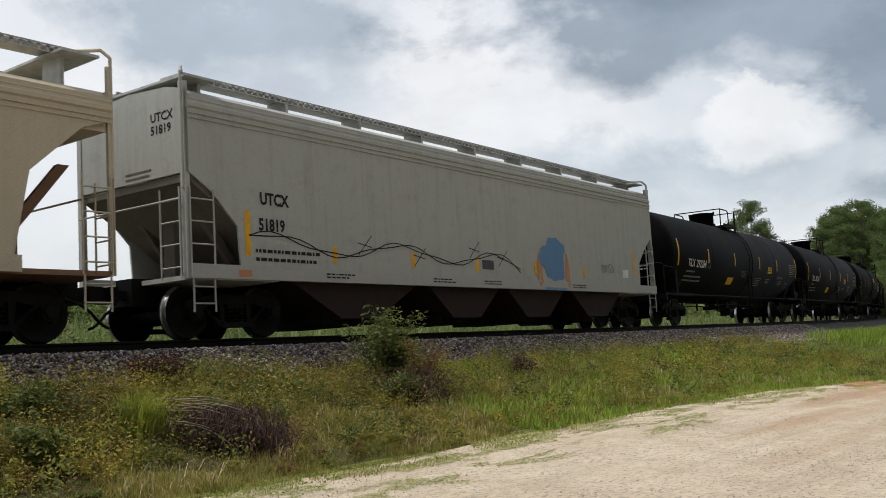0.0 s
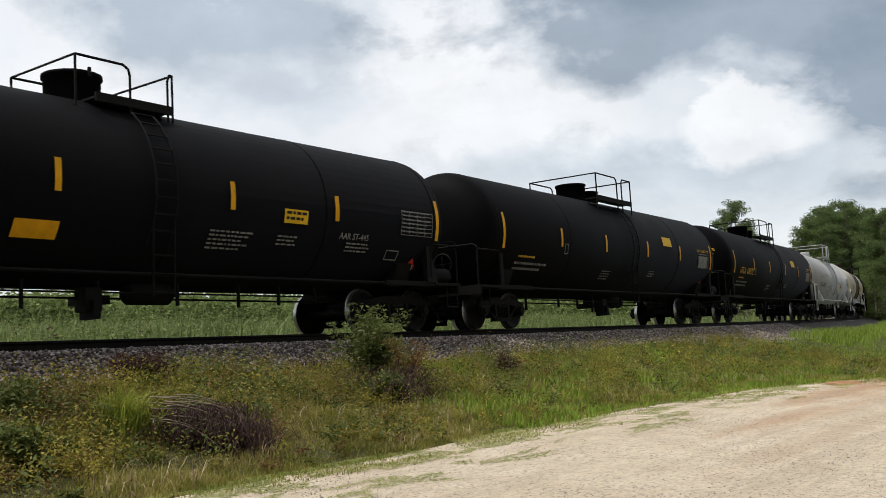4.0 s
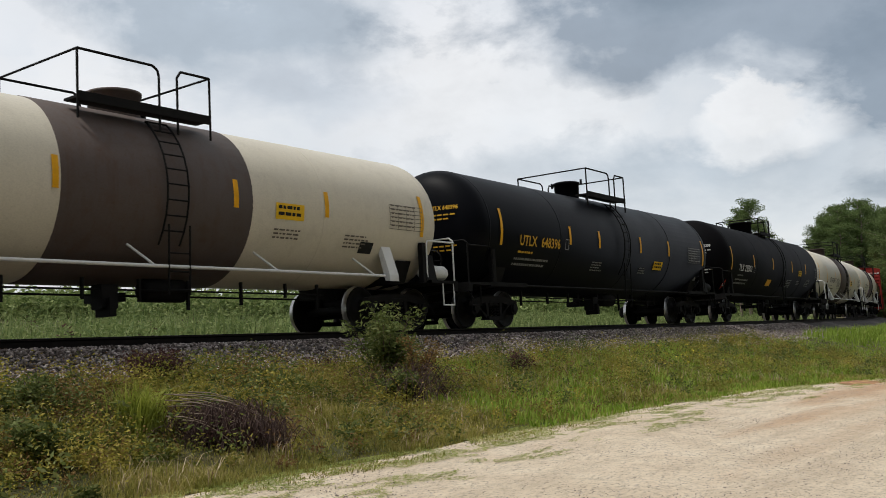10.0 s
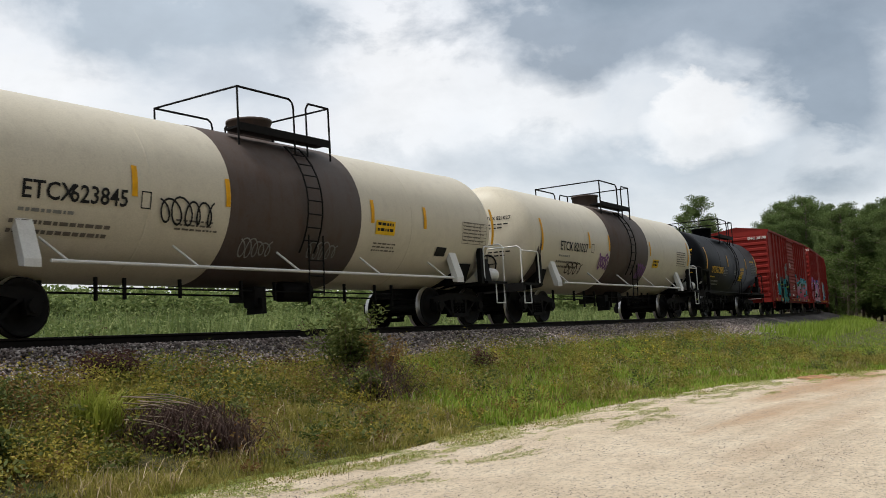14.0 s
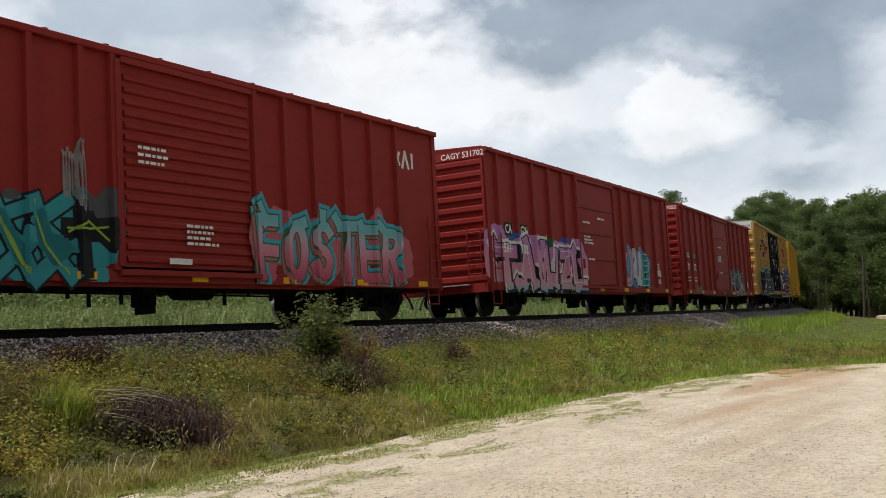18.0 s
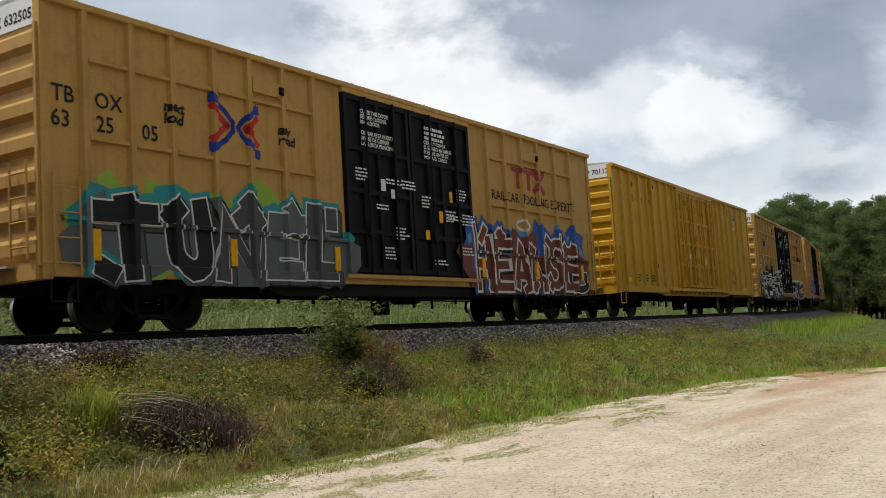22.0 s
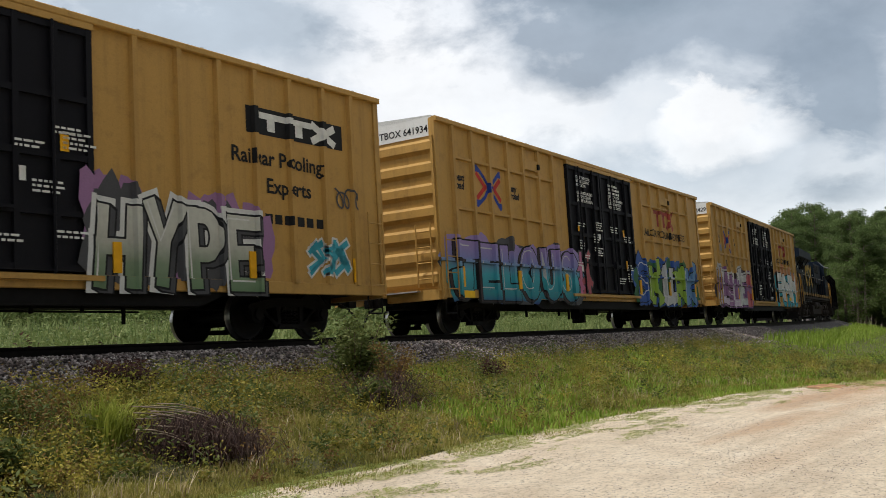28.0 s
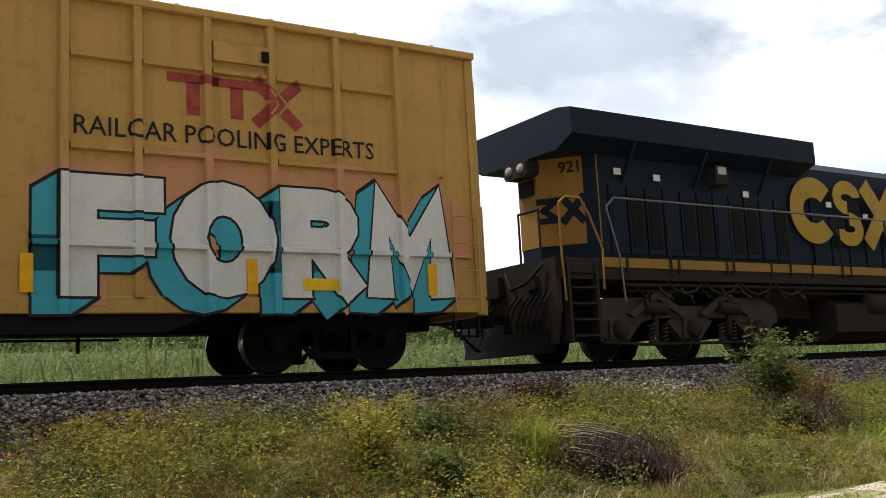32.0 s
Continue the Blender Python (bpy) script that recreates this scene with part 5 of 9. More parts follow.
def coal_hopper(left, right):
    half = (right - left) / 2
    car = car_of("open_hopper", "black open-top hopper car with ribbed sides", "hopper car", "open hoppers", left, right, -half + 2.0, half - 2.0)
    m = M["tank_black"]
    for y in (-1.5, 1.46):
        part("side_sheet", Shape().box(-half + 0.9, half - 0.9, y, y + 0.04, 1.0, 3.45), m, car)
    part("top_chord", Shape().box(-half + 0.9, half - 0.9, -1.56, -1.46, 3.4, 3.55, 0.02).box(-half + 0.9, half - 0.9, 1.46, 1.56, 3.4, 3.55, 0.02), m, car)
    for i in range(11):
        a = -half + 1.0 + i * (2 * half - 2.0) / 10
        part("side_post", Shape().box(a - 0.06, a + 0.06, -1.57, -1.5, 1.0, 3.42), m, car)
    for k in (-1, 1):
        part("slope_sheet", Shape().prism([(k * (half - 0.9), 3.4), (k * (half - 0.85), 3.4), (k * (half - 3.6), 1.0), (k * (half - 3.7), 1.0)][::-k], -1.46, 1.46, "y"), m, car)
        part("end_post", Shape().box(k * (half - 0.2) - 0.06, k * (half - 0.2) + 0.06, -1.45, -1.3, 1.0, 2.9), m, car)
        part("end_sill", Shape().box(min(k * half, k * (half - 1.2)), max(k * half, k * (half - 1.2)), -1.5, 1.5, 0.85, 1.05), m, car)
        part("end_chord", Shape().box(k * (half - 0.9) - 0.06, k * (half - 0.9) + 0.06, -1.5, 1.5, 3.3, 3.5), m, car)
    part("side_sill", Shape().box(-half, half, -1.55, -1.42, 0.86, 1.06), m, car)
    part("hopper_bay", Shape().prism([(-3.5, 1.0), (-2.2, 0.35), (-1.2, 0.35), (0, 0.95), (1.2, 0.35), (2.2, 0.35), (3.5, 1.0)], -1.3, 1.3, "y"), M["frame_black"], car)
    part("centre_sill", Shape().box(-half, half, -0.2, 0.2, 0.65, 1.0), M["frame_black"], car)
    running_gear(car, -half + 2.0, half - 2.0, -half - 0.1, half + 0.1)
    return car


# ---------- the train, from its leading end ----------
TANKS, BOXES = "tank cars of the train", "boxcars of the train"
hop0 = covered_hopper("tan covered hopper car with sloping ends and rust stains", -8.9, 8.75, -7.3, 7.06, "tan_hull", "tan_rust", 3.75, 4.5, [(2.2, 5.8), (5.8, 8.8), (8.8, 11.8), (11.8, 15.4)], True)
hop1 = covered_hopper("grey covered hopper car with a painted barbed wire line", 10.15, 28.5, 11.5, 27.0, "grey_hull", "grey_dark", 4.09, 4.55, [(2.2, 6.4), (6.5, 9.6), (9.7, 12.8), (12.9, 16.2)])
T = {}
T[2] = tank_car("black tank car with white lettering and yellow stripes", TANKS, 31.1, 45.35, "tank_black", 1.58, 2.44, 1.62, "wide")
T[3] = tank_car("black tank car with white lettering and yellow stripes", TANKS, 49.56, 63.65, "tank_black", 1.58, 2.44, 1.62, "wide")
T[4] = tank_car("black tank car with a rusty brown top and yellow stencils", TANKS, 67.9, 82.03, "tank_black", 1.58, 2.45, 1.6, "twin")
T[5] = tank_car("black tank car with yellow stencils and two hatch housings", TANKS, 86.27, 100.46, "tank_black", 1.58, 2.45, 1.6, "twin")
T[6] = tank_car("off-white tank car with patched paint and a scribbled line", TANKS, 104.2, 117.0, "tank_white", 1.52, 2.37, 1.55, "small", "tank_white", "end_white", walk_rail=True)
T[7] = tank_car("cream tank car with a dark brown stained band", TANKS, 121.4, 134.43, "tank_cream", 1.47, 2.36, 1.5, "low", "frame_black", "end_white", walk_rail=True, brown=(-1.6, 2.15))
T[8] = tank_car("glossy blue-black tank car with orange-yellow stencils", TANKS, 138.2, 151.1, "tank_gloss", 1.53, 2.4, 1.55, "wide")
T[9] = tank_car("matte black tank car with white lettering", TANKS, 155.45, 169.3, "tank_black", 1.58, 2.44, 1.5, "wide")
T[10] = tank_car("cream tank car with a brown band and scrawled tags", TANKS, 174.0, 186.48, "tank_cream", 1.5, 2.39, 1.5, "low", "frame_black", "end_white", walk_rail=True, brown=(-1.7, 2.0))
T[11] = tank_car("cream tank car with a rusty band and painted tags", TANKS, 190.6, 202.8, "tank_cream", 1.5, 2.39, 1.5, "low", "frame_black", "end_white", walk_rail=True, brown=(-1.4, 2.1))
T[12] = tank_car("short navy-black tank car with bold yellow lettering", TANKS, 206.8, 215.1, "tank_sulfur", 1.43, 2.28, 1.55, "none", stub=1.2)
B = {}
RED = dict(color="box_red", eave=4.42, sill=0.62, roof="box_red", ribs=11, tc=4.0, sill_drop=0.02)
POSTS50 = (0.62, 1.72, 2.85, 4.0, 5.12, 6.05, 9.45, 10.25, 11.3, 12.5, 13.75, 14.95)
B[13] = boxcar("red boxcar with a corrugated sliding door and faded graffiti", BOXES, 218.75, 234.4, posts=(1.36, 2.5, 3.62, 4.65, 5.55, 6.15, 9.4, 10.25, 11.1, 12.05, 13.05, 14.0), door=(6.3, 9.3), door_style="corrugated", top=0.3, **RED)
B[14] = boxcar("red boxcar with a panelled door and large pink graffiti", BOXES, 236.85, 252.5, posts=POSTS50, door=(6.15, 9.35), door_style="panel", **RED)
B[15] = boxcar("red boxcar with a panelled sliding door and small silver graffiti", BOXES, 254.2, 269.95, posts=POSTS50, door=(6.2, 9.4), door_style="panel", **RED)
OCHRE = dict(color="box_yellow", eave=4.98, sill=0.76, roof="roof_metal", band="end_white", door=(6.95, 9.32, 11.92), door_mat="door_black", belts=(4.15, 2.93, 1.68), ribs=7)
POSTS60 = (0.72, 1.6, 2.45, 3.4, 4.27, 5.17, 6.06, 12.8, 13.72, 14.67, 15.6, 16.62, 17.65)
B[16] = boxcar("ochre boxcar with black double doors and white-edged graffiti", BOXES, 271.93, 290.95, posts=POSTS60, **OCHRE)
B[17] = boxcar("golden yellow boxcar with double plug doors", BOXES, 292.87, 311.76, color="box_gold", posts=(0.75, 1.6, 2.55, 3.4, 3.95, 4.88, 5.77, 6.6, 12.3, 12.95, 13.75, 14.6, 15.55, 16.5, 17.55), door=(6.88, 9.22, 12.05), eave=4.98, sill=0.74, roof="roof_metal", band="end_white", ribs=9, sill_drop=0.05)
B[18] = boxcar("ochre boxcar with black double doors and a tangle of grey graffiti", BOXES, 313.6, 332.5, posts=POSTS60, **OCHRE)
B[19] = boxcar("ochre boxcar with smooth ribbed sides, black doors and graffiti", BOXES, 334.5, 353.45, posts=(1.0, 1.8, 2.6, 3.4, 4.25, 5.1, 5.9, 12.7, 13.6, 14.48, 15.35, 16.25, 17.2, 18.05), **{**OCHRE, "belts": ()})
B[20] = boxcar("ochre boxcar with black double doors and bright blue graffiti", BOXES, 355.55, 374.45, posts=POSTS60, **OCHRE)
B[21] = boxcar("ochre boxcar with black double doors and large block-letter graffiti", BOXES, 376.45, 395.5, posts=POSTS60, **OCHRE)
loco, loco_x0, hood_x = locomotive(396.4, 418.3)
coal = [coal_hopper(418.9, 434.3), coal_hopper(434.9, 450.3), coal_hopper(450.9, 466.3)]


# ---------- markings ----------
def stroke(points, w):
    """A thick bent stroke as quads in a plane."""
    v, f = [], []
    for (ax, az), (bx, bz) in zip(points, points[1:]):
        d = math.hypot(bx - ax, bz - az) or 1
        ux, uz = (bx - ax) / d * w / 2, (bz - az) / d * w / 2
        n = len(v)
        v += [(ax - ux - uz, az - uz + ux), (ax - ux + uz, az - uz - ux), (bx + ux + uz, bz + uz - ux), (bx + ux - uz, bz + uz + ux)]
        f.append((n, n + 1, n + 2, n + 3))
    return v, f


def mitred(points, w):
    """A bent stroke of even width with mitred joins; a run that ends where it began is closed."""
    n = len(points)
    closed = math.dist(points[0], points[-1]) < 1e-6
    pts = points[:-1] if closed else points
    m = len(pts)
    unit = lambda a, b: ((b[0] - a[0]) / (math.dist(a, b) or 1), (b[1] - a[1]) / (math.dist(a, b) or 1))
    v = []
    for i, p in enumerate(pts):
        before = unit(pts[i - 1], p) if closed or i else unit(p, pts[1])
        after = unit(p, pts[(i + 1) % m]) if closed or i < m - 1 else before
        tx, tz = before[0] + after[0], before[1] + after[1]
        size = math.hypot(tx, tz) or 1
        tx, tz = tx / size, tz / size
        k = w / 2 / max(0.55, tx * after[0] + tz * after[1])
        ends = 0.0 if closed or 0 < i < m - 1 else (-w / 2 if i == 0 else w / 2)
        v += [(p[0] - tz * k + tx * ends, p[1] + tx * k + tz * ends), (p[0] + tz * k + tx * ends, p[1] - tx * k + tz * ends)]
    return v, [(2 * i, 2 * i + 1, 2 * ((i + 1) % m) + 1, 2 * ((i + 1) % m)) for i in range(m if closed else m - 1)]


def rect(x, z, w, h):
    return [(x, z), (x + w, z), (x + w, z + h), (x, z + h)], [(0, 1, 2, 3)]


def blob(rnd, cx, cz, rx, rz, n=22, rough=0.25, floor=0.0):
    """An uneven spray-cloud outline as a fan of triangles."""
    ph = [rnd.uniform(0, 6.28) for _ in range(3)]
    v = [(cx, cz)]
    for i in range(n):
        a = 2 * math.pi * i / n
        k = 1 + rough * (0.5 * math.sin(3 * a + ph[0]) + 0.35 * math.sin(5 * a + ph[1]) + 0.3 * math.sin(9 * a + ph[2]))
        v.append((cx + rx * k * math.cos(a), max(floor, cz + rz * k * math.sin(a))))
    return v, [(0, i + 1, (i + 1) % n + 1) for i in range(n)]


def write(car, skin, text, x, z, h, mat="black_mark", bold=0.006, width=1.0, shear=0.0, name="lettering", lift=0.012):
    v, f = letters(text, h, bold, width, shear)
    return part(name, skin(Shape(), [(a + x, b + z) for a, b in v], f, lift).weld(), M[mat], car)


def small_print(car, skin, x, z, lines, width, mat, seed=1, gap=0.09, thick=0.035, lift=0.006):
    rnd, s = random.Random(seed), Shape()
    for i in range(lines):
        a = 0.0
        while a < width * (0.75 + 0.25 * rnd.random()):
            w = rnd.uniform(0.04, 0.15)
            skin(s, *rect(x + a, z - i * gap, w, thick), lift)
            a += w + 0.03
    return part("small_print", s, M[mat], car)


def panel(car, skin, x, z, w, h, mat, name="sign", lift=0.005, label=""):
    return part(name, skin(Shape(), *rect(x, z, w, h), lift), M[mat], car, label)


def bow(cx, cz, rx, rz, a0, a1, n=8):
    """Points along an ellipse, from one angle to another."""
    return [(cx + rx * math.cos(radians(a0 + (a1 - a0) * i / n)), cz + rz * math.sin(radians(a0 + (a1 - a0) * i / n))) for i in range(n + 1)]


# letters as strokes in a unit box
GLYPHS = dict(
    A=[[(0, 0), (0.42, 1), (0.58, 1), (1, 0)], [(0.2, 0.32), (0.8, 0.32)]], B=[[(0, 0), (0, 1)], [(0, 1)] + bow(0.6, 0.77, 0.35, 0.23, 90, -90, 6) + [(0, 0.54)], [(0, 0.54)] + bow(0.65, 0.27, 0.35, 0.27, 90, -90, 6) + [(0, 0)]],
    D=[[(0, 0), (0, 1)], [(0, 1)] + bow(0.45, 0.5, 0.55, 0.5, 90, -90, 8) + [(0, 0)]], E=[[(1, 1), (0, 1), (0, 0), (1, 0)], [(0, 0.5), (0.8, 0.5)]], F=[[(0, 0), (0, 1), (1, 1)], [(0, 0.48), (0.85, 0.48)]],
    H=[[(0, 0), (0, 1)], [(1, 0), (1, 1)], [(0, 0.5), (1, 0.5)]], J=[[(0.3, 1), (1, 1)], [(0.75, 1)] + bow(0.38, 0.28, 0.37, 0.28, 0, -180, 8)], K=[[(0, 0), (0, 1)], [(0.95, 1), (0.1, 0.5), (1, 0)]], L=[[(0, 1), (0, 0), (1, 0)]],
    M=[[(0, 0), (0.06, 1), (0.5, 0.25), (0.94, 1), (1, 0)]], N=[[(0, 0), (0, 1), (1, 0), (1, 1)]], O=[bow(0.5, 0.5, 0.5, 0.5, 90, 450, 16)], P=[[(0, 0), (0, 1)], [(0, 1)] + bow(0.55, 0.71, 0.45, 0.29, 90, -90, 7) + [(0, 0.42)]],
    R=[[(0, 0), (0, 1)], [(0, 1)] + bow(0.55, 0.75, 0.42, 0.25, 90, -90, 7) + [(0, 0.5)], [(0.52, 0.44), (1, 0)]], S=[bow(0.55, 0.75, 0.45, 0.25, 30, 250, 8) + bow(0.45, 0.25, 0.5, 0.25, 70, -160, 8)], T=[[(0, 1), (1, 1)], [(0.5, 1), (0.5, 0)]],
    U=[[(0, 1)] + bow(0.5, 0.35, 0.5, 0.35, 180, 360, 8) + [(1, 1)]], Y=[[(0, 1), (0.5, 0.5), (1, 1)], [(0.5, 0.5), (0.4, 0)]], Z=[[(0, 1), (1, 1), (0, 0), (1, 0)]], I=[[(0.5, 0), (0.5, 1)]])


def word_art(car, skin, text, x0, x1, z0, z1, fill, edge="spray_black", shade=None, cloud=None, seed=1, bold=0.25, jitter=0.04, halo=None, shine=None, rough=0.3, drop=(-0.16, -0.1), line=0.035, spikes=0, widths=None):
    """Big sprayed letters filling a box: a cloud behind, a deep side below, outline, fill and a shine line."""
    rnd = random.Random(seed)
    w, h = x1 - x0, z1 - z0
    floor = min(z0 - 0.06, 0.68) if drop[1] < -0.2 else z0 - 0.06
    base = None

    def lay(name, runs, width, mat, lift, dx=0.0, dz=0.0):
        nonlocal base
        sh, k = Shape(), 0
        for pts in runs:
            v, f = mitred([(a + dx, b + dz) for a, b in pts], width)
            skin(sh, [(p, max(floor, q)) for p, q in v], f, lift + 0.0003 * k)
            k += 1
        ob = part(name, sh.weld(), M["spray_" + mat], base or car)
        base = base or ob

    def sweep(name, runs, width, mat, lift):
        """The letter's outline drawn out along the drop."""
        nonlocal base
        sh, k = Shape(), 0
        for pts in runs:
            v, f = mitred(pts, width)
            n = len(v)
            pairs = [(q[0], q[3]) for q in f] + [(q[1], q[2]) for q in f] + ([] if f[-1][2] < f[-1][1] else [(0, 1), (n - 2, n - 1)])
            far = [(p + drop[0], max(floor, q + drop[1])) for p, q in v]
            for a, b in pairs:
                skin(sh, [v[a], v[b], far[b], far[a]], [(0, 1, 2, 3)], lift + 0.00005 * (k % 30))
                k += 1
            skin(sh, far, f, lift + 0.0016)
        ob = part(name, sh.weld(), M["spray_" + mat], base or car)
        base = base or ob

    if cloud:
        for j, c in enumerate(cloud if isinstance(cloud, tuple) else (cloud,)):
            for i in range(7):
                sh = Shape()
                skin(sh, *blob(rnd, x0 + w * (i + 0.5) / 7 + rnd.uniform(-0.2, 0.2), z0 + h * rnd.uniform(0.45, 0.8 - 0.15 * j), w / 9 * rnd.uniform(0.9, 1.4), h * rnd.uniform(0.4, 0.58), 26, rough, floor), 0.006 + 0.002 * j + 0.0003 * i)
                ob = part("graffiti" if base is None else "graffiti_cloud", sh.weld(), M["spray_" + c], base or car)
                base = base or ob
    fills = fill if isinstance(fill, tuple) else (fill,)
    share = widths or [1.0] * len(text)
    total, at_x, drawn = sum(share), x0, []
    for i, ch in enumerate(text):
        cw = w * share[i] / total
        lean, up, tall_ = rnd.uniform(-jitter, jitter), rnd.uniform(-jitter, jitter) * h, rnd.uniform(1 - jitter, 1 + jitter)
        inset = bold / 2 + line
        place = lambda a, b: (at_x + inset + a * (cw - 2 * inset - 0.03) + lean * (b - 0.5) * h, max(z0 + inset * 0.9, z0 + inset + up * 0.5 + b * (h - 2 * inset) * tall_))
        runs = []
        for run_ in GLYPHS[ch]:
            bend = [(rnd.uniform(-jitter, jitter) * 0.5, rnd.uniform(-jitter, jitter) * 0.3) for _ in (0, 1)]
            runs.append([place(a + bend[k][0], b + bend[k][1]) for (a, b), k in zip(run_, [0 if q < len(run_) // 2 or len(run_) > 12 else 1 for q in range(len(run_))])])
        for _ in range(spikes):
            a, b = rnd.choice(((0, 1), (1, 1), (0, 0), (1, 0), (0.5, 1)))
            p = place(a, b)
            runs.append([p, (p[0] + rnd.uniform(-0.22, 0.22), p[1] + (rnd.uniform(0.05, 0.28) if b else rnd.uniform(-0.1, 0.1)))])
        drawn.append((runs, fills[i % len(fills)]))
        at_x += cw
    for n, (runs, c) in enumerate(drawn):
        if halo:
            lay("graffiti_halo", runs, bold + 4 * line + 0.1, halo, 0.0095 + 0.0001 * n)
        if shade:
            sweep("graffiti_side_edge", runs, bold + 2 * line, edge if edge != "white" else "black", 0.0102)
            sweep("graffiti_side", runs, bold, shade, 0.0124)
    for n, (runs, c) in enumerate(drawn):
        lay("graffiti_outline", runs, bold + 2 * line, edge, 0.0155 + 0.0002 * n)
        lay("graffiti_fill", runs, bold, c, 0.0185 + 0.0002 * n)
        if shine:
            lay("graffiti_shine", runs[:1], 0.03, shine, 0.0215, -bold * 0.28, bold * 0.22)
    return base


def ribbon_art(car, skin, x0, x1, z0, z1, seed, count=70):
    """A sprayed tangle of pale tapering ribbons over a dark ground, with dark spikes rising from it."""
    rnd = random.Random(seed)
    w, h = x1 - x0, z1 - z0
    base = None
    for i in range(8):
        sh = Shape()
        skin(sh, *blob(rnd, x0 + w * (i + 0.5) / 8, z0 + h * 0.45, w / 9, h * 0.55, 24, 0.3, z0 - 0.06), 0.006 + 0.0003 * i)
        ob = part("graffiti" if base is None else "graffiti_ground", sh.weld(), M["spray_umber" if i % 3 else "spray_black"], base or car)
        base = base or ob
    for i in range(7):
        a = x0 + w * rnd.uniform(0.3, 0.85)
        sh = skin(Shape(), [(a - 0.3, z0 + h * 0.7), (a + 0.35, z0 + h * 0.6), (a - rnd.uniform(0.0, 0.5), z0 + h * rnd.uniform(1.2, 1.75))], [(0, 1, 2)], 0.009 + 0.0003 * i)
        part("graffiti_spike", sh.weld(), M["spray_black" if i % 2 else "spray_umber"], base)
    for i in range(count):
        a, top = x0 + w * rnd.uniform(-0.02, 0.88), z0 + h * rnd.uniform(0.35, 1.1)
        reach, fall, sway, thick = rnd.uniform(0.4, 1.3), h * rnd.uniform(0.2, 0.75), rnd.uniform(-0.14, 0.14), rnd.uniform(0.05, 0.15)
        if rnd.random() < 0.25:
            fall = -fall * 0.5
        pts = [(a + reach * f, top - fall * f ** 1.3 + sway * math.sin(f * 4.2)) for f in (0, 0.2, 0.4, 0.6, 0.8, 1.0)]
        v, faces = [], []
        for j, (p, q) in enumerate(pts):
            k = thick * (0.25 + 1.5 * math.sin(math.pi * (j + 0.3) / 5.8) ** 1.2) / 2
            v += [(p - k * 0.35, max(z0 - 0.06, q - k)), (p + k * 0.35, max(z0 - 0.05, q + k))]
            if j:
                faces.append((2 * j - 2, 2 * j, 2 * j + 1, 2 * j - 1))
        edge_v = [(p + (0.03 if n % 2 else -0.03), q + (0.025 if n % 2 else -0.03)) for n, (p, q) in enumerate(v)]
        part("graffiti_outline", skin(Shape(), edge_v, faces, 0.0125 + 0.00022 * i).weld(), M["spray_black"], base)
        part("graffiti_ribbon", skin(Shape(), v, faces, 0.0126 + 0.00022 * i).weld(), M["spray_" + rnd.choice(("white", "silver", "white", "umber", "silver"))], base)
    return base


def wild_art(car, skin, x0, x1, z0, z1, fills, edge, cloud=None, seed=1, glyphs=6, thick=0.22, halo=None, shine=None):
    """A sprayed piece that cannot be read: interlocking thick bent strokes with points."""
    rnd = random.Random(seed)
    w, h = x1 - x0, z1 - z0
    base = None
    if cloud:
        for j, c in enumerate(cloud if isinstance(cloud, tuple) else (cloud,)):
            s = Shape()
            for i in range(6):
                s = Shape()
                skin(s, *blob(rnd, x0 + w * (i + 0.5) / 6, z0 + h * rnd.uniform(0.35, 0.75), w / 8 * rnd.uniform(0.9, 1.4), h * rnd.uniform(0.4, 0.6), 22, 0.35, z0), 0.006 + 0.002 * j + 0.0003 * i)
                ob = part("graffiti" if base is None else "graffiti_cloud", s.weld(), M["spray_" + c], base or car)
                base = base or ob
    runs = []
    for g in range(glyphs):
        cx, cw = x0 + w * g / glyphs, w / glyphs
        for k in range(3):
            kind = rnd.randrange(4)
            up, low = z0 + h * rnd.uniform(0.78, 1.0), z0 + h * rnd.uniform(0.0, 0.16)
            a = cx + cw * rnd.uniform(0.1, 0.9)
            if kind == 0:
                p = [(a, low), (a + rnd.uniform(-0.15, 0.15), up)]
            elif kind == 1:
                p = [(cx + cw * 0.1, up), (cx + cw * rnd.uniform(0.4, 0.6), z0 + h * rnd.uniform(0.35, 0.6)), (cx + cw * 0.95, low)]
            elif kind == 2:
                m = z0 + h * rnd.uniform(0.3, 0.7)
                p = [(cx, m), (cx + cw * 0.5, m + rnd.uniform(-0.1, 0.2)), (cx + cw * 1.05, m + rnd.uniform(-0.2, 0.1))]
            else:
                p = [(cx + cw * 0.9, up), (cx + cw * 0.15, z0 + h * 0.7), (cx + cw * 0.85, z0 + h * 0.4), (cx + cw * 0.05, low)]
            runs.append((g, p, thick * rnd.uniform(0.75, 1.2)))
    lift = 0.011
    for n, extra, m in (("graffiti_halo", 0.2, halo), ("graffiti_outline", 0.085, edge)):
        if m:
            for h_ in range(glyphs):
                s = Shape()
                for g, p, t in runs:
                    if g == h_:
                        skin(s, *stroke(p, t + extra), lift)
                ob = part(n, s.weld(), M["spray_" + m], base or car)
                base = base or ob
            lift += 0.003
    for h_ in range(glyphs):
        s = Shape()
        for g, p, t in runs:
            if g == h_:
                skin(s, *stroke(p, t), lift + h_ * 0.0008)
        part("graffiti_fill", s.weld(), M["spray_" + fills[h_ % len(fills)]], base)
    if shine:
        s = Shape()
        for g, p, t in runs[::2]:
            skin(s, *stroke([(a - t * 0.2, z + 0.02) for a, z in p], 0.035), lift + 0.008)
        part("graffiti_shine", s, M["spray_" + shine], base)
    return base


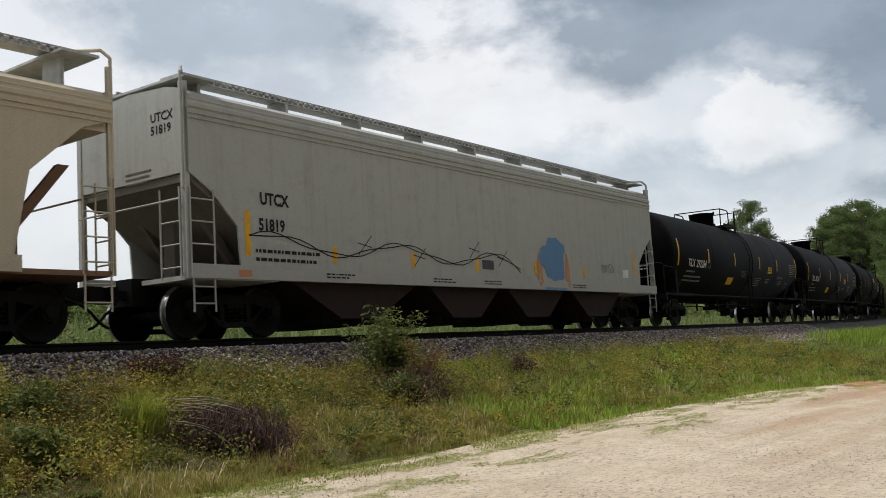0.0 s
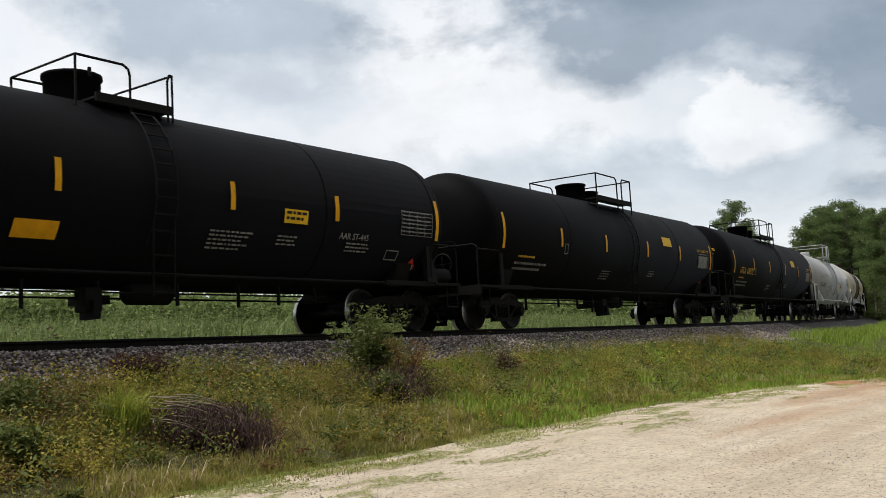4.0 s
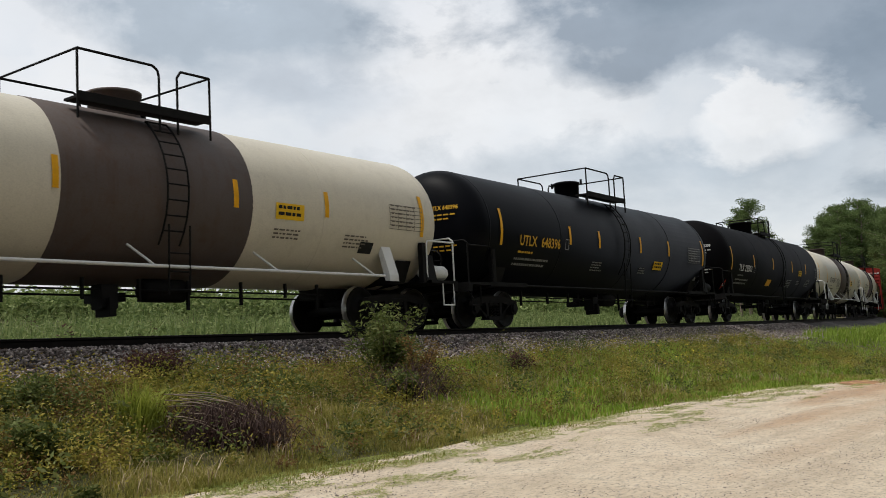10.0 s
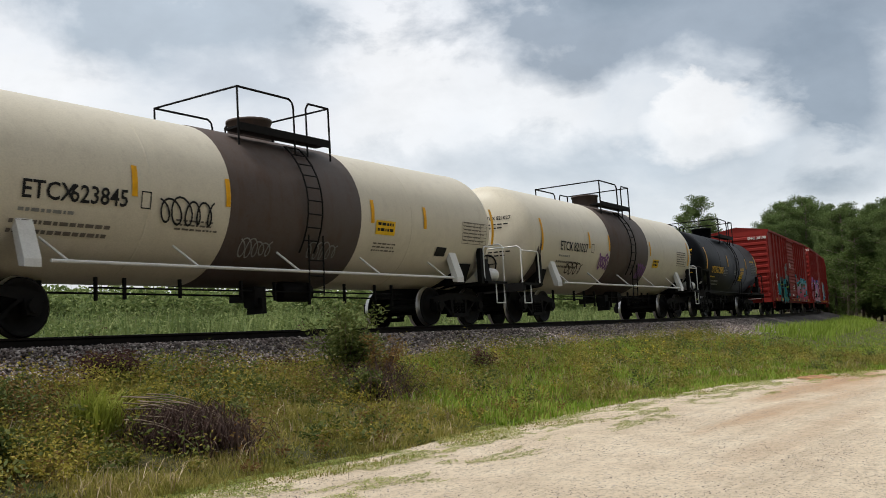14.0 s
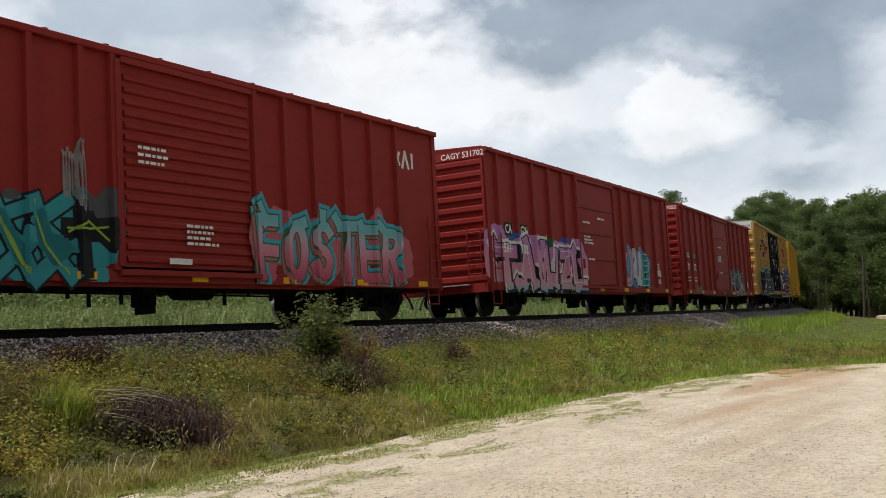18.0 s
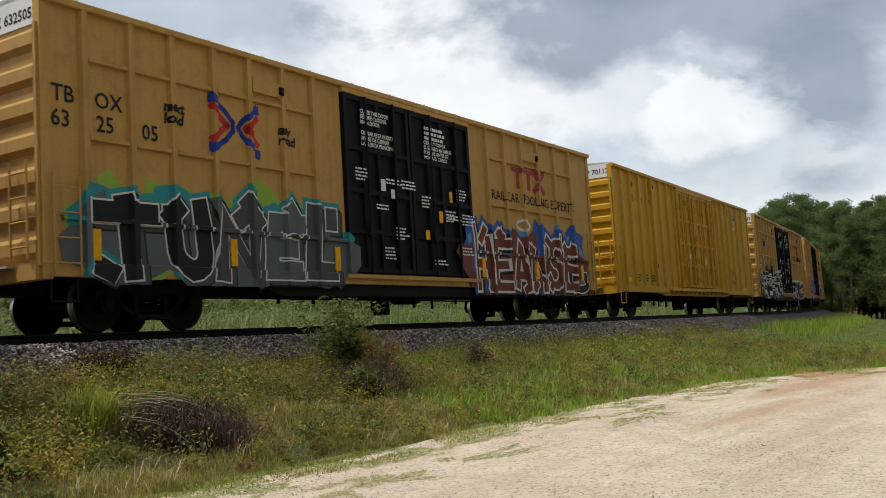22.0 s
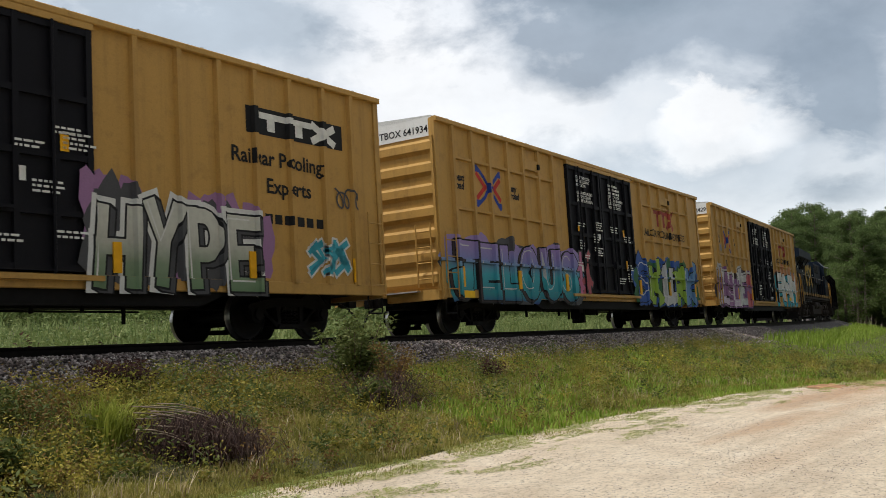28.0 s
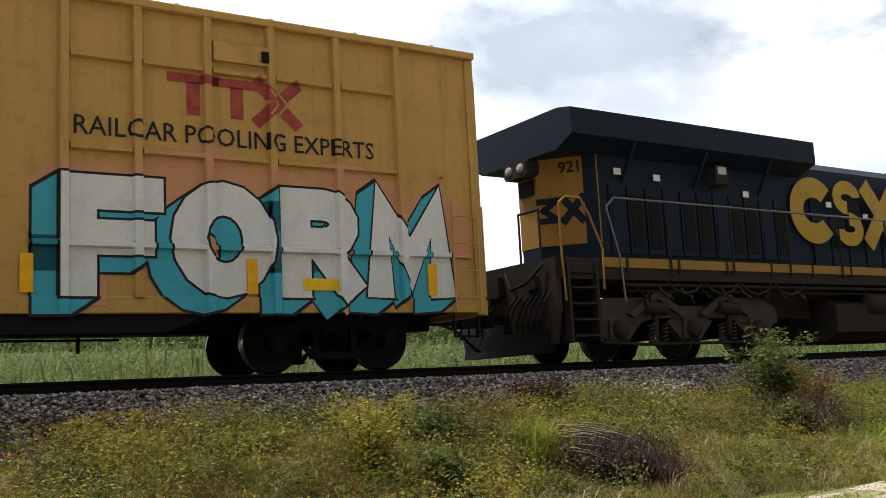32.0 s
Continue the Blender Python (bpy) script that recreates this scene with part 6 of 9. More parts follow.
def scrawl(car, skin, x0, x1, z0, z1, mat, seed, width=0.028, loops=5, lift=0.02, name="scrawled_tag"):
    """A quick looping line of marker or spray."""
    rnd = random.Random(seed)
    amps = [rnd.uniform(0.5, 1.0) for _ in range(loops + 2)]
    slants = [rnd.uniform(0.25, 0.9) for _ in range(loops + 2)]
    p, n, step = [], loops * 14, (x1 - x0) / (loops + 1)
    for i in range(n):
        q = i / 14
        k, f = int(q), q - int(q)
        amp, loop_ = amps[k] * (1 - f) + amps[k + 1] * f, slants[k] * (1 - f) + slants[k + 1] * f
        p.append((x0 + step * (q + 0.5) + step * loop_ * math.sin(q * 6.283), (z0 + z1) / 2 + (z1 - z0) / 2 * amp * math.cos(q * 6.283 + 0.5 * loop_)))
    return part(name, skin(Shape(), *mitred(p, width), lift), M[mat], car)


def end_writing(car, x, y, z, text, h, mat):
    """Writing on the end wall that faces -x."""
    v, f = letters(text, h, 0.004)
    return part("end_lettering", Shape().add([(x, y - a, z + b) for a, b in v], f), M[mat], car)


# tanks: markings follow the shell
def tank_skin(car_index):
    _, half, wrap, _, _ = T[car_index]

    def skin(shape, verts, faces, lift=0.006):
        zc = [0.9 + 0.12 * i for i in range(26)]
        for f in faces:
            for poly in cut_up([verts[i] for i in f], (), zc if len(f) > 3 or max(verts[i][1] for i in f) - min(verts[i][1] for i in f) > 0.15 else ()):
                shape.add([wrap(x, z, lift + 0.01) for x, z in poly], [tuple(range(len(poly)))])
        return shape
    return T[car_index][0], skin


def mark_tank(i, stripes, mark, number, x, gap, z, mat, sub=None, extra=(), table=None, sign=None, tall=0.25):
    car, skin = tank_skin(i)
    for j, a in enumerate(stripes):
        end = j in (0, len(stripes) - 1)
        part("yellow_stripe", skin(Shape(), *rect(a - 0.05, 2.42 - (0.45 if end else 0.25), 0.11, 0.9 if end else 0.5)), M["stripe"], car)
    write(car, skin, mark, x, z, tall, mat, 0.005, 0.95)
    write(car, skin, number, x + gap, z, tall, mat, 0.005, 0.95)
    small_print(car, skin, x, z - 0.19, 1, 0.9, mat if sub else "dim_mark", i, thick=0.05)
    small_print(car, skin, x - 0.1, z - 0.36, 2, 1.9, "dim_mark" if "black" not in mat else "grey_dark", i + 40, 0.13, 0.055)
    if table:
        a, b = table
        grid = "dim_mark" if "black" not in mat else "grey_dark"
        small_print(car, skin, a - 0.45, b + 0.22, 6, 0.95, grid, i + 7, 0.085, 0.03)
        for k in range(7):
            part("table_line", skin(Shape(), *rect(a - 0.5, b - 0.27 + k * 0.085, 1.1, 0.012)), M[grid], car)
        for k in range(5):
            part("table_line", skin(Shape(), *rect(a - 0.5 + k * 0.272, b - 0.27, 0.012, 0.51)), M[grid], car)
    if sign:
        a, b, w, h = sign
        ob = panel(car, skin, a - w / 2, b - h / 2, w, h, "yellow_sign", "yellow_placard")
        small_print(ob, skin, a - w * 0.42, b + h * 0.15, 2, w * 0.8, "black_mark", i + 3, h * 0.4, h * 0.2, 0.012)
    for a, b, w, lines in extra:
        small_print(car, skin, a, b, lines, w, "dim_mark" if "black" not in mat else "grey_dark", int(a * 10) + i, 0.07, 0.03)
    # framed plate letter beside the number
    px = x + gap + (1.32 if "2" != number else 1.0)
    part("plate_frame", skin(skin(skin(skin(Shape(), *rect(px, z, 0.2, 0.02)), *rect(px, z + 0.26, 0.2, 0.02)), *rect(px, z, 0.02, 0.28)), *rect(px + 0.18, z, 0.02, 0.28)), M["dim_mark" if "black" not in mat else "black_mark"], car)
    return car, skin


def placard(car, skin, x, z, text, ground, ink, size=0.19):
    ob = part("hazard_placard", skin(Shape(), [(x, z - size), (x + size, z), (x, z + size), (x - size, z)], [(0, 1, 2, 3)], 0.03), M[ground], car, "diamond hazard placard")
    inner = size * 0.86
    k = part("placard_band", skin(Shape(), *rect(x - inner * 0.72, z - 0.05, inner * 1.44, 0.1), 0.036), M["white_mark"], ob)
    v, f = letters(text, 0.085, 0.002)
    w = max(p[0] for p in v)
    part("placard_number", skin(Shape(), [(x + a - w / 2, z - 0.042 + b) for a, b in v], f, 0.04), M[ink], ob)


for i, num in ((2, "292284"), (3, "292264")):
    car, skin = mark_tank(i, (-7.68, -4.58, -1.45, 1.93, 4.62, 7.92), "TILX", num, -6.72, 0.86, 1.98, "white_mark", sign=(3.5, 2.17, 0.62, 0.26), table=(7.15, 2.3), extra=((1.5, 1.78, 0.9, 5), (3.1, 1.78, 0.6, 3), (5.0, 1.75, 0.8, 3)))
    panel(car, skin, -2.05, 1.48, 0.72, 0.26, "stripe", "orange_plate")
    write(car, skin, "AAR ST-445", 4.75, 1.84, 0.12, "dim_mark", 0.002)
    part("stencil_box", skin(skin(skin(skin(Shape(), *rect(6.3, 1.5, 0.42, 0.02)), *rect(6.3, 1.68, 0.42, 0.02)), *rect(6.3, 1.5, 0.02, 0.2)), *rect(6.7, 1.5, 0.02, 0.2)), M["dim_mark"], car)
    placard(car, skin, 7.25, 1.38, "1307", "red_mark", "black_mark")
scrawl(T[2][0], tank_skin(2)[1], -0.6, 0.2, 1.75, 2.05, "dim_mark", 3, 0.015, 4)
car, skin = mark_tank(9, (-7.57, -4.42, -1.28, 2.23, 5.03, 8.22), "TILX", "292303", -6.57, 0.84, 1.96, "white_mark", sign=(3.83, 2.17, 0.62, 0.26), table=(7.6, 2.28), extra=((1.5, 1.78, 0.9, 5), (3.4, 1.78, 0.6, 3), (5.2, 1.75, 0.8, 3)))
panel(car, skin, -1.92, 1.48, 0.72, 0.26, "stripe", "orange_plate")
write(car, skin, "AAR ST-445", 5.3, 1.82, 0.1, "dim_mark", 0.002)
placard(car, skin, -7.9, 1.4, "1307", "red_mark", "black_mark")
placard(car, skin, 7.7, 1.38, "1307", "red_mark", "black_mark")
for i, num in ((4, "680190"), (5, "680172")):
    car, skin = mark_tank(i, (-7.63, -4.51, -1.62, 1.57, 4.48, 7.66), "UTLX" if i == 5 else "", num if i == 5 else "", -6.78, 1.13, 1.98, "yellow_mark", True, ((-1.6, 1.6, 0.7, 4), (1.9, 1.7, 0.5, 3)), (6.8, 2.25), None)
    panel(car, skin, 2.95, 2.6, 0.78, 0.31, "yellow_sign", "yellow_placard")
    write(car, skin, "DOT SP-16188/SR 11499", 6.2, 2.56, 0.09, "yellow_mark", 0.002, 0.9)
    panel(car, skin, 6.35, 2.0, 0.9, 0.42, "dim_mark", "data_panel")
    placard(car, skin, 7.0, 1.38, "1307", "red_mark", "black_mark")
car, skin = mark_tank(6, (-6.95, -4.84, -0.5, 3.5, 7.4), "UTLX", "647462", -5.9, 1.08, 1.85, "black_mark", sign=(3.05, 2.0, 0.75, 0.3), table=(6.6, 2.35), extra=((2.0, 2.25, 0.4, 3),))
for a, b in ((-0.72, -0.3), (0.15, 0.28)):
    s = Shape()
    skin(s, *rect(a, 1.75, b - a, 2.0))
    part("paint_patch", s, M["end_white"], car, "fresh white patch of paint")
p = [(-6.05, 2.28), (-5.6, 2.44), (-5.0, 2.46), (-4.4, 2.36), (-4.0, 2.5), (-3.6, 2.62), (-3.3, 2.5), (-3.0, 2.55), (-2.8, 2.5)]
part("scrawled_line", skin(Shape(), *stroke(p, 0.022)), M["black_mark"], car)
scrawl(car, skin, -2.9, -0.6, 1.3, 1.95, "black_mark", 5, 0.022, 5)
placard(car, skin, 3.6, 1.35, "2789", "dim_mark", "black_mark", 0.24)
placard(car, skin, -7.5, 1.35, "2789", "dim_mark", "black_mark", 0.24)
car, skin = mark_tank(7, (-7.0, -4.05, -1.7, 1.75, 4.03, 7.0), "ETCX", "421513", -6.2, 0.98, 2.06, "black_mark", sign=(3.06, 2.2, 0.72, 0.3), table=(6.42, 2.35), extra=((2.7, 1.85, 0.7, 3), (4.6, 1.85, 0.7, 4)))
panel(car, skin, 5.1, 1.55, 0.4, 0.22, "black_mark", "consolidated_plate")
car, skin = mark_tank(8, (-6.67, -3.1, -1.3, 1.59, 3.86, 7.0), "UTLX", "648396", -5.8, 1.1, 2.02, "yellow_mark", True, ((-1.6, 1.75, 0.7, 4), (1.7, 1.7, 0.5, 3)), (6.1, 2.3), (3.07, 1.83, 0.7, 0.26))
placard(car, skin, 6.6, 1.4, "2789", "dim_mark", "black_mark")
car, skin = mark_tank(10, (-6.86, -3.8, -1.78, 2.37, 4.31, 7.3), "ETCX", "623845", -5.78, 0.8, 1.99, "black_mark", sign=(2.84, 2.1, 0.68, 0.3), table=(6.4, 2.2), extra=((-2.9, 1.85, 1.0, 3), (2.5, 1.75, 0.9, 3)), tall=0.26)
scrawl(car, skin, -3.4, -1.95, 1.75, 2.25, "black_mark", 11, 0.035, 5)
scrawl(car, skin, -1.4, -0.4, 1.3, 1.7, "dim_mark", 12, 0.025, 5, 0.03)
scrawl(car, skin, 0.4, 1.5, 1.35, 1.72, "dim_mark", 13, 0.025, 5, 0.03)
panel(car, skin, 4.9, 1.6, 0.42, 0.2, "black_mark", "consolidated_plate")
car, skin = mark_tank(11, (-6.4, -3.1, -1.5, 2.3, 6.6), "ETCX", "821027", -5.22, 0.95, 2.04, "black_mark", sign=(2.93, 1.92, 0.6, 0.28), table=(5.7, 2.2))
scrawl(car, skin, -4.7, -3.2, 1.35, 1.75, "shadow_brown", 21, 0.035, 4)
scrawl(car, skin, -2.4, -1.4, 1.55, 2.05, "spray_violet", 22, 0.07, 4, 0.03)
scrawl(car, skin, 1.1, 2.1, 1.42, 1.85, "spray_violet", 23, 0.07, 4, 0.03)
car, skin = mark_tank(12, (-4.75, -1.14, 0.56, 2.5, 4.75), "UTLX", "672885", -3.97, 0.93, 1.84, "yellow_mark", True, ((-1.85, 1.98, 0.7, 4), (0.1, 2.0, 0.4, 3)), (4.05, 2.22), (1.55, 1.72, 0.66, 0.26), 0.27)
write(car, skin, "MOLTEN", 1.28, 2.06, 0.12, "yellow_mark", 0.006)
write(car, skin, "SULFUR", 1.34, 1.9, 0.12, "yellow_mark", 0.006)
write(car, skin, "DOT-SP 20820", 3.4, 2.52, 0.1, "yellow_mark", 0.002)
panel(car, skin, 4.1, 1.3, 0.4, 0.14, "red_mark", "red_placard")
placard(car, skin, -5.1, 1.4, "2448", "frame_black", "white_mark", 0.22)
for i, num, mat in ((2, "TILX 292284", "white_mark"), (3, "TILX 292264", "white_mark"), (5, "UTLX 680172", "yellow_mark"), (6, "UTLX 647462", "black_mark"), (7, "ETCX 421513", "black_mark"), (8, "UTLX 648396", "yellow_mark"), (9, "TILX 292303", "white_mark"), (10, "ETCX 623845", "black_mark"), (11, "ETCX 821027", "black_mark"), (12, "UTLX 672885", "yellow_mark")):
    car, half, _, _, _ = T[i]
    # on the near shoulder of the leading head
    r = {6: 1.52, 7: 1.47, 8: 1.53, 10: 1.5, 11: 1.5, 12: 1.43}.get(i, 1.58)
    zc = {6: 2.37, 7: 2.36, 8: 2.4, 10: 2.39, 11: 2.39, 12: 2.28}.get(i, 2.44)
    v, f = letters(num, 0.1, 0.003, 0.85)
    s = Shape()

    def on_head(y, z):
        q = min(0.999, math.hypot(y, z - zc) / r)
        return -(half - 0.78) - float(np.interp(q, [b for _, b in HEAD[::-1]], [a for a, _ in HEAD[::-1]])) - 0.02, y, z
    s.add([on_head(-0.35 - a, zc + 0.42 + b) for a, b in v], [g[::-1] for g in f])
    for j in range(4):
        for k in range(4 - j % 2):
            a, z = 0.4 + k * 0.16, zc + 0.28 - j * 0.1 - (0.55 if j > 1 else 0)
            s.add([on_head(-a, z), on_head(-a - 0.12, z), on_head(-a - 0.12, z + 0.035), on_head(-a, z + 0.035)], [(3, 2, 1, 0)])
    part("head_lettering", s, M[mat], car)

# covered hoppers
car, x0, _ = hop1


def hop_skin(shape, verts, faces, lift=0.006):
    return shape.add([(x + x0, (-1.56 if z < 1.22 else -1.52) - lift, z) for x, z in verts], faces)


write(car, hop_skin, "UTCX", 1.58, 2.34, 0.21, "black_mark", 0.01, 0.85)
write(car, hop_skin, "51819", 1.53, 1.87, 0.21, "black_mark", 0.01, 0.85)
small_print(car, hop_skin, 1.44, 1.47, 2, 1.7, "black_mark", 4, 0.15, 0.06)
for a, z0, z1 in ((1.27, 1.4, 2.2), (3.5, 1.35, 1.68), (5.97, 1.35, 1.68), (8.4, 1.35, 1.68), (11.05, 1.35, 1.7), (13.67, 1.35, 1.65), (16.92, 1.5, 2.3)):
    part("yellow_stripe", hop_skin(Shape(), *rect(a - 0.06, z0, 0.12, z1 - z0)), M["stripe"], car)
for k in (0, 1):
    p = [(1.3 + i * 0.25, 1.66 + 0.16 * math.sin(i * 0.42 + 0.7) + 0.045 * math.sin(i * 0.9 + k * math.pi) - 0.012 * max(0, i - 30) ** 1.6) for i in range(37)]
    part("painted_wire", hop_skin(Shape(), *stroke(p, 0.022), 0.008), M["black_mark"], car, "painted strand of barbed wire")
for a, z in ((4.4, 1.76), (6.2, 1.6), (8.3, 1.86), (9.5, 1.7)):
    s = Shape()
    hop_skin(s, *stroke([(a - 0.2, z - 0.2), (a + 0.22, z + 0.2)], 0.02), 0.009)
    hop_skin(s, *stroke([(a - 0.22, z + 0.03), (a + 0.2, z - 0.04)], 0.02), 0.0095)
    part("painted_barb", s, M["black_mark"], car)
rnd = random.Random(6)
part("blue_paint_patch", hop_skin(Shape(), *blob(rnd, 11.98, 1.8, 0.64, 0.58, 30, 0.22, 1.225), 0.01), M["spray_sky"], car, "blue sprayed patch covering older paint")
part("blue_paint_drip", hop_skin(Shape(), *rect(11.42, 0.99, 1.12, 0.23), 0.01), M["spray_sky"], car)
part("peach_paint_patch", hop_skin(hop_skin(Shape(), *blob(rnd, 11.25, 1.5, 0.12, 0.42, 16, 0.2), 0.008), *blob(rnd, 12.7, 1.5, 0.12, 0.45, 16, 0.2), 0.008), M["spray_peach"], car)
panel(car, hop_skin, 8.6, 1.42, 0.5, 0.22, "spray_smoke", "dark_decal")
panel(car, hop_skin, 16.1, 1.42, 0.35, 0.24, "white_mark", "plate")
panel(car, hop_skin, 1.0, 1.02, 0.3, 0.12, "peach" if "peach" in M else "spray_peach", "rusty_plate")
scrawl(car, hop_skin, 14.6, 15.6, 1.5, 1.8, "black_mark", 9, 0.014, 4, 0.01)
for a in (3.2, 6.6, 8.6, 12.9):
    small_print(car, hop_skin, a, 1.12, 2, 0.8, "black_mark", int(a), 0.06, 0.028)
end_writing(car, x0 - 0.035, -0.62, 3.72, "UTCX", 0.15, "black_mark")
end_writing(car, x0 - 0.035, -0.62, 3.5, "51819", 0.15, "black_mark")
for j in range(3):
    part("end_small_print", Shape().box(x0 - 0.037, x0 - 0.033, -0.6 + 0.05 * j, 0.1, 2.9 - j * 0.09, 2.93 - j * 0.09), M["grey_dark"], car)


# boxcars
def cross_mark(car, skin, x, z, w, h, faded=False):
    """The red and blue crossed-arrows emblem."""
    blue = [[(0, 1), (0.3, 0.76), (0.46, 0.58), (0.46, 0.42), (0.3, 0.22), (0, 0)], [(1, 0.95), (0.66, 0.62), (0.58, 0.5), (0.66, 0.36), (1.0, 0.0)]]
    red = [[(0.0, 0.8), (0.34, 0.5), (0.0, 0.2)], [(1, 0.74), (0.74, 0.5), (1.0, 0.24)]]
    s = Shape()
    for run_ in blue:
        skin(s, *stroke([(x + a * w, z + b * h) for a, b in run_], 0.1), 0.006)
    for a, b in ((0.02, 0.97), (0.02, 0.03), (0.98, 0.93), (0.98, 0.03)):
        k = 1 if b > 0.5 else -1
        skin(s, [(x + a * w - 0.1, z + b * h - k * 0.1), (x + a * w + 0.1, z + b * h - k * 0.1), (x + a * w + (0.09 if a > 0.5 else -0.09), z + b * h + k * 0.09)], [(0, 1, 2)], 0.0065)
    e = part("emblem", s, M["blue_mark"], car)
    s = Shape()
    for run_ in red:
        skin(s, *stroke([(x + a * w, z + b * h) for a, b in run_], 0.115), 0.009)
    part("emblem_red", s, M["red_mark"], e)


def pooling_mark(car, skin, x, z, faint=False):
    """Three red block shapes over a line of lettering."""
    s = Shape()
    for a in (0.0, 0.62):
        skin(s, *rect(x + a, z + 0.44, 0.72, 0.13), 0.006)
        skin(s, *rect(x + a + 0.26, z, 0.19, 0.46), 0.006)
    skin(s, *stroke([(x + 1.3, z + 0.02), (x + 1.85, z + 0.55)], 0.17), 0.007)
    skin(s, *stroke([(x + 1.3, z + 0.55), (x + 1.85, z + 0.02)], 0.17), 0.008)
    e = part("emblem", s, M["faded_red"], car)
    for a in (0.0, 0.13):
        part("emblem_chevron", skin(Shape(), *mitred([(x + 1.46 + a, z + 0.12), (x + 1.6 + a, z + 0.285), (x + 1.46 + a, z + 0.45)], 0.03), 0.012), M["box_yellow"], e)


def stencil_boxcar(i, number, end_mark, seed, along=0.0):
    car, x0, skin = B[i]
    cross_mark(car, skin, 1.85 + along, 3.1, 1.12, 0.95)
    for line, a, z in (("next", 0.82, 3.61), ("load", 0.82, 3.41), ("any", 3.58, 3.61), ("road", 3.58, 3.42)):
        write(car, skin, line, a + along - 0.04, z, 0.17, bold=0.01, width=1.0, shear=0.15)
    pooling_mark(car, skin, 14.12, 3.5)
    write(car, skin, "RAILCAR POOLING EXPERTS", 13.0 if along else 12.9, 3.1, 0.25, "black_mark", 0.002, 1.03 if along else 0.93)
    for a, lines in ((7.5, ("CLOSE THIS DOOR", "BEFORE CLOSING", "MAIN DOOR", "", "CERRAR ESTA PUERTA", "ANTES DE CERRAR", "LA PUERTA PRINCIPAL")), (9.85, ("", "", "", "CIERRE Y PONGA", "EL SEGURO EN AMBAS", "PUERTAS ANTES DE", "MOVER EL CARRO"))):
        for k, line in enumerate(lines):
            if line:
                write(car, skin, line, a, 4.42 - k * 0.115, 0.085, "white_mark", 0.003, 0.95, lift=0.02)
    small_print(car, skin, 9.9, 4.42, 3, 0.9, "white_mark", seed, 0.115, 0.07, 0.02)
    door_print(car, skin, seed)
    end_writing(car, x0 - 0.025, -0.02, 4.66, end_mark, 0.16, "black_mark")
    return car, x0, skin


def door_print(car, skin, seed):
    rnd = random.Random(seed)
    for k in range(13):
        a, z = rnd.choice((7.1, 9.5)) + rnd.uniform(0.1, 1.9), rnd.uniform(1.2, 3.2)
        small_print(car, skin, a, z, rnd.randint(2, 4), rnd.uniform(0.25, 0.6), "white_mark", seed + k, 0.075, 0.035, 0.02)
    for k in range(5):
        a, z = rnd.choice((7.2, 9.6)) + rnd.uniform(0.1, 1.8), rnd.uniform(1.6, 2.9)
        panel(car, skin, a, z, rnd.uniform(0.1, 0.18), rnd.uniform(0.15, 0.28), rnd.choice(("white_mark", "white_mark", "stripe")), "door_decal", 0.02)


car, x0, skin = B[13]
write(car, skin, "SNC", 1.73, 1.92, 0.24, "white_mark", 0.012, 0.9)
write(car, skin, "201", 1.76, 1.55, 0.22, "white_mark", 0.012, 0.9)
write(car, skin, "98", 2.74, 1.6, 0.2, "white_mark", 0.01, 0.9, lift=0.03)
small_print(car, skin, 1.7, 1.2, 2, 0.6, "white_mark", 3, 0.16, 0.05)
panel(car, skin, 0.75, 0.98, 0.13, 0.9, "stripe", "yellow_stripe")
wild_art(car, skin, 2.6, 6.05, 0.66, 1.92, ("teal", "black", "teal"), "black", ("smoke", "teal"), 5, 5, 0.24, None, "lime")
word_art(car, skin, "FOSTER", 9.3, 14.1, 0.74, 2.05, "fade_rose", "green", "rose", ("rose",), 9, 0.22, 0.07, "cyan", None, 0.2, (-0.08, -0.08), 0.03, 1)
# owner's mark as three white block shapes
s = skin(skin(skin(Shape(), *mitred(bow(14.13, 3.63, 0.1, 0.14, 60, 300, 8), 0.08)), *stroke([(14.3, 3.45), (14.42, 3.8), (14.54, 3.45)], 0.08)), *rect(14.66, 3.45, 0.08, 0.36))
part("owner_emblem", s, M["white_mark"], car)
small_print(car, skin, 7.6, 1.62, 4, 0.7, "white_mark", 8, 0.1, 0.05, 0.01)
small_print(car, skin, 6.6, 2.85, 3, 0.6, "white_mark", 9, 0.12, 0.05, 0.01)
panel(car, skin, 7.2, 0.98, 0.5, 0.1, "white_mark", "white_plate", 0.01)
scrawl(car, skin, 5.2, 5.6, 1.7, 2.9, "dim_mark", 4, 0.02, 7)
end_writing(car, x0 - 0.1, -0.55, 3.98, "SNC 20198", 0.14, "white_mark")
car, x0, skin = B[14]
for a, txt in ((0.95, "CA"), (1.91, "GY")):
    b = panel(car, skin, a, 2.16, 0.5, 0.36, "black_mark", "black_panel", 0.006)
    write(b, skin, txt, a + 0.05, 2.22, 0.24, "white_mark", 0.008, 0.85, lift=0.012)
for k in range(7):
    part("sprayed_dots", skin(Shape(), *blob(random.Random(k), 0.7 + k * 0.85, 2.02 + 0.08 * (k % 2), 0.4, 0.2, 18, 0.3), 0.005 + 0.0004 * k), M["spray_navy" if k % 2 else "spray_green"], car)
word_art(car, skin, "TAMIZL", 0.2, 6.5, 0.66, 2.05, "fade_pink", "black", "black", ("fade_pink",), 14, 0.36, 0.08, "white", "white", 0.12, (0.1, -0.08), 0.035, 2, (1.5, 1.1, 1.0, 0.6, 0.9, 1.0))
write(car, skin, "531", 0.8, 1.69, 0.24, "white_mark", 0.012, 0.9, lift=0.04)
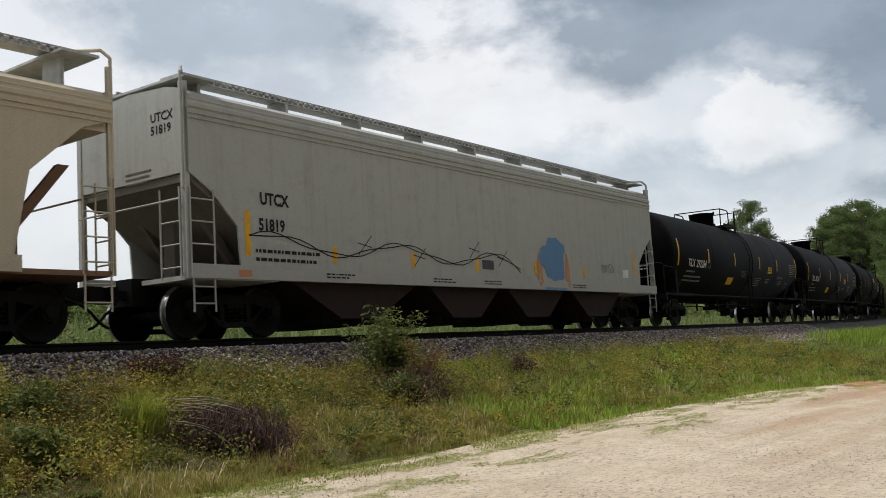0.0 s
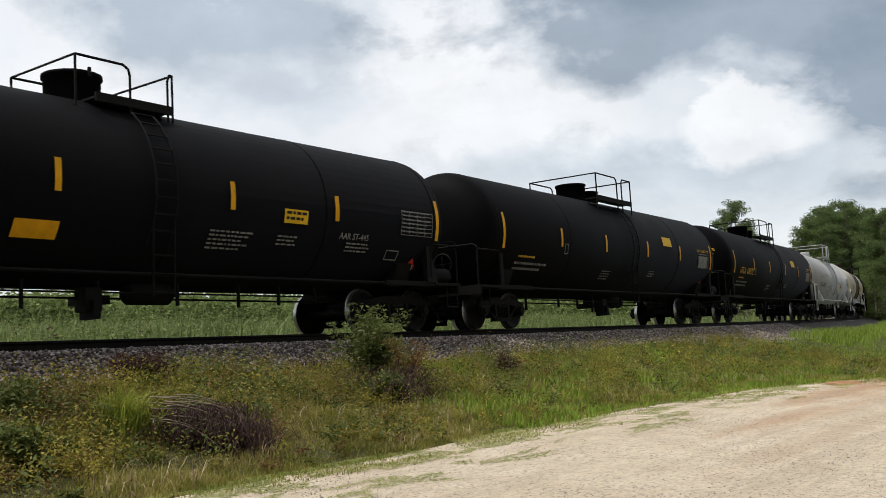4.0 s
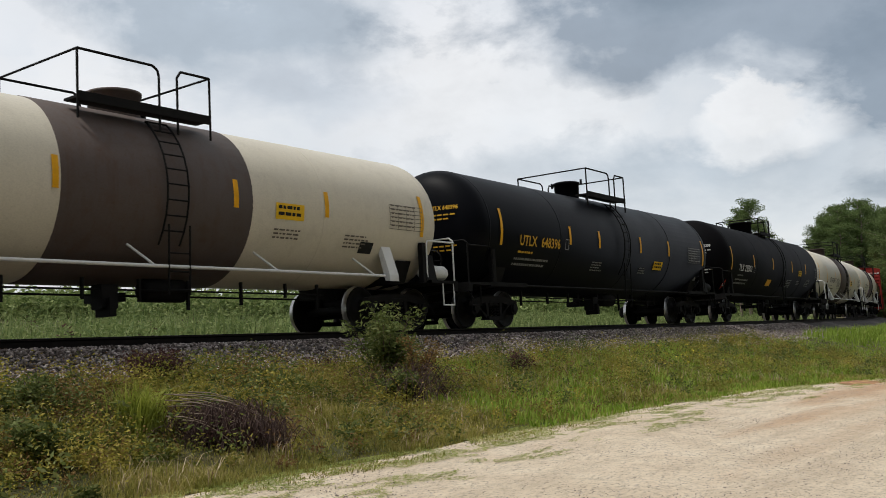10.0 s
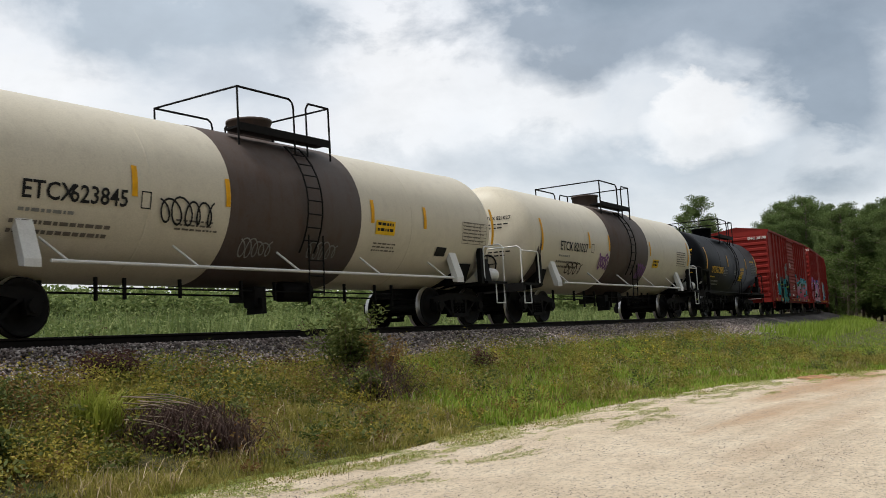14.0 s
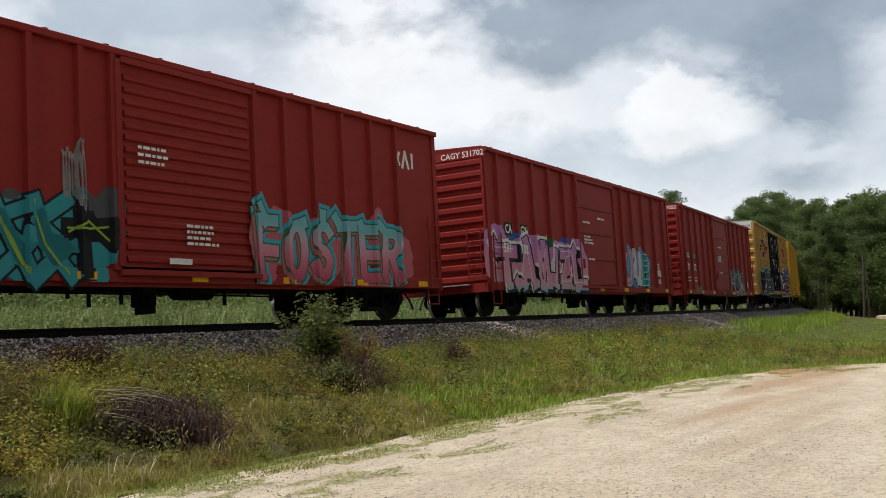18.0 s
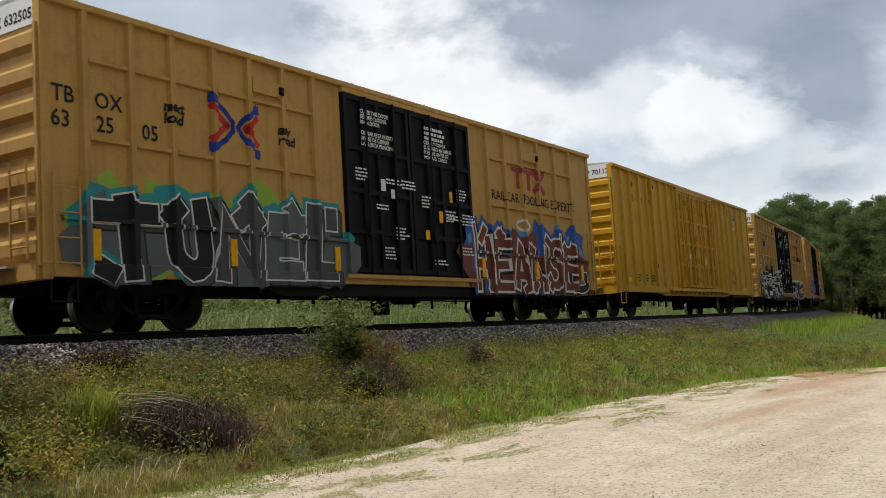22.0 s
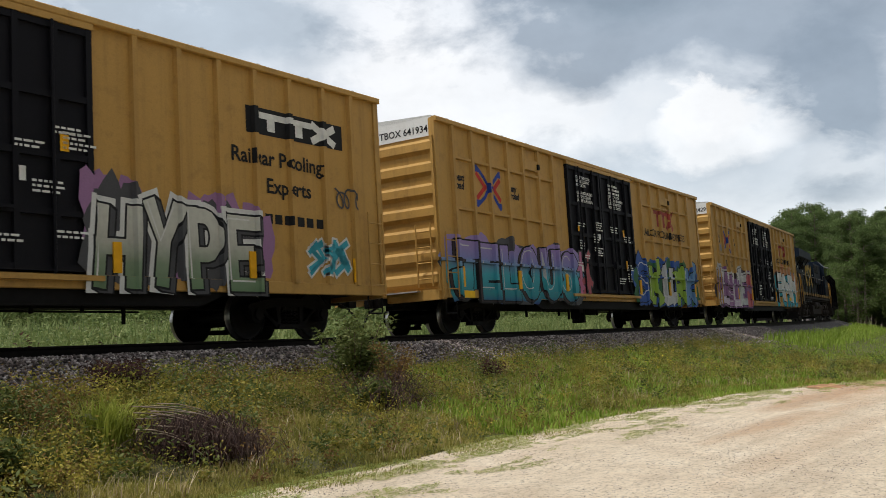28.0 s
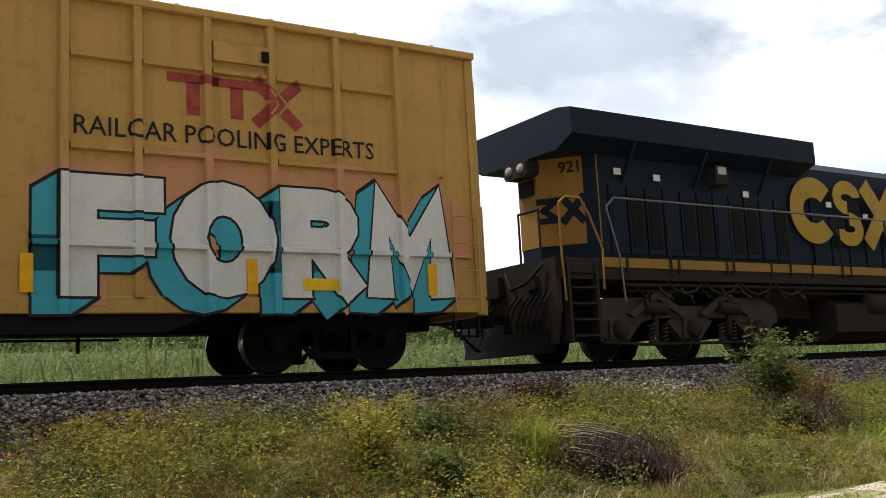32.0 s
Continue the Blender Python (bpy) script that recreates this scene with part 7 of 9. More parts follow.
write(car, skin, "702", 1.87, 1.7, 0.24, "white_mark", 0.012, 0.9, lift=0.04)
word_art(car, skin, "UUB", 10.3, 13.0, 0.9, 2.1, ("pink", "silver", "teal"), "white", "teal", ("sky",), 15, 0.2, 0.08, None, "silver", 0.25, (0.08, -0.06), 0.03, 2)
small_print(car, skin, 13.8, 1.75, 4, 0.5, "white_mark", 5, 0.08, 0.05)
write(car, skin, "NUMB", 13.7, 1.3, 0.2, "white_mark", 0.012, 0.85)
scrawl(car, skin, 13.75, 14.35, 1.02, 1.2, "white_mark", 55, 0.03, 5)
for a, z, n in ((6.4, 2.86, 1), (6.45, 2.4, 3), (6.7, 1.68, 1), (7.7, 3.05, 1)):
    small_print(car, skin, a, z, n, 0.7, "white_mark", int(a * 7), 0.1, 0.06, 0.02)
end_writing(car, x0 - 0.1, -0.3, 4.22, "CAGY 531702", 0.15, "white_mark")
car, x0, skin = B[15]
for a, txt, num in ((1.02, "CA", "70"), (2.15, "GY", "52")):
    b = panel(car, skin, a, 2.17, 0.5, 0.32, "black_mark", "black_panel", 0.006)
    write(b, skin, txt, a + 0.05, 2.22, 0.22, "white_mark", 0.008, 0.85, lift=0.012)
    write(car, skin, num, a + 0.03, 1.71, 0.26, "white_mark", 0.012, 0.95)
    small_print(car, skin, a, 1.35, 2, 0.45, "white_mark", 5, 0.13, 0.05)
word_art(car, skin, "MUUB", 9.9, 13.2, 0.7, 1.75, "slate", "silver", "black", ("slate",), 18, 0.13, 0.12, None, "white", 0.3, (0.06, -0.05), 0.025, 2)
scrawl(car, skin, 2.0, 3.4, 0.7, 1.1, "spray_sage", 19, 0.03, 6)
for a, z, n in ((6.9, 2.9, 1), (6.75, 2.45, 3), (6.9, 1.68, 1)):
    small_print(car, skin, a, z, n, 0.7, "white_mark", int(a * 9), 0.1, 0.06, 0.02)
end_writing(car, x0 - 0.1, -0.45, 4.22, "CAGY 7052", 0.15, "white_mark")
panel(car, skin, 14.2, 1.1, 0.3, 0.3, "white_mark", "white_plate")

car, x0, skin = stencil_boxcar(16, "632505", "TBOX 632505", 30, 1.5)
for txt, a, z in (("TB", 0.16, 3.43), ("OX", 0.92, 3.43), ("63", 0.14, 3.05), ("25", 0.94, 3.06), ("05", 1.82, 3.06)):
    write(car, skin, txt, a, z, 0.25, "black_mark", 0.004, 0.95)
word_art(car, skin, "TUNEL", 0.75, 6.7, 0.76, 2.1, ("black", "black", "smoke", "slate", "smoke"), "white", "smoke", ("lime", "teal", "slate"), 3, 0.34, 0.1, "teal", None, 0.3, (0.14, -0.1), 0.032, 2, (1.3, 1.0, 1.1, 1.0, 0.9))
word_art(car, skin, "HEANSE", 11.85, 17.9, 0.68, 2.15, "maroon", "white", "umber", ("navy", "sky", "maroon"), 21, 0.21, 0.13, "navy", None, 0.35, (0.1, -0.08), 0.06, 3)
word_art(car, skin, "U", 17.2, 18.5, 0.68, 1.35, "black", "white", None, ("navy",), 22, 0.2, 0.05)
part("painted_ring", skin(Shape(), *stroke([(14.6 + 0.38 * math.cos(i * 0.52), 2.5 + 0.13 * math.sin(i * 0.52)) for i in range(13)], 0.08), 0.02), M["white_mark"], car)
car, x0, skin = stencil_boxcar(18, "664043", "TBOX 664043", 50)
for a, z, w, h in ((0.72, 1.97, 0.62, 0.88), (1.6, 1.98, 0.56, 0.84), (2.48, 1.98, 0.6, 0.42)):
    panel(car, skin, a, z, w, h, "white_mark", "white_patch", 0.006)
for txt, a, z in (("TB", 0.78, 2.5), ("OX", 1.64, 2.5), ("66", 0.78, 2.05), ("40", 1.66, 2.05), ("43", 2.52, 2.06)):
    write(car, skin, txt, a, z, 0.24, "black_mark", 0.006, 0.95, lift=0.012)
ribbon_art(car, skin, 0.3, 7.3, 0.72, 2.0, 25, 95)
word_art(car, skin, "FORK", 12.0, 16.9, 0.72, 1.75, ("black", "navy", "maroon", "navy"), "white", "white", None, 5, 0.27, 0.04, "white", None, 0.2, (0.07, -0.05), 0.035)
car, x0, skin = B[19]
cross_mark(car, skin, 2.1, 3.1, 1.1, 0.95)
wild_art(car, skin, 1.2, 6.6, 0.85, 2.4, ("rose", "rose", "teal"), "white", ("sky",), 28, 6, 0.24)
word_art(car, skin, "HYPE", 11.85, 15.4, 0.8, 2.25, "fade_sage", "black", "smoke", ("orchid", "smoke"), 8, 0.25, 0.06, "white", "white", 0.3, (0.12, -0.08), 0.035, 0, (1.0, 0.9, 0.9, 0.9))
b = panel(car, skin, 15.15, 3.72, 2.65, 0.5, "black_mark", "black_panel", 0.006)
s = Shape()
for a in (0.25, 1.0):
    skin(skin(s, *rect(15.15 + a, 4.02, 0.75, 0.12), 0.012), *rect(15.15 + a + 0.28, 3.8, 0.2, 0.24), 0.012)
skin(skin(s, *stroke([(16.95, 3.82), (17.5, 4.1)], 0.15), 0.012), *stroke([(16.95, 4.1), (17.5, 3.82)], 0.15), 0.013)
part("panel_emblem", s, M["white_mark"], b)
write(car, skin, "Railcar Pooling", 14.75, 3.16, 0.27, "black_mark", 0.008, 1.02)
write(car, skin, "Experts", 15.6, 2.65, 0.27, "black_mark", 0.008, 1.0)
s = Shape()
for a in (0.0, 0.25, 0.5, 0.85, 1.1, 1.38):
    skin(s, *rect(15.55 + a, 2.08, 0.19, 0.18), 0.006)
part("web_address_bars", s, M["black_mark"], car)
door_print(car, skin, 60)
small_print(car, skin, 7.6, 4.1, 3, 1.0, "white_mark", 61, 0.11, 0.06, 0.02)
scrawl(car, skin, 17.4, 18.3, 2.5, 2.95, "spray_smoke", 62, 0.04, 3)
wild_art(car, skin, 16.7, 17.8, 1.2, 1.85, ("cyan",), "white", None, 63, 3, 0.1)
end_writing(car, x0 - 0.025, -0.02, 4.66, "TBOX 670709", 0.16, "black_mark")
car, x0, skin = stencil_boxcar(20, "641934", "TBOX 641934", 70)
word_art(car, skin, "JELOUS", 0.4, 7.3, 0.72, 2.2, "fade_blue", "black", "umber", ("smoke", "fade_blue"), 10, 0.42, 0.03, None, "silver", 0.2, (-0.12, -0.05), 0.04, 0, (1.1, 1.0, 0.9, 1.1, 1.1, 1.0))
word_art(car, skin, "SKURK", 11.9, 18.1, 0.72, 2.1, ("navy", "lime", "silver", "lime", "sky"), "black", "navy", ("navy", "green"), 33, 0.34, 0.14, None, "white", 0.35, (0.12, -0.1), 0.03, 3)
wild_art(car, skin, 7.0, 8.1, 0.9, 2.2, ("pink", "rose"), "smoke", None, 34, 2, 0.2)
panel(car, skin, 0.75, 0.8, 0.55, 0.17, "yellow_sign", "yellow_placard", 0.03)
car, x0, skin = stencil_boxcar(21, "672429", "TBOX 672429", 80)
for txt, a, z in (("TB", 1.82, 2.44), ("OX", 2.66, 2.44)):
    write(car, skin, txt, a, z, 0.26, "black_mark", 0.004, 0.95)
word_art(car, skin, "ZSLED", 0.3, 6.5, 0.72, 2.05, ("fade_lilac", "orchid", "fade_lilac", "silver", "rose"), "umber", "violet", ("violet", "umber", "orchid"), 41, 0.3, 0.14, "silver", "white", 0.25, (0.12, -0.1), 0.03, 3)
part("sprayed_eye", skin(Shape(), *blob(random.Random(4), 5.75, 1.2, 0.3, 0.26, 18, 0.05), 0.03), M["spray_rose"], car)
for txt, a, w in (("67", 1.76, 0.5), ("24", 2.62, 0.52), ("29", 3.48, 0.56)):
    b = panel(car, skin, a, 1.9, w, 0.3, "white_mark", "white_patch", 0.03)
    write(b, skin, txt, a + 0.06, 1.94, 0.22, "black_mark", 0.006, 0.95, lift=0.036)
scrawl(car, skin, 0.8, 1.5, 3.0, 3.4, "spray_sky", 42, 0.03, 4)
word_art(car, skin, "FORM", 12.72, 18.6, 0.98, 2.62, "white", "black", "cyan", ("peach",), 12, 0.45, 0.01, "peach", None, 0.1, (-0.32, -0.22), 0.035, 0, (1.0, 1.1, 0.95, 1.15))
panel(car, skin, 16.0, 1.12, 0.55, 0.17, "yellow_sign", "yellow_placard", 0.03)
for i, posts_at in ((16, 3.9), (18, 3.9), (20, 3.9), (21, 3.9)):
    car, x0, skin = B[i]
    for a in (4.35, 14.75):
        part("lift_bracket", Shape().box(x0 + a, x0 + a + 0.85, SIDE - 0.075, SIDE - 0.02, 4.3, 4.58), M["box_yellow"], car)
        part("bracket_loop", Shape().box(x0 + a + 0.7, x0 + a + 0.8, SIDE - 0.12, SIDE - 0.07, 4.35, 4.5), M["frame_black"], car)
car, x0, skin = B[17]
for txt, a, z in (("UP", 1.75, 4.37), ("70", 1.75, 3.92), ("11", 2.72, 3.91), ("29", 3.52, 3.92)):
    write(car, skin, txt, a, z, 0.2, "black_mark", 0.006, 0.95)
# shield emblem: blue field over red and white stripes
shield = [(15.7, 4.5), (16.34, 4.5), (16.34, 4.08), (16.22, 3.88), (16.02, 3.78), (15.82, 3.88), (15.7, 4.08)]
e = part("shield_emblem", skin(Shape(), shield, [tuple(range(7))], 0.006), M["white_mark"], car)
part("shield_top", skin(Shape(), [(15.7, 4.26), (16.34, 4.26), (16.34, 4.5), (15.7, 4.5)], [(0, 1, 2, 3)], 0.01), M["blue_mark"], e)
for k in range(2):
    part("shield_bar", skin(Shape(), *rect(15.78 + 0.03 * k, 4.4 - 0.1 * k, 0.46 - 0.04 * k, 0.05), 0.013), M["white_mark"], e)
for k in range(4):
    part("shield_stripe", skin(Shape(), *rect(15.75 + k * 0.15, 3.9 if k in (1, 2) else 4.0, 0.08, 0.35 if k in (1, 2) else 0.25), 0.01), M["red_mark"], e)
panel(car, skin, 0.73, 1.15, 0.55, 0.13, "yellow_sign", "yellow_placard")
panel(car, skin, 17.2, 1.0, 0.5, 0.14, "yellow_sign", "yellow_placard")
for a, z, n in ((1.7, 1.35, 3), (2.5, 1.35, 3), (3.3, 1.35, 3), (14.8, 1.4, 2), (7.6, 4.4, 2), (10.0, 4.2, 3)):
    small_print(car, skin, a, z, n, 0.5, "shadow_brown", int(a), 0.09, 0.04, 0.02)
for a, z in ((3.75, 4.45), (3.75, 1.6), (14.7, 4.45), (14.7, 1.6)):
    part("jack_pad", Shape().box(x0 + a - 0.05, x0 + a + 0.3, SIDE - 0.14, SIDE - 0.01, z - 0.04, z + 0.3), M["box_gold"], car)
    part("pad_hole", Shape().box(x0 + a + 0.05, x0 + a + 0.13, SIDE - 0.148, SIDE - 0.139, z + 0.05, z + 0.2), M["frame_black"], car)
for a in (6.86, 9.1, 9.3, 11.98):
    for z in (1.25, 2.05, 2.95, 4.1):
        part("door_hinge", Shape().box(x0 + a - 0.06, x0 + a + 0.1, SIDE - 0.13, SIDE - 0.06, z, z + 0.13).rod((x0 + a + 0.02, SIDE - 0.13, z - 0.05), (x0 + a + 0.02, SIDE - 0.13, z + 0.18), 0.028, 8), M["box_gold"], car)
part("door_ledge", Shape().box(x0 + 5.2, x0 + 13.8, SIDE - 0.19, SIDE - 0.05, 0.86, 0.94), M["box_gold"], car)
for k in range(14):
    part("ledge_bracket", Shape().prism([(SIDE - 0.18, 0.86), (SIDE - 0.03, 0.86), (SIDE - 0.03, 0.74)], x0 + 5.4 + k * 0.62, x0 + 5.46 + k * 0.62), M["box_gold"], car)
end_writing(car, x0 - 0.025, -0.55, 4.68, "UP 701129", 0.16, "black_mark")
for a, z in ((8.05, 2.05), (10.3, 1.9)):
    part("lock_plate", Shape().box(x0 + a, x0 + a + 0.3, SIDE - 0.1, SIDE - 0.06, z, z + 0.45), M["box_gold"], car)
    part("lock_card", Shape().box(x0 + a + 0.05, x0 + a + 0.17, SIDE - 0.106, SIDE - 0.1, z + 0.1, z + 0.3), M["white_mark"], car)

# locomotive: block emblem and number, both sprayed on the hood
s = Shape()
flat = lambda sh, v, f, lift=0.0: sh.add([(x - 11.55 + 0.6, -1.165 - lift, z) for x, z in v], f)


def arc_band(cx, cz, rx, rz, a0, a1, w, n=20):
    """A curved band of width w along an ellipse."""
    v = []
    for i in range(n + 1):
        a = math.radians(a0 + (a1 - a0) * i / n)
        v += [(cx + rx * math.cos(a), cz + rz * math.sin(a)), (cx + (rx - w) * math.cos(a), cz + (rz - w) * math.sin(a))]
    return v, [(2 * i, 2 * i + 1, 2 * i + 3, 2 * i + 2) for i in range(n)]


flat(s, *arc_band(8.12, 3.0, 0.8, 0.72, 42, 318, 0.44))
part("emblem", s.weld(), M["loco_gold"], loco, "yellow block emblem on the hood side")
s = Shape()
flat(s, *arc_band(9.32, 3.35, 0.5, 0.38, 5, 268, 0.3), 0.002)
flat(s, *arc_band(9.32, 2.65, 0.5, 0.38, 88, -175, 0.3), 0.004)
part("emblem", s.weld(), M["loco_gold"], loco)
s = Shape()
flat(flat(s, *stroke([(10.1, 2.48), (11.0, 3.52)], 0.42), 0.006), *stroke([(10.1, 3.52), (11.0, 2.48)], 0.42), 0.008)
part("emblem", s, M["loco_gold"], loco, "yellow block emblem on the hood side")
def on_chamfer(u, z, lift=0.008):
    """A place on the cut-back corner of the hood, u metres from its inner edge."""
    k = u / math.hypot(0.732, 0.854)
    return hood_x - 0.012 + 0.732 * k - lift * 0.75, -0.262 - 0.854 * k - lift * 0.65, z


v, f = letters("921", 0.2, 0.006)
part("road_number", Shape().add([on_chamfer(0.42 + a, 3.42 + b) for a, b in v], f), M["black_mark"], loco)
s = Shape()
for q, w in (([(0.04, 2.92), (0.3, 2.92), (0.1, 2.75), (0.32, 2.56), (0.04, 2.56)], 0.11), ([(0.42, 2.94), (0.7, 2.54)], 0.13), ([(0.42, 2.54), (0.72, 2.94)], 0.13)):
    vv, ff = stroke(q, w)
    s.add([on_chamfer(a * 1.15, z) for a, z in vv], ff)
part("corner_emblem", s, M["loco_blue"], loco)
v, f = letters("921", 0.3, 0.006)
part("road_number", Shape().add([(-11.0 + 18.6 + a, -1.53, 2.55 + b) for a, b in v], f), M["loco_yellow"], loco)

# rust run down from the leading handrail of the pale tanks
for i in (7, 10, 11):
    car, skin = tank_skin(i)
    half = T[i][1]
    for j, (a, z, rx, rz) in enumerate(((1.0, 1.5, 0.13, 0.5), (1.12, 1.75, 0.07, 0.4), (1.25, 1.35, 0.16, 0.22))):
        part("rust_stain", skin(Shape(), *blob(random.Random(i + j), -half + a, z, rx, rz, 18, 0.35), 0.004 + 0.002 * j).weld(), M["band_brown"], car)


# ---------- ground, road and track ----------
def track_y(x):
    end, far, last = track(STRAIGHT_AT), track(FAR_AT), track(FAR_AT + FAR_RADIUS * FAR_ANGLE)
    if x > last[0]:
        return last[1] + (x - last[0]) * math.tan(last[2])
    if x > far[0]:
        return far[1] + FAR_RADIUS * (math.cos(math.asin(math.sin(far[2]) - (x - far[0]) / FAR_RADIUS)) - math.cos(far[2]))
    if x > end[0]:
        return end[1] + (x - end[0]) * math.tan(end[2])
    return TRACK_Y if x < BEND_AT else TRACK_Y + CURVE * max(0.0, x - BEND_AT - EASE / 2) ** 2 / 2 * (1 + 0.9 * (CURVE * max(0.0, x - 10)) ** 2)


def road_edge(x):
    return 6.8 + 0.3 * max(0.0, math.sin((x - 6) * 0.19)) + 0.05 * math.sin(x * 1.3) - (0.03 * (x - 19) ** 2 if 19 < x <= 29 else 3.0 + 0.35 * (x - 29) if x > 29 else 0)


def ground_z(x, y):
    """Height of the earth: level road, grass bank up to the ballast, level field beyond."""
    e = track_y(x) - y
    if e > 2.6:
        rise = max(0.0, min(1.0, (e - 2.6) / 4.9))
        z = -0.56 - 0.6 * (rise * rise * (3 - 2 * rise))
        if y < road_edge(x):
            return -1.16 + 0.012 * noise.noise((x * 0.5, y * 0.5, 0))
        return z + 0.05 * noise.noise((x * 0.45, y * 0.45, 3)) + 0.025 * noise.noise((x * 1.7, y * 1.7, 5))
    if e > -2.6:
        return -0.62
    return -0.75 + 0.12 * noise.noise((x * 0.2, y * 0.2, 8)) * min(1, (-e - 2.6) / 3)


def sheet(name, xs, ys, height, mat, label, category):
    nx, ny = len(xs), len(ys)
    s = Shape().add([(x, y, height(x, y)) for y in ys for x in xs], [(j * nx + i, j * nx + i + 1, (j + 1) * nx + i + 1, (j + 1) * nx + i) for j in range(ny - 1) for i in range(nx - 1)], True)
    return thing(name, label, category, kind="structure", shape=s, mat=mat)


def build_ground_mat(add):
    big, mid, fine = noise_at(add, 0.18, 5.0), noise_at(add, 1.4, 6.0, 0.65), noise_at(add, 14.0, 4.0, 0.7)
    # earth tones kept low to paint in the shade between plants
    c = ramp(add, mid, [(0.3, (0.045, 0.05, 0.018)), (0.5, (0.075, 0.07, 0.028)), (0.66, (0.11, 0.085, 0.045)), (0.85, (0.1, 0.065, 0.042))])
    c = mix(add, ramp_fac(add, big, 0.45, 0.7, 0.5), c, (0.1, 0.12, 0.03, 1))
    c = mix(add, ramp_fac(add, fine, 0.45, 0.8, 0.6), c, (0.035, 0.03, 0.016, 1))
    return c, bump(add, fine, 0.6, 0.04), None


# red clay washed over the sand: x, y, half length, half width, strength
CLAY = ((22.5, 5.1, 4.5, 0.75, 0.85), (14.6, 4.6, 2.2, 0.22, 0.6), (17.5, 4.2, 4.0, 0.3, 0.45), (19.0, 5.2, 3.0, 0.3, 0.6), (13.0, 3.4, 4.5, 0.25, 0.3))


def build_road_mat(add):
    big, mid, fine = noise_at(add, 0.3, 4.0), noise_at(add, 1.6, 6.0, 0.6), noise_at(add, 13.0, 6.0, 0.78, stretch=(0.6, 1.0, 1.0))
    ruts = noise_at(add, 1.0, 5.0, 0.65, stretch=(0.14, 2.2, 1.0))
    spot = add("ShaderNodeSeparateXYZ", {0: add("ShaderNodeTexCoord").outputs["Object"]}).outputs
    ragged = calc(add, "MULTIPLY", calc(add, "SUBTRACT", noise_at(add, 1.1, 6.0, 0.65, stretch=(0.5, 1.3, 1.0)), 0.5), 3.2)
    c = ramp(add, mid, [(0.3, (0.66, 0.535, 0.395)), (0.55, (0.755, 0.635, 0.48)), (0.8, (0.82, 0.72, 0.57))])
    for x, y, a, b, k in CLAY:
        p = calc(add, "POWER", calc(add, "DIVIDE", calc(add, "SUBTRACT", spot["X"], x), a), 2.0)
        q = calc(add, "POWER", calc(add, "DIVIDE", calc(add, "SUBTRACT", spot["Y"], y), b), 2.0)
        near = calc(add, "ADD", calc(add, "ADD", p, q), ragged)
        c = mix(add, add("ShaderNodeMapRange", {"Value": near, "From Min": 1.5, "From Max": 0.0, "To Min": 0.0, "To Max": k}).outputs[0], c, (0.5, 0.3, 0.17, 1))
    c = mix(add, ramp_fac(add, big, 0.55, 0.7, 0.25), c, (0.5, 0.39, 0.26, 1))
    c = mix(add, ramp_fac(add, ruts, 0.5, 0.64, 0.42), c, (0.5, 0.4, 0.29, 1))
    c = mix(add, ramp_fac(add, fine, 0.5, 0.64, 0.6), c, (0.45, 0.36, 0.25, 1))
    speck = noise_at(add, 26.0, 4.0, 0.85)
    c = mix(add, ramp_fac(add, speck, 0.54, 0.63, 0.85), c, (0.2, 0.165, 0.13, 1))
    c = mix(add, ramp_fac(add, noise_at(add, 45.0, 4.0, 0.85), 0.6, 0.68, 0.7), c, (0.8, 0.76, 0.68, 1))
    deep = calc(add, "ADD", calc(add, "ADD", fine, speck), calc(add, "MULTIPLY", ruts, 2.0))
    return c, bump(add, deep, 1.0, 0.03), None


def build_stone_mat(add):
    isle = add("ShaderNodeNewGeometry").outputs["Random Per Island"]
    c = ramp(add, isle, [(0.0, (0.075, 0.058, 0.052)), (0.4, (0.22, 0.18, 0.165)), (0.75, (0.37, 0.31, 0.285)), (1.0, (0.6, 0.53, 0.49))])
    c = mix(add, ramp_fac(add, noise_at(add, 0.7, 4.0), 0.5, 0.75, 0.4), c, (0.11, 0.07, 0.05, 1))
    return c, bump(add, noise_at(add, 60.0, 3.0), 0.3, 0.005), None


def build_bed_mat(add):
    n, f = noise_at(add, 1.2, 5.0), noise_at(add, 22.0, 4.0, 0.7)
    c = ramp(add, f, [(0.3, (0.03, 0.027, 0.026)), (0.6, (0.11, 0.1, 0.095)), (0.8, (0.17, 0.16, 0.15))])
    return mix(add, ramp_fac(add, n, 0.45, 0.8, 0.4), c, (0.06, 0.045, 0.035, 1)), bump(add, f, 0.8, 0.04), None


M["ground"] = material("shade_dark_grassy_earth", build_ground_mat, 0.95, 0.0, 0.2)
M["road"] = material("pale_sandy_gravel", build_road_mat, 0.95, 0.0, 0.2)
M["stone"] = material("crushed_granite", build_stone_mat, 0.9, 0.0, 0.3)
M["bed"] = material("ballast_bed", build_bed_mat, 0.95, 0.0, 0.2)

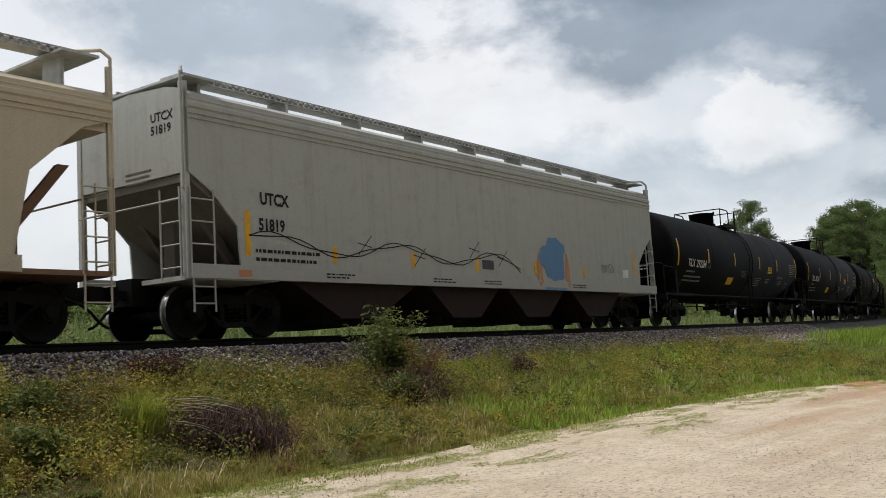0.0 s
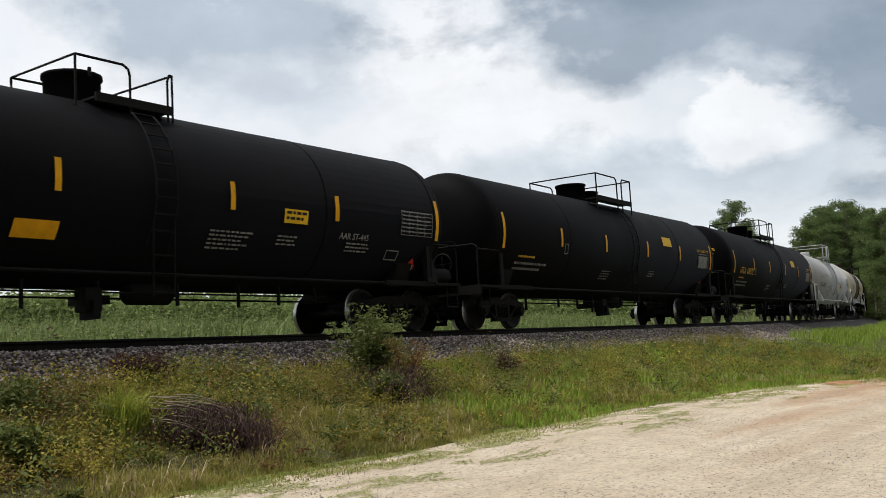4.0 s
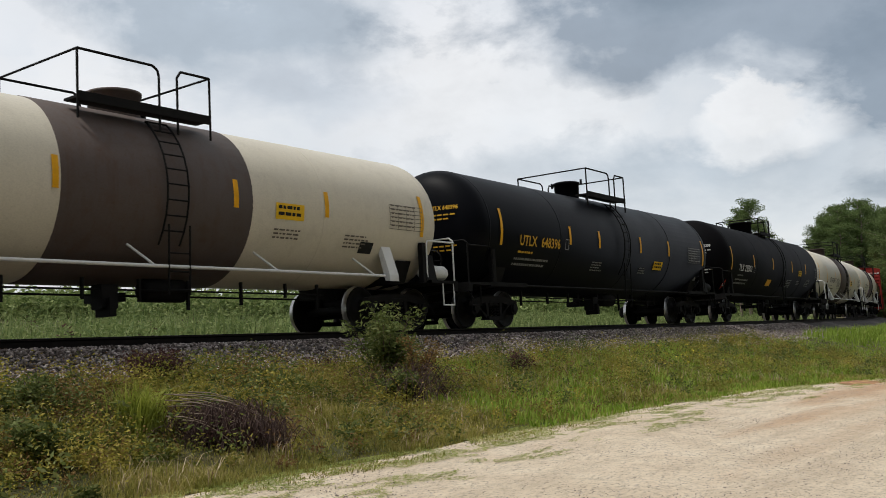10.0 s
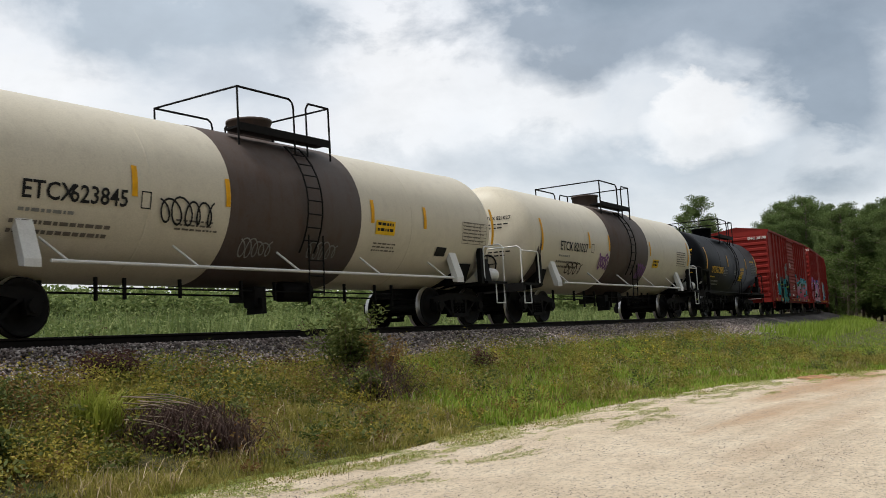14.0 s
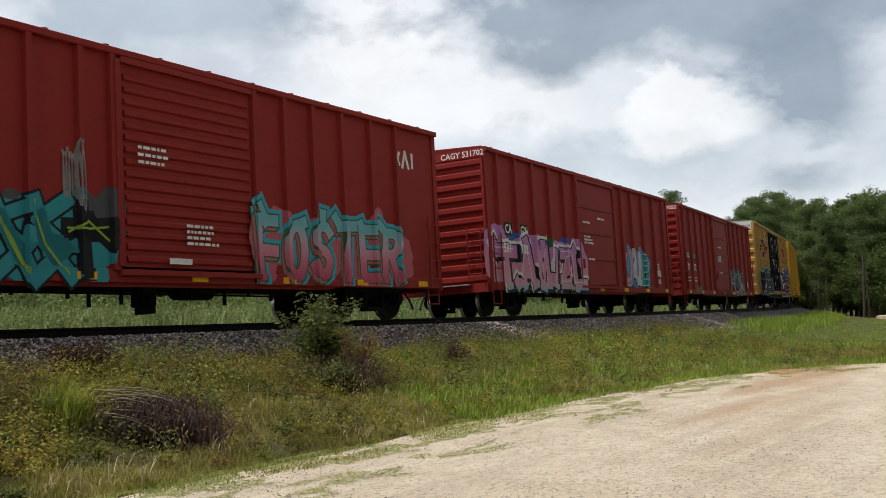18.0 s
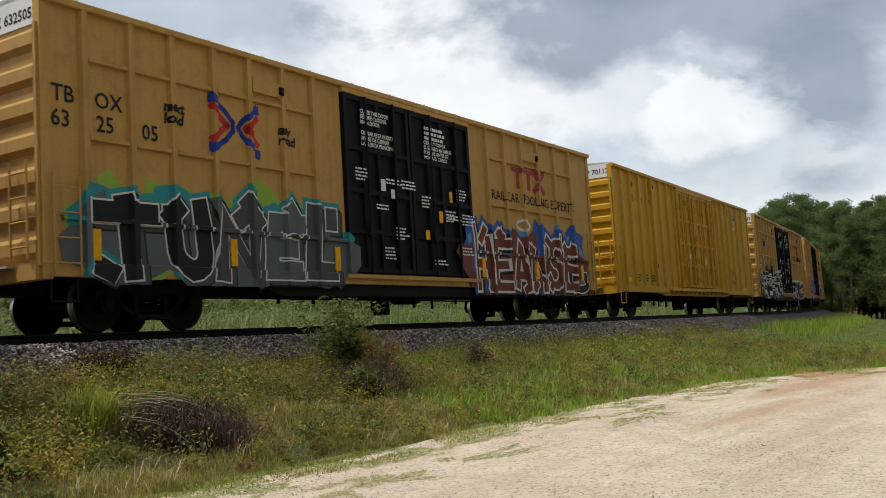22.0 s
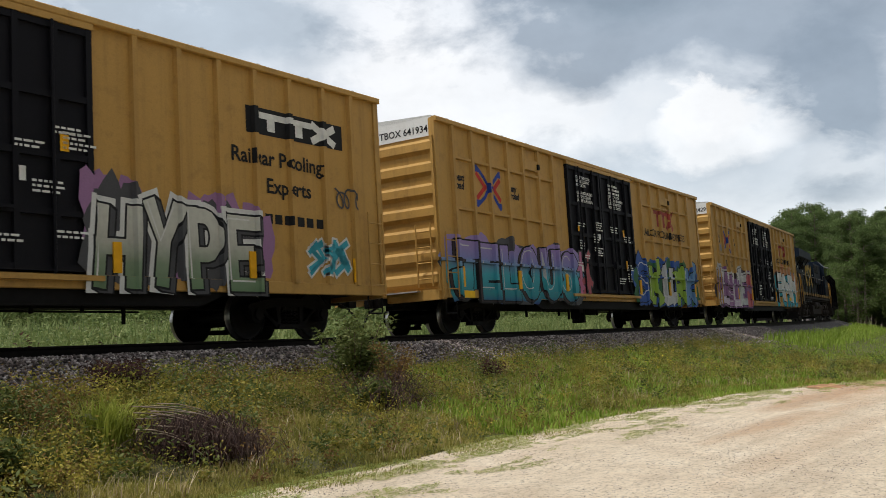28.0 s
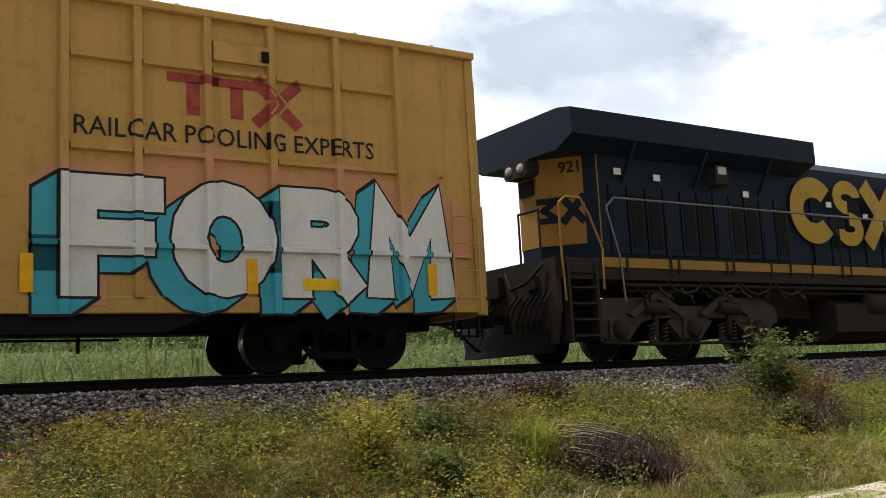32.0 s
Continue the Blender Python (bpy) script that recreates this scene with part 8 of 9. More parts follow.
xs = [-420, -300, -200, -140, -100, -70, -50, -35, -25, -18] + [-12 + 0.5 * i for i in range(110)] + [44, 48, 53, 59, 66, 74, 84, 96, 110, 126, 145, 170, 200, 240, 300, 380, 500, 700, 1000]
ys = [-300, -200, -120, -70, -40, -25, -15, -8, -3] + [0 + 0.4 * i for i in range(55)] + [23, 25, 28, 32, 37, 43, 50, 60, 75, 95, 120, 150, 200, 270, 360, 500, 750]
sheet("ground", xs, ys, ground_z, M["ground"], "uneven grassy earth beside the track", "ground")
rx = [-60, -40, -25, -15] + [-10 + 0.25 * i for i in range(260)]
road = Shape()
rows = 26
for x in rx:
    y1 = road_edge(x)
    for j in range(rows):
        f = j / (rows - 1)
        y = y1 - (y1 + 22) * f ** 1.8
        road.v.append((x, y, -1.14 + 0.012 * noise.noise((x * 0.4, y * 0.9, 1)) - (0.035 if j == 0 else 0)))
road.f = [(i * rows + j, i * rows + j + 1, (i + 1) * rows + j + 1, (i + 1) * rows + j) for i in range(len(rx) - 1) for j in range(rows - 1)]
road.smooth = [True] * len(road.f)
thing("road", "pale sandy gravel road with ruts and red clay patches", "road", kind="structure", shape=road, mat=M["road"])


def on_track(s, e, z):
    """A point e metres beside the centre line (to the camera's side) and z above the rail plane, which leans with the cant."""
    x, y, h = track(s)
    b = -e * math.cos(CANT) + z * math.sin(CANT)
    return x - math.sin(h) * b, y + math.cos(h) * b, z * math.cos(CANT) + e * math.sin(CANT)


def swept(profile, s0, s1, step, wobble=0.0):
    n, k = int((s1 - s0) / step) + 1, len(profile)
    s = Shape()
    for i in range(n):
        q = s0 + i * step
        for e, z in profile:
            s.v.append(on_track(q, e, z + wobble * noise.noise((q * 1.7, e * 2, 4))))
    s.f = [(i * k + j, i * k + j + 1, (i + 1) * k + j + 1, (i + 1) * k + j) for i in range(n - 1) for j in range(k - 1)]
    s.smooth = [wobble > 0] * len(s.f)
    return s


bed = swept([(-3.6, -0.85), (-3.0, -0.7), (-1.6, -0.25), (-1.3, -0.21), (-0.6, -0.23), (0.6, -0.23), (1.3, -0.21), (1.65, -0.27), (2.3, -0.5), (2.95, -0.72), (3.5, -0.9)], -90, 220, 0.5, 0.06)
thing("track_bed", "grey crushed stone ballast bank under the rails", "ballast", kind="structure", shape=bed, mat=M["bed"])
head = [(0.0, 0.0), (0.036, -0.005), (0.037, -0.035), (0.01, -0.055), (0.009, -0.15), (0.07, -0.165), (0.075, -0.18)]
prof = [(-a, z) for a, z in head[::-1]] + head
for k in (-0.7525, 0.7525):
    thing("rail", "dark rusted steel rail spiked to the ties", "rail", "rails of the track", "structure", swept([(k + a, z) for a, z in prof], -90, 260, 1.0), M["rail"])
tie_mesh = mesh_of("tie", Shape().box(-0.115, 0.115, -1.3, 1.3, -0.34, -0.185, 0.01), M["tie"])
ties = thing("ties", "weathered timber ties half buried in ballast", "railway ties", kind="structure")
for i in range(150):
    s = -8 + i * 0.51
    x, y, h = track(s)
    part("tie", tie_mesh, None, ties, at=Matrix.Translation((x, y, 0)) @ Matrix.Rotation(h, 4, "Z") @ Matrix.Rotation(-CANT, 4, "X"))


def quick_mesh(name, verts, corners, sizes, mat):
    """A mesh from arrays: each row of corners holds one face for each of the sizes."""
    me = bpy.data.meshes.new(name)
    corners = np.asarray(corners, np.int32)
    rows_, count = len(corners), np.tile(np.asarray(sizes, np.int32), len(corners))
    me.vertices.add(len(verts))
    me.vertices.foreach_set("co", np.asarray(verts, np.float32).ravel())
    me.loops.add(corners.size)
    me.loops.foreach_set("vertex_index", corners.ravel())
    me.polygons.add(rows_ * len(sizes))
    me.polygons.foreach_set("loop_start", np.concatenate([[0], np.cumsum(count)[:-1]]).astype(np.int32))
    me.polygons.foreach_set("loop_total", count)
    me.materials.append(mat)
    me.update(calc_edges=True)
    return me


def scatter_stones(name, count, place, size, label):
    """Many angular stones joined into one mesh."""
    rng = np.random.default_rng(5)
    base = np.array([(1, 0, 0), (-1, 0, 0), (0, 1, 0), (0, -1, 0), (0, 0, 1), (0, 0, -1)], float)
    tri = np.array([(0, 2, 4), (2, 1, 4), (1, 3, 4), (3, 0, 4), (2, 0, 5), (1, 2, 5), (3, 1, 5), (0, 3, 5)])
    pts = np.array([place(rng) for _ in range(count)])
    v = base[None] * rng.uniform(0.6, 1.25, (count, 6, 1)) * (size * rng.uniform(0.55, 1.3, count))[:, None, None] * np.array([1.1, 1.0, 0.75])
    a, b = rng.uniform(0, 6.28, count), rng.uniform(-0.7, 0.7, count)
    ca, sa, cb, sb = np.cos(a)[:, None], np.sin(a)[:, None], np.cos(b)[:, None], np.sin(b)[:, None]
    x, y, z = v[..., 0], v[..., 1], v[..., 2]
    y, z = y * cb - z * sb, y * sb + z * cb
    x, y = x * ca - y * sa, x * sa + y * ca
    v = np.stack([x, y, z], -1) + pts[:, None]
    me = quick_mesh(name, v.reshape(-1, 3), (tri[None] + 6 * np.arange(count)[:, None, None]).reshape(-1, 3), (3,), M["stone"])
    return tagged(new(name, me), label, "ballast", kind="stuff")


def stone_spot(rng):
    s = -5.0 + 52 * rng.random() ** 1.25
    e = rng.uniform(0.9, 3.7)
    z = -0.2 if e < 1.6 else -0.2 - (e - 1.6) * 0.375
    x, y, z = on_track(s, e, z + rng.uniform(-0.02, 0.03))
    return x, y, max(z, ground_z(x, y) + rng.uniform(-0.01, 0.025)) if e > 2.4 else z


scatter_stones("ballast_stones", 72000, stone_spot, 0.031, "loose angular grey ballast stones")


# ---------- vegetation ----------
def leaf_mat(name, stops, rough=0.7, lift=0.35):
    """Thin leaves that let some light through."""
    m = bpy.data.materials.new(name)
    m.use_nodes = True
    add = nodes_of(m.node_tree)
    isle = add("ShaderNodeNewGeometry").outputs["Random Per Island"]
    patch = ramp_fac(add, noise_at(add, 2.3, 4.0, 0.6), 0.36, 0.64)
    c = ramp(add, calc(add, "ADD", calc(add, "MULTIPLY", isle, 0.55), calc(add, "MULTIPLY", patch, 0.45)), stops)
    c = mix(add, ramp_fac(add, noise_at(add, 0.5, 4.0), 0.4, 0.7, 0.35), c, (*[v * 0.6 for v in stops[0][1]], 1))
    face = add("ShaderNodeBsdfPrincipled", {"Base Color": c, "Roughness": rough, "Specular IOR Level": 0.2})
    glow = add("ShaderNodeBsdfTranslucent", {"Color": c})
    add("ShaderNodeOutputMaterial", {"Surface": add("ShaderNodeMixShader", {0: lift, 1: face.outputs[0], 2: glow.outputs[0]}).outputs[0]})
    return m


M["grass"] = leaf_mat("grass_blades", [(0.0, (0.13, 0.135, 0.026)), (0.35, (0.25, 0.24, 0.05)), (0.65, (0.36, 0.315, 0.085)), (0.88, (0.45, 0.36, 0.14)), (1.0, (0.55, 0.45, 0.25))])
M["lush"] = leaf_mat("lush_grass_blades", [(0.0, (0.15, 0.25, 0.02)), (0.6, (0.26, 0.36, 0.05)), (1.0, (0.38, 0.42, 0.1))])
M["creeper"] = leaf_mat("creeping_grass_blades", [(0.0, (0.2, 0.25, 0.05)), (0.6, (0.34, 0.37, 0.1)), (1.0, (0.5, 0.46, 0.2))])
M["field"] = leaf_mat("field_weeds", [(0.0, (0.07, 0.115, 0.035)), (0.5, (0.19, 0.25, 0.08)), (1.0, (0.37, 0.4, 0.17))])
M["weed"] = leaf_mat("weed_leaves", [(0.0, (0.065, 0.085, 0.018)), (0.35, (0.16, 0.175, 0.03)), (0.65, (0.3, 0.27, 0.05)), (0.86, (0.37, 0.27, 0.09)), (0.95, (0.25, 0.13, 0.06)), (1.0, (0.14, 0.06, 0.045))])
M["yellow_weed"] = leaf_mat("yellow_green_weed_leaves", [(0.0, (0.2, 0.185, 0.03)), (0.5, (0.37, 0.32, 0.055)), (1.0, (0.52, 0.41, 0.1))])
M["bush"] = leaf_mat("bush_leaves", [(0.0, (0.055, 0.08, 0.02)), (0.6, (0.135, 0.165, 0.045)), (1.0, (0.3, 0.3, 0.12))])
M["maroon_leaf"] = leaf_mat("maroon_dead_leaves", [(0.0, (0.035, 0.016, 0.016)), (0.6, (0.085, 0.04, 0.034)), (1.0, (0.17, 0.09, 0.07))])
M["rusty_leaf"] = leaf_mat("rusty_weed_leaves", [(0.0, (0.13, 0.06, 0.025)), (0.6, (0.24, 0.15, 0.05)), (1.0, (0.3, 0.26, 0.08))])
M["pine"] = leaf_mat("pine_needles", [(0.0, (0.05, 0.085, 0.025)), (0.5, (0.115, 0.165, 0.052)), (1.0, (0.2, 0.245, 0.09))], lift=0.42)
M["broad"] = leaf_mat("broad_leaves", [(0.0, (0.055, 0.095, 0.024)), (0.5, (0.125, 0.18, 0.05)), (1.0, (0.21, 0.26, 0.085))], lift=0.42)
M["straw"] = leaf_mat("dry_straw", [(0.0, (0.2, 0.13, 0.08)), (0.5, (0.38, 0.29, 0.18)), (1.0, (0.55, 0.46, 0.32))], lift=0.1)
M["bark"] = plain("tree_bark", (0.2, 0.16, 0.13), 0.9, 0.4)
M["dead"] = leaf_mat("dead_stems", [(0.0, (0.035, 0.02, 0.017)), (0.6, (0.08, 0.047, 0.038)), (0.85, (0.16, 0.105, 0.08)), (1.0, (0.32, 0.24, 0.18))], lift=0.0)
M["branch"] = plain("bleached_wood", (0.27, 0.21, 0.16), 0.85, 0.4)
M["tuft"] = leaf_mat("yellow_green_tuft", [(0.0, (0.24, 0.28, 0.04)), (0.5, (0.36, 0.4, 0.07)), (1.0, (0.5, 0.5, 0.13))])
M["petal"] = plain("yellow_petals", (0.6, 0.5, 0.05), 0.7)


def blades(name, spots, heights, width, lean, mat, label, category, seed=1, kind="stuff"):
    """Tapered bent blades, one at each spot."""
    rng = np.random.default_rng(seed)
    p, n = np.asarray(spots, float), len(spots)
    h = np.asarray(heights, float) * rng.uniform(0.55, 1.15, n)
    a, tilt = rng.uniform(0, 6.283, n), rng.uniform(0.05, lean, n)
    side = np.stack([-np.sin(a), np.cos(a), 0 * a], 1) * (width * rng.uniform(0.6, 1.3, n))[:, None]
    out = np.stack([np.cos(a), np.sin(a), 0 * a], 1)
    up = np.array([0, 0, 1.0])
    m = p + up * (h * 0.6)[:, None] + out * (h * tilt * 0.35)[:, None]
    t = p + up * (h * (1 - tilt * 0.25))[:, None] + out * (h * tilt)[:, None]
    v = np.stack([p - side, p + side, m + side * 0.7, m - side * 0.7, t], 1).reshape(-1, 3)
    k = 5 * np.arange(n)
    me = quick_mesh(name, v, np.stack([k, k + 1, k + 2, k + 3, k + 3, k + 2, k + 4], 1), (4, 3), mat)
    return tagged(new(name, me), label, category, kind=kind)


def leaf_cloud(name, centres, spreads, counts, size, mat, label, category, seed=1, slim=0.36, kind="stuff"):
    """Small pointed leaves scattered round many centres, joined into one mesh."""
    rng = np.random.default_rng(seed)
    c = np.repeat(np.asarray(centres, float), counts, 0)
    w = np.repeat(np.asarray(spreads, float), counts, 0)
    n = len(c)
    d = rng.normal(size=(n, 3))
    d *= (rng.random(n) ** 0.45 / np.linalg.norm(d, axis=1))[:, None]
    c = c + d * w
    u = rng.normal(size=(n, 3)) * (1, 1, 0.6)
    u /= np.linalg.norm(u, axis=1)[:, None]
    v = np.cross(u, rng.normal(size=(n, 3)))
    v /= np.linalg.norm(v, axis=1)[:, None]
    k = (size * rng.uniform(0.6, 1.4, n))[:, None]
    verts = np.stack([c - u * k, c - v * k * slim, c + u * k, c + v * k * slim], 1).reshape(-1, 3)
    me = quick_mesh(name, verts, 4 * np.arange(n)[:, None] + np.arange(4)[None], (4,), mat)
    return me if not label else tagged(new(name, me), label, category, kind=kind)


def bank_spot(rng, reach=60, power=1.7):
    x = 0.5 + reach * rng.random() ** power
    return x, rng.uniform(road_edge(x), track_y(x) - 2.7)


def grass_spots(count, seed, reach=60, power=1.7):
    """Spots over the bank, thinning out in patches over the road's edge."""
    rng = random.Random(seed)
    out, tall = [], []
    while len(out) < count:
        x = -3.0 + reach * rng.random() ** power
        y = road_edge(x) - 1.0 + (track_y(x) - 1.45 - road_edge(x)) * rng.random() ** 1.25
        f = (y - road_edge(x)) / 4.5
        if f < -0.03 and noise.noise((x * 0.5, y * 1.6, 2)) + 0.5 * noise.noise((x * 2.4, y * 4, 7)) < -0.1 - (f + 0.03) * 2.4:
            continue
        if track_y(x) - y < (3.3 if x < 11 else 2.7) + 0.35 * noise.noise((x * 0.9, 2.0, 12)):
            continue
        if f > 0.72 and noise.noise((x * 0.9, y * 0.9, 12)) < (f - 0.86) * 2.5:
            continue
        clump = noise.noise((x * 0.8, y * 0.8, 9))
        if rng.random() > 0.8 + clump:
            continue
        if f < 0 and rng.random() < 0.65:
            continue
        out.append((x, y, ground_z(x, y) - 0.02 if f >= 0 else -1.15))
        tall.append((0.035 + 0.03 * rng.random()) * max(0.5, 1 + f * 2) if f < 0 else (0.09 + 0.1 * min(1, max(0, f * 1.6))) * (1 + 1.0 * clump))
    return out, tall


g, t = grass_spots(250000, 3)
blades("grass", g, t, 0.0055, 1.0, M["grass"], "rough green and straw-coloured roadside grass", "grass")
g, t = grass_spots(6000, 9, 30, 1.4)
g, t = zip(*[(p, 0.16 + h) for p, h in zip(g, t) if h > 0.12])
blades("dry_grass", g, t, 0.0045, 1.6, M["straw"], "dry straw stems leaning among the grass", "grass", 14)
rng = random.Random(31)
g, t = [], []
while len(g) < 72000:
    x = 11.5 + 95 * rng.random() ** 1.9
    if x < 22 and rng.random() > (x - 10) / 13:
        continue
    y = rng.uniform(road_edge(x) - 0.2, track_y(x) - 3.0)
    g.append((x, y, ground_z(x, y) if y > road_edge(x) else -1.16))
    t.append(0.1 + (0.1 if x < 26 and y > road_edge(x) + 0.8 else 0) + 0.22 * max(0, noise.noise((x * 0.2, y * 0.4, 4))) + (0.3 if track_y(x) - y < 5.5 and x > 40 else 0))
blades("lush_grass", g, t, 0.012, 0.9, M["lush"], "bright green mown and tall grass along the far verge", "grass", 6)

# low leafy weeds over the bank, in three kinds that grow in patches
rng = random.Random(12)
for name, mat, many, per, leaf, where, label in (("leafy_weeds", "weed", 2100, 60, 0.022, 0, "low leafy weeds in mixed greens on the bank"), ("yellow_weeds", "yellow_weed", 1300, 70, 0.021, 20, "yellow-green leafy weeds growing in patches"),
                                                 ("rusty_weeds", "rusty_leaf", 800, 60, 0.02, 40, "rust-brown dying weeds among the grass"), ("dark_weeds", "bush", 600, 70, 0.03, 60, "dark green broad-leaved weeds on the bank")):
    cs, ws = [], []
    while len(cs) < many:
        x, y = bank_spot(rng, 36, 1.4)
        x -= 3
        f = (y - road_edge(x)) / 4.6
        if rng.random() > 0.02 + f * (1.2 if x < 10 else 0.75) or noise.noise((x * 0.7 + where, y * 0.9, where)) < 0.02 or track_y(x) - y < (3.35 if x < 11 else 2.9) or math.hypot(x - 6.5, y - 8.7) < 0.4 or math.hypot(x - 7.2, y - 8.1) < 0.6:
            continue
        if x > 11 and rng.random() < (0.8 if mat == "rusty_leaf" else 0.45 if mat == "yellow_weed" else 0.25) * min(1, (x - 11) / 4):
            continue
        r = rng.uniform(0.06, 0.16) if rng.random() < 0.6 else rng.uniform(0.16, 0.34)
        cs.append((x, y, ground_z(x, y) + r * 0.9))
        ws.append((r * 0.95, r * 0.95, r * 1.05))
    leaf_cloud(name, cs, ws, per, leaf, M[mat], label, "weeds", 3 + where, 0.42)
cs = [(20 + rng.uniform(-2.0, 2.5), 8.6 + rng.uniform(-0.7, 0.9), 0) for _ in range(26)]
cs = [(x, y, ground_z(x, y) + rng.uniform(0.35, 0.62)) for x, y, _ in cs]
leaf_cloud("yellow_flowers", cs, [(0.07, 0.07, 0.05)] * len(cs), 6, 0.016, M["petal"], "small yellow wild flowers on tall stems", "flowers", 7, 0.7)


def leafy_bush(x, y, height, width, mat, label, seed, leaf=0.035, leaves=1500, stems=9):
    """A bush with separate stems and a ragged crown."""
    rng = random.Random(seed)
    z = ground_z(x, y) - 0.03
    bush = thing("bush", label, "bush")
    bush.matrix_basis = Matrix.Translation((x, y, z))
    cs = []
    for _ in range(stems):
        a, lean = rng.uniform(0, 6.28), rng.uniform(0.1, 1.0) * width / 2
        top = height * rng.uniform(0.55, 1.0)
        tip = Vector((math.cos(a) * lean, math.sin(a) * lean, top))
        part("stem", Shape().rod((0, 0, 0), tip * 0.6, 0.012, 5, 0.008, False).rod(tip * 0.6, tip, 0.008, 5, 0.003, False), M["dead"], bush)
        for f in (0.45, 0.6, 0.75, 0.88, 0.98):
            cs.append(tuple(tip * f + Vector((rng.uniform(-0.1, 0.1), rng.uniform(-0.1, 0.1), 0)) * width))
    part("foliage", leaf_cloud("foliage", cs, [(width * 0.2, width * 0.2, height * 0.13)] * len(cs), leaves // len(cs), leaf, M[mat], "", "", seed), None, bush)
    return bush


leafy_bush(12.0, 10.2, 1.22, 1.1, "bush", "leafy green roadside bush beside the ballast", 4, 0.042, 3400, 18)
leafy_bush(12.05, 9.55, 0.95, 0.7, "rusty_leaf", "rust-brown leafy weed beside the bush", 6, 0.03, 900)
leafy_bush(11.3, 9.25, 0.5, 0.8, "bush", "dark green leafy weed under the bush", 9, 0.034, 1600)
leafy_bush(8.1, 10.95, 0.58, 1.0, "maroon_leaf", "withered maroon bush at the foot of the ballast", 5, 0.024, 4600, 16)
leafy_bush(15.4, 9.85, 0.45, 0.7, "maroon_leaf", "withered brown weed on the bank", 15, 0.024, 1000)
leafy_bush(11.8, 11.3, 0.3, 0.8, "maroon_leaf", "withered brown weed at the foot of the ballast", 16, 0.03, 500)
leafy_bush(5.1, 8.4, 0.46, 0.8, "bush", "dark leafy weed clump on the bank", 17, 0.042, 1500, 10)
leafy_bush(5.6, 9.9, 0.55, 0.8, "bush", "green leafy weed clump on the bank", 18, 0.035, 1300)
leafy_bush(4.5, 9.1, 0.85, 0.9, "yellow_weed", "yellow-green shrub with thin stems on the bank", 19, 0.028, 3000, 18)
leafy_bush(3.4, 9.9, 0.45, 0.8, "weed", "dark leafy weed clump near the ballast", 21, 0.04, 1000)
leafy_bush(6.4, 10.6, 0.4, 0.7, "bush", "green weed clump below the ballast", 22, 0.03, 900)
leafy_bush(2.1, 11.2, 0.4, 0.6, "yellow_weed", "yellow-green weed clump near the ballast", 23, 0.04, 700)
leafy_bush(0.9, 11.3, 0.4, 0.9, "maroon_leaf", "withered maroon growth below the ballast", 24, 0.03, 1200)
leafy_bush(2.0, 11.6, 0.35, 1.0, "maroon_leaf", "withered maroon growth below the ballast", 25, 0.03, 1200)
leafy_bush(7.2, 8.15, 0.3, 0.9, "maroon_leaf", "dead brown leaves caught in the brush heap", 26, 0.025, 2000, 14)
leafy_bush(2.7, 10.9, 0.42, 0.3, "yellow_weed", "tiny pine seedling with long needles", 27, 0.05, 300, 4)

rng = random.Random(3)
g = [(6.5 + rng.gauss(0, 0.11), 8.95 + rng.gauss(0, 0.1), 0) for _ in range(520)]
g = [(x, y, ground_z(x, y)) for x, y, _ in g]
blades("grass_tuft", g, [0.62] * len(g), 0.008, 1.1, M["tuft"], "bright yellow-green grass tuft on the bank", "grass", 8)


def dead_brush(x, y, width, height, count, seed, label):
    """A tangle of bare arching stems."""
    rng = random.Random(seed)
    s = Shape()
    for _ in range(count):
        a, b = rng.gauss(0, 0.35) * width, rng.gauss(0, 0.3) * width
        turn, reach, top = rng.uniform(0, 6.28), rng.uniform(0.25, 0.7) * width, height * rng.uniform(0.35, 1.1)
        p = [(a + math.cos(turn) * reach * f, b + math.sin(turn) * reach * f, top * math.sin(min(1.0, f * 1.05) * 2.6) + rng.uniform(0, 0.02)) for f in (0, 0.25, 0.5, 0.75, 1.0)]
        for i in range(4):
            s.rod(p[i], p[i + 1], 0.007 - i * 0.0013, 4, 0.006 - i * 0.0013, False)
    ob = thing("dead_brush", label, "brush", kind="stuff", shape=s, mat=M["dead"])
    ob.matrix_basis = Matrix.Translation((x, y, ground_z(x, y) - 0.03))
    return ob


dead_brush(7.15, 8.4, 0.66, 0.44, 560, 2, "tangled heap of bare brown brush on the bank")
dead_brush(7.35, 8.05, 0.5, 0.33, 320, 12, "tangled heap of bare brown brush on the bank")
dead_brush(4.6, 11.6, 1.2, 0.25, 150, 3, "dry fallen stems along the foot of the ballast")
dead_brush(6.0, 11.2, 1.3, 0.2, 120, 5, "dry fallen stems along the foot of the ballast")
dead_brush(11.6, 9.3, 1.0, 0.5, 150, 6, "dry brown stems among the weeds")
dead_brush(2.6, 11.2, 1.2, 0.35, 170, 7, "bleached dry stems below the ballast")


def fallen_branch(points, radius, label):
    s = Shape()
    for i in range(len(points) - 1):
        s.rod(points[i], points[i + 1], radius * (1 - 0.12 * i), 7, radius * (0.88 - 0.12 * i), True)
    return thing("branch", label, "branch", shape=s, mat=M["branch"])


def on_ground(x, y, up):
    return x, y, ground_z(x, y) + up


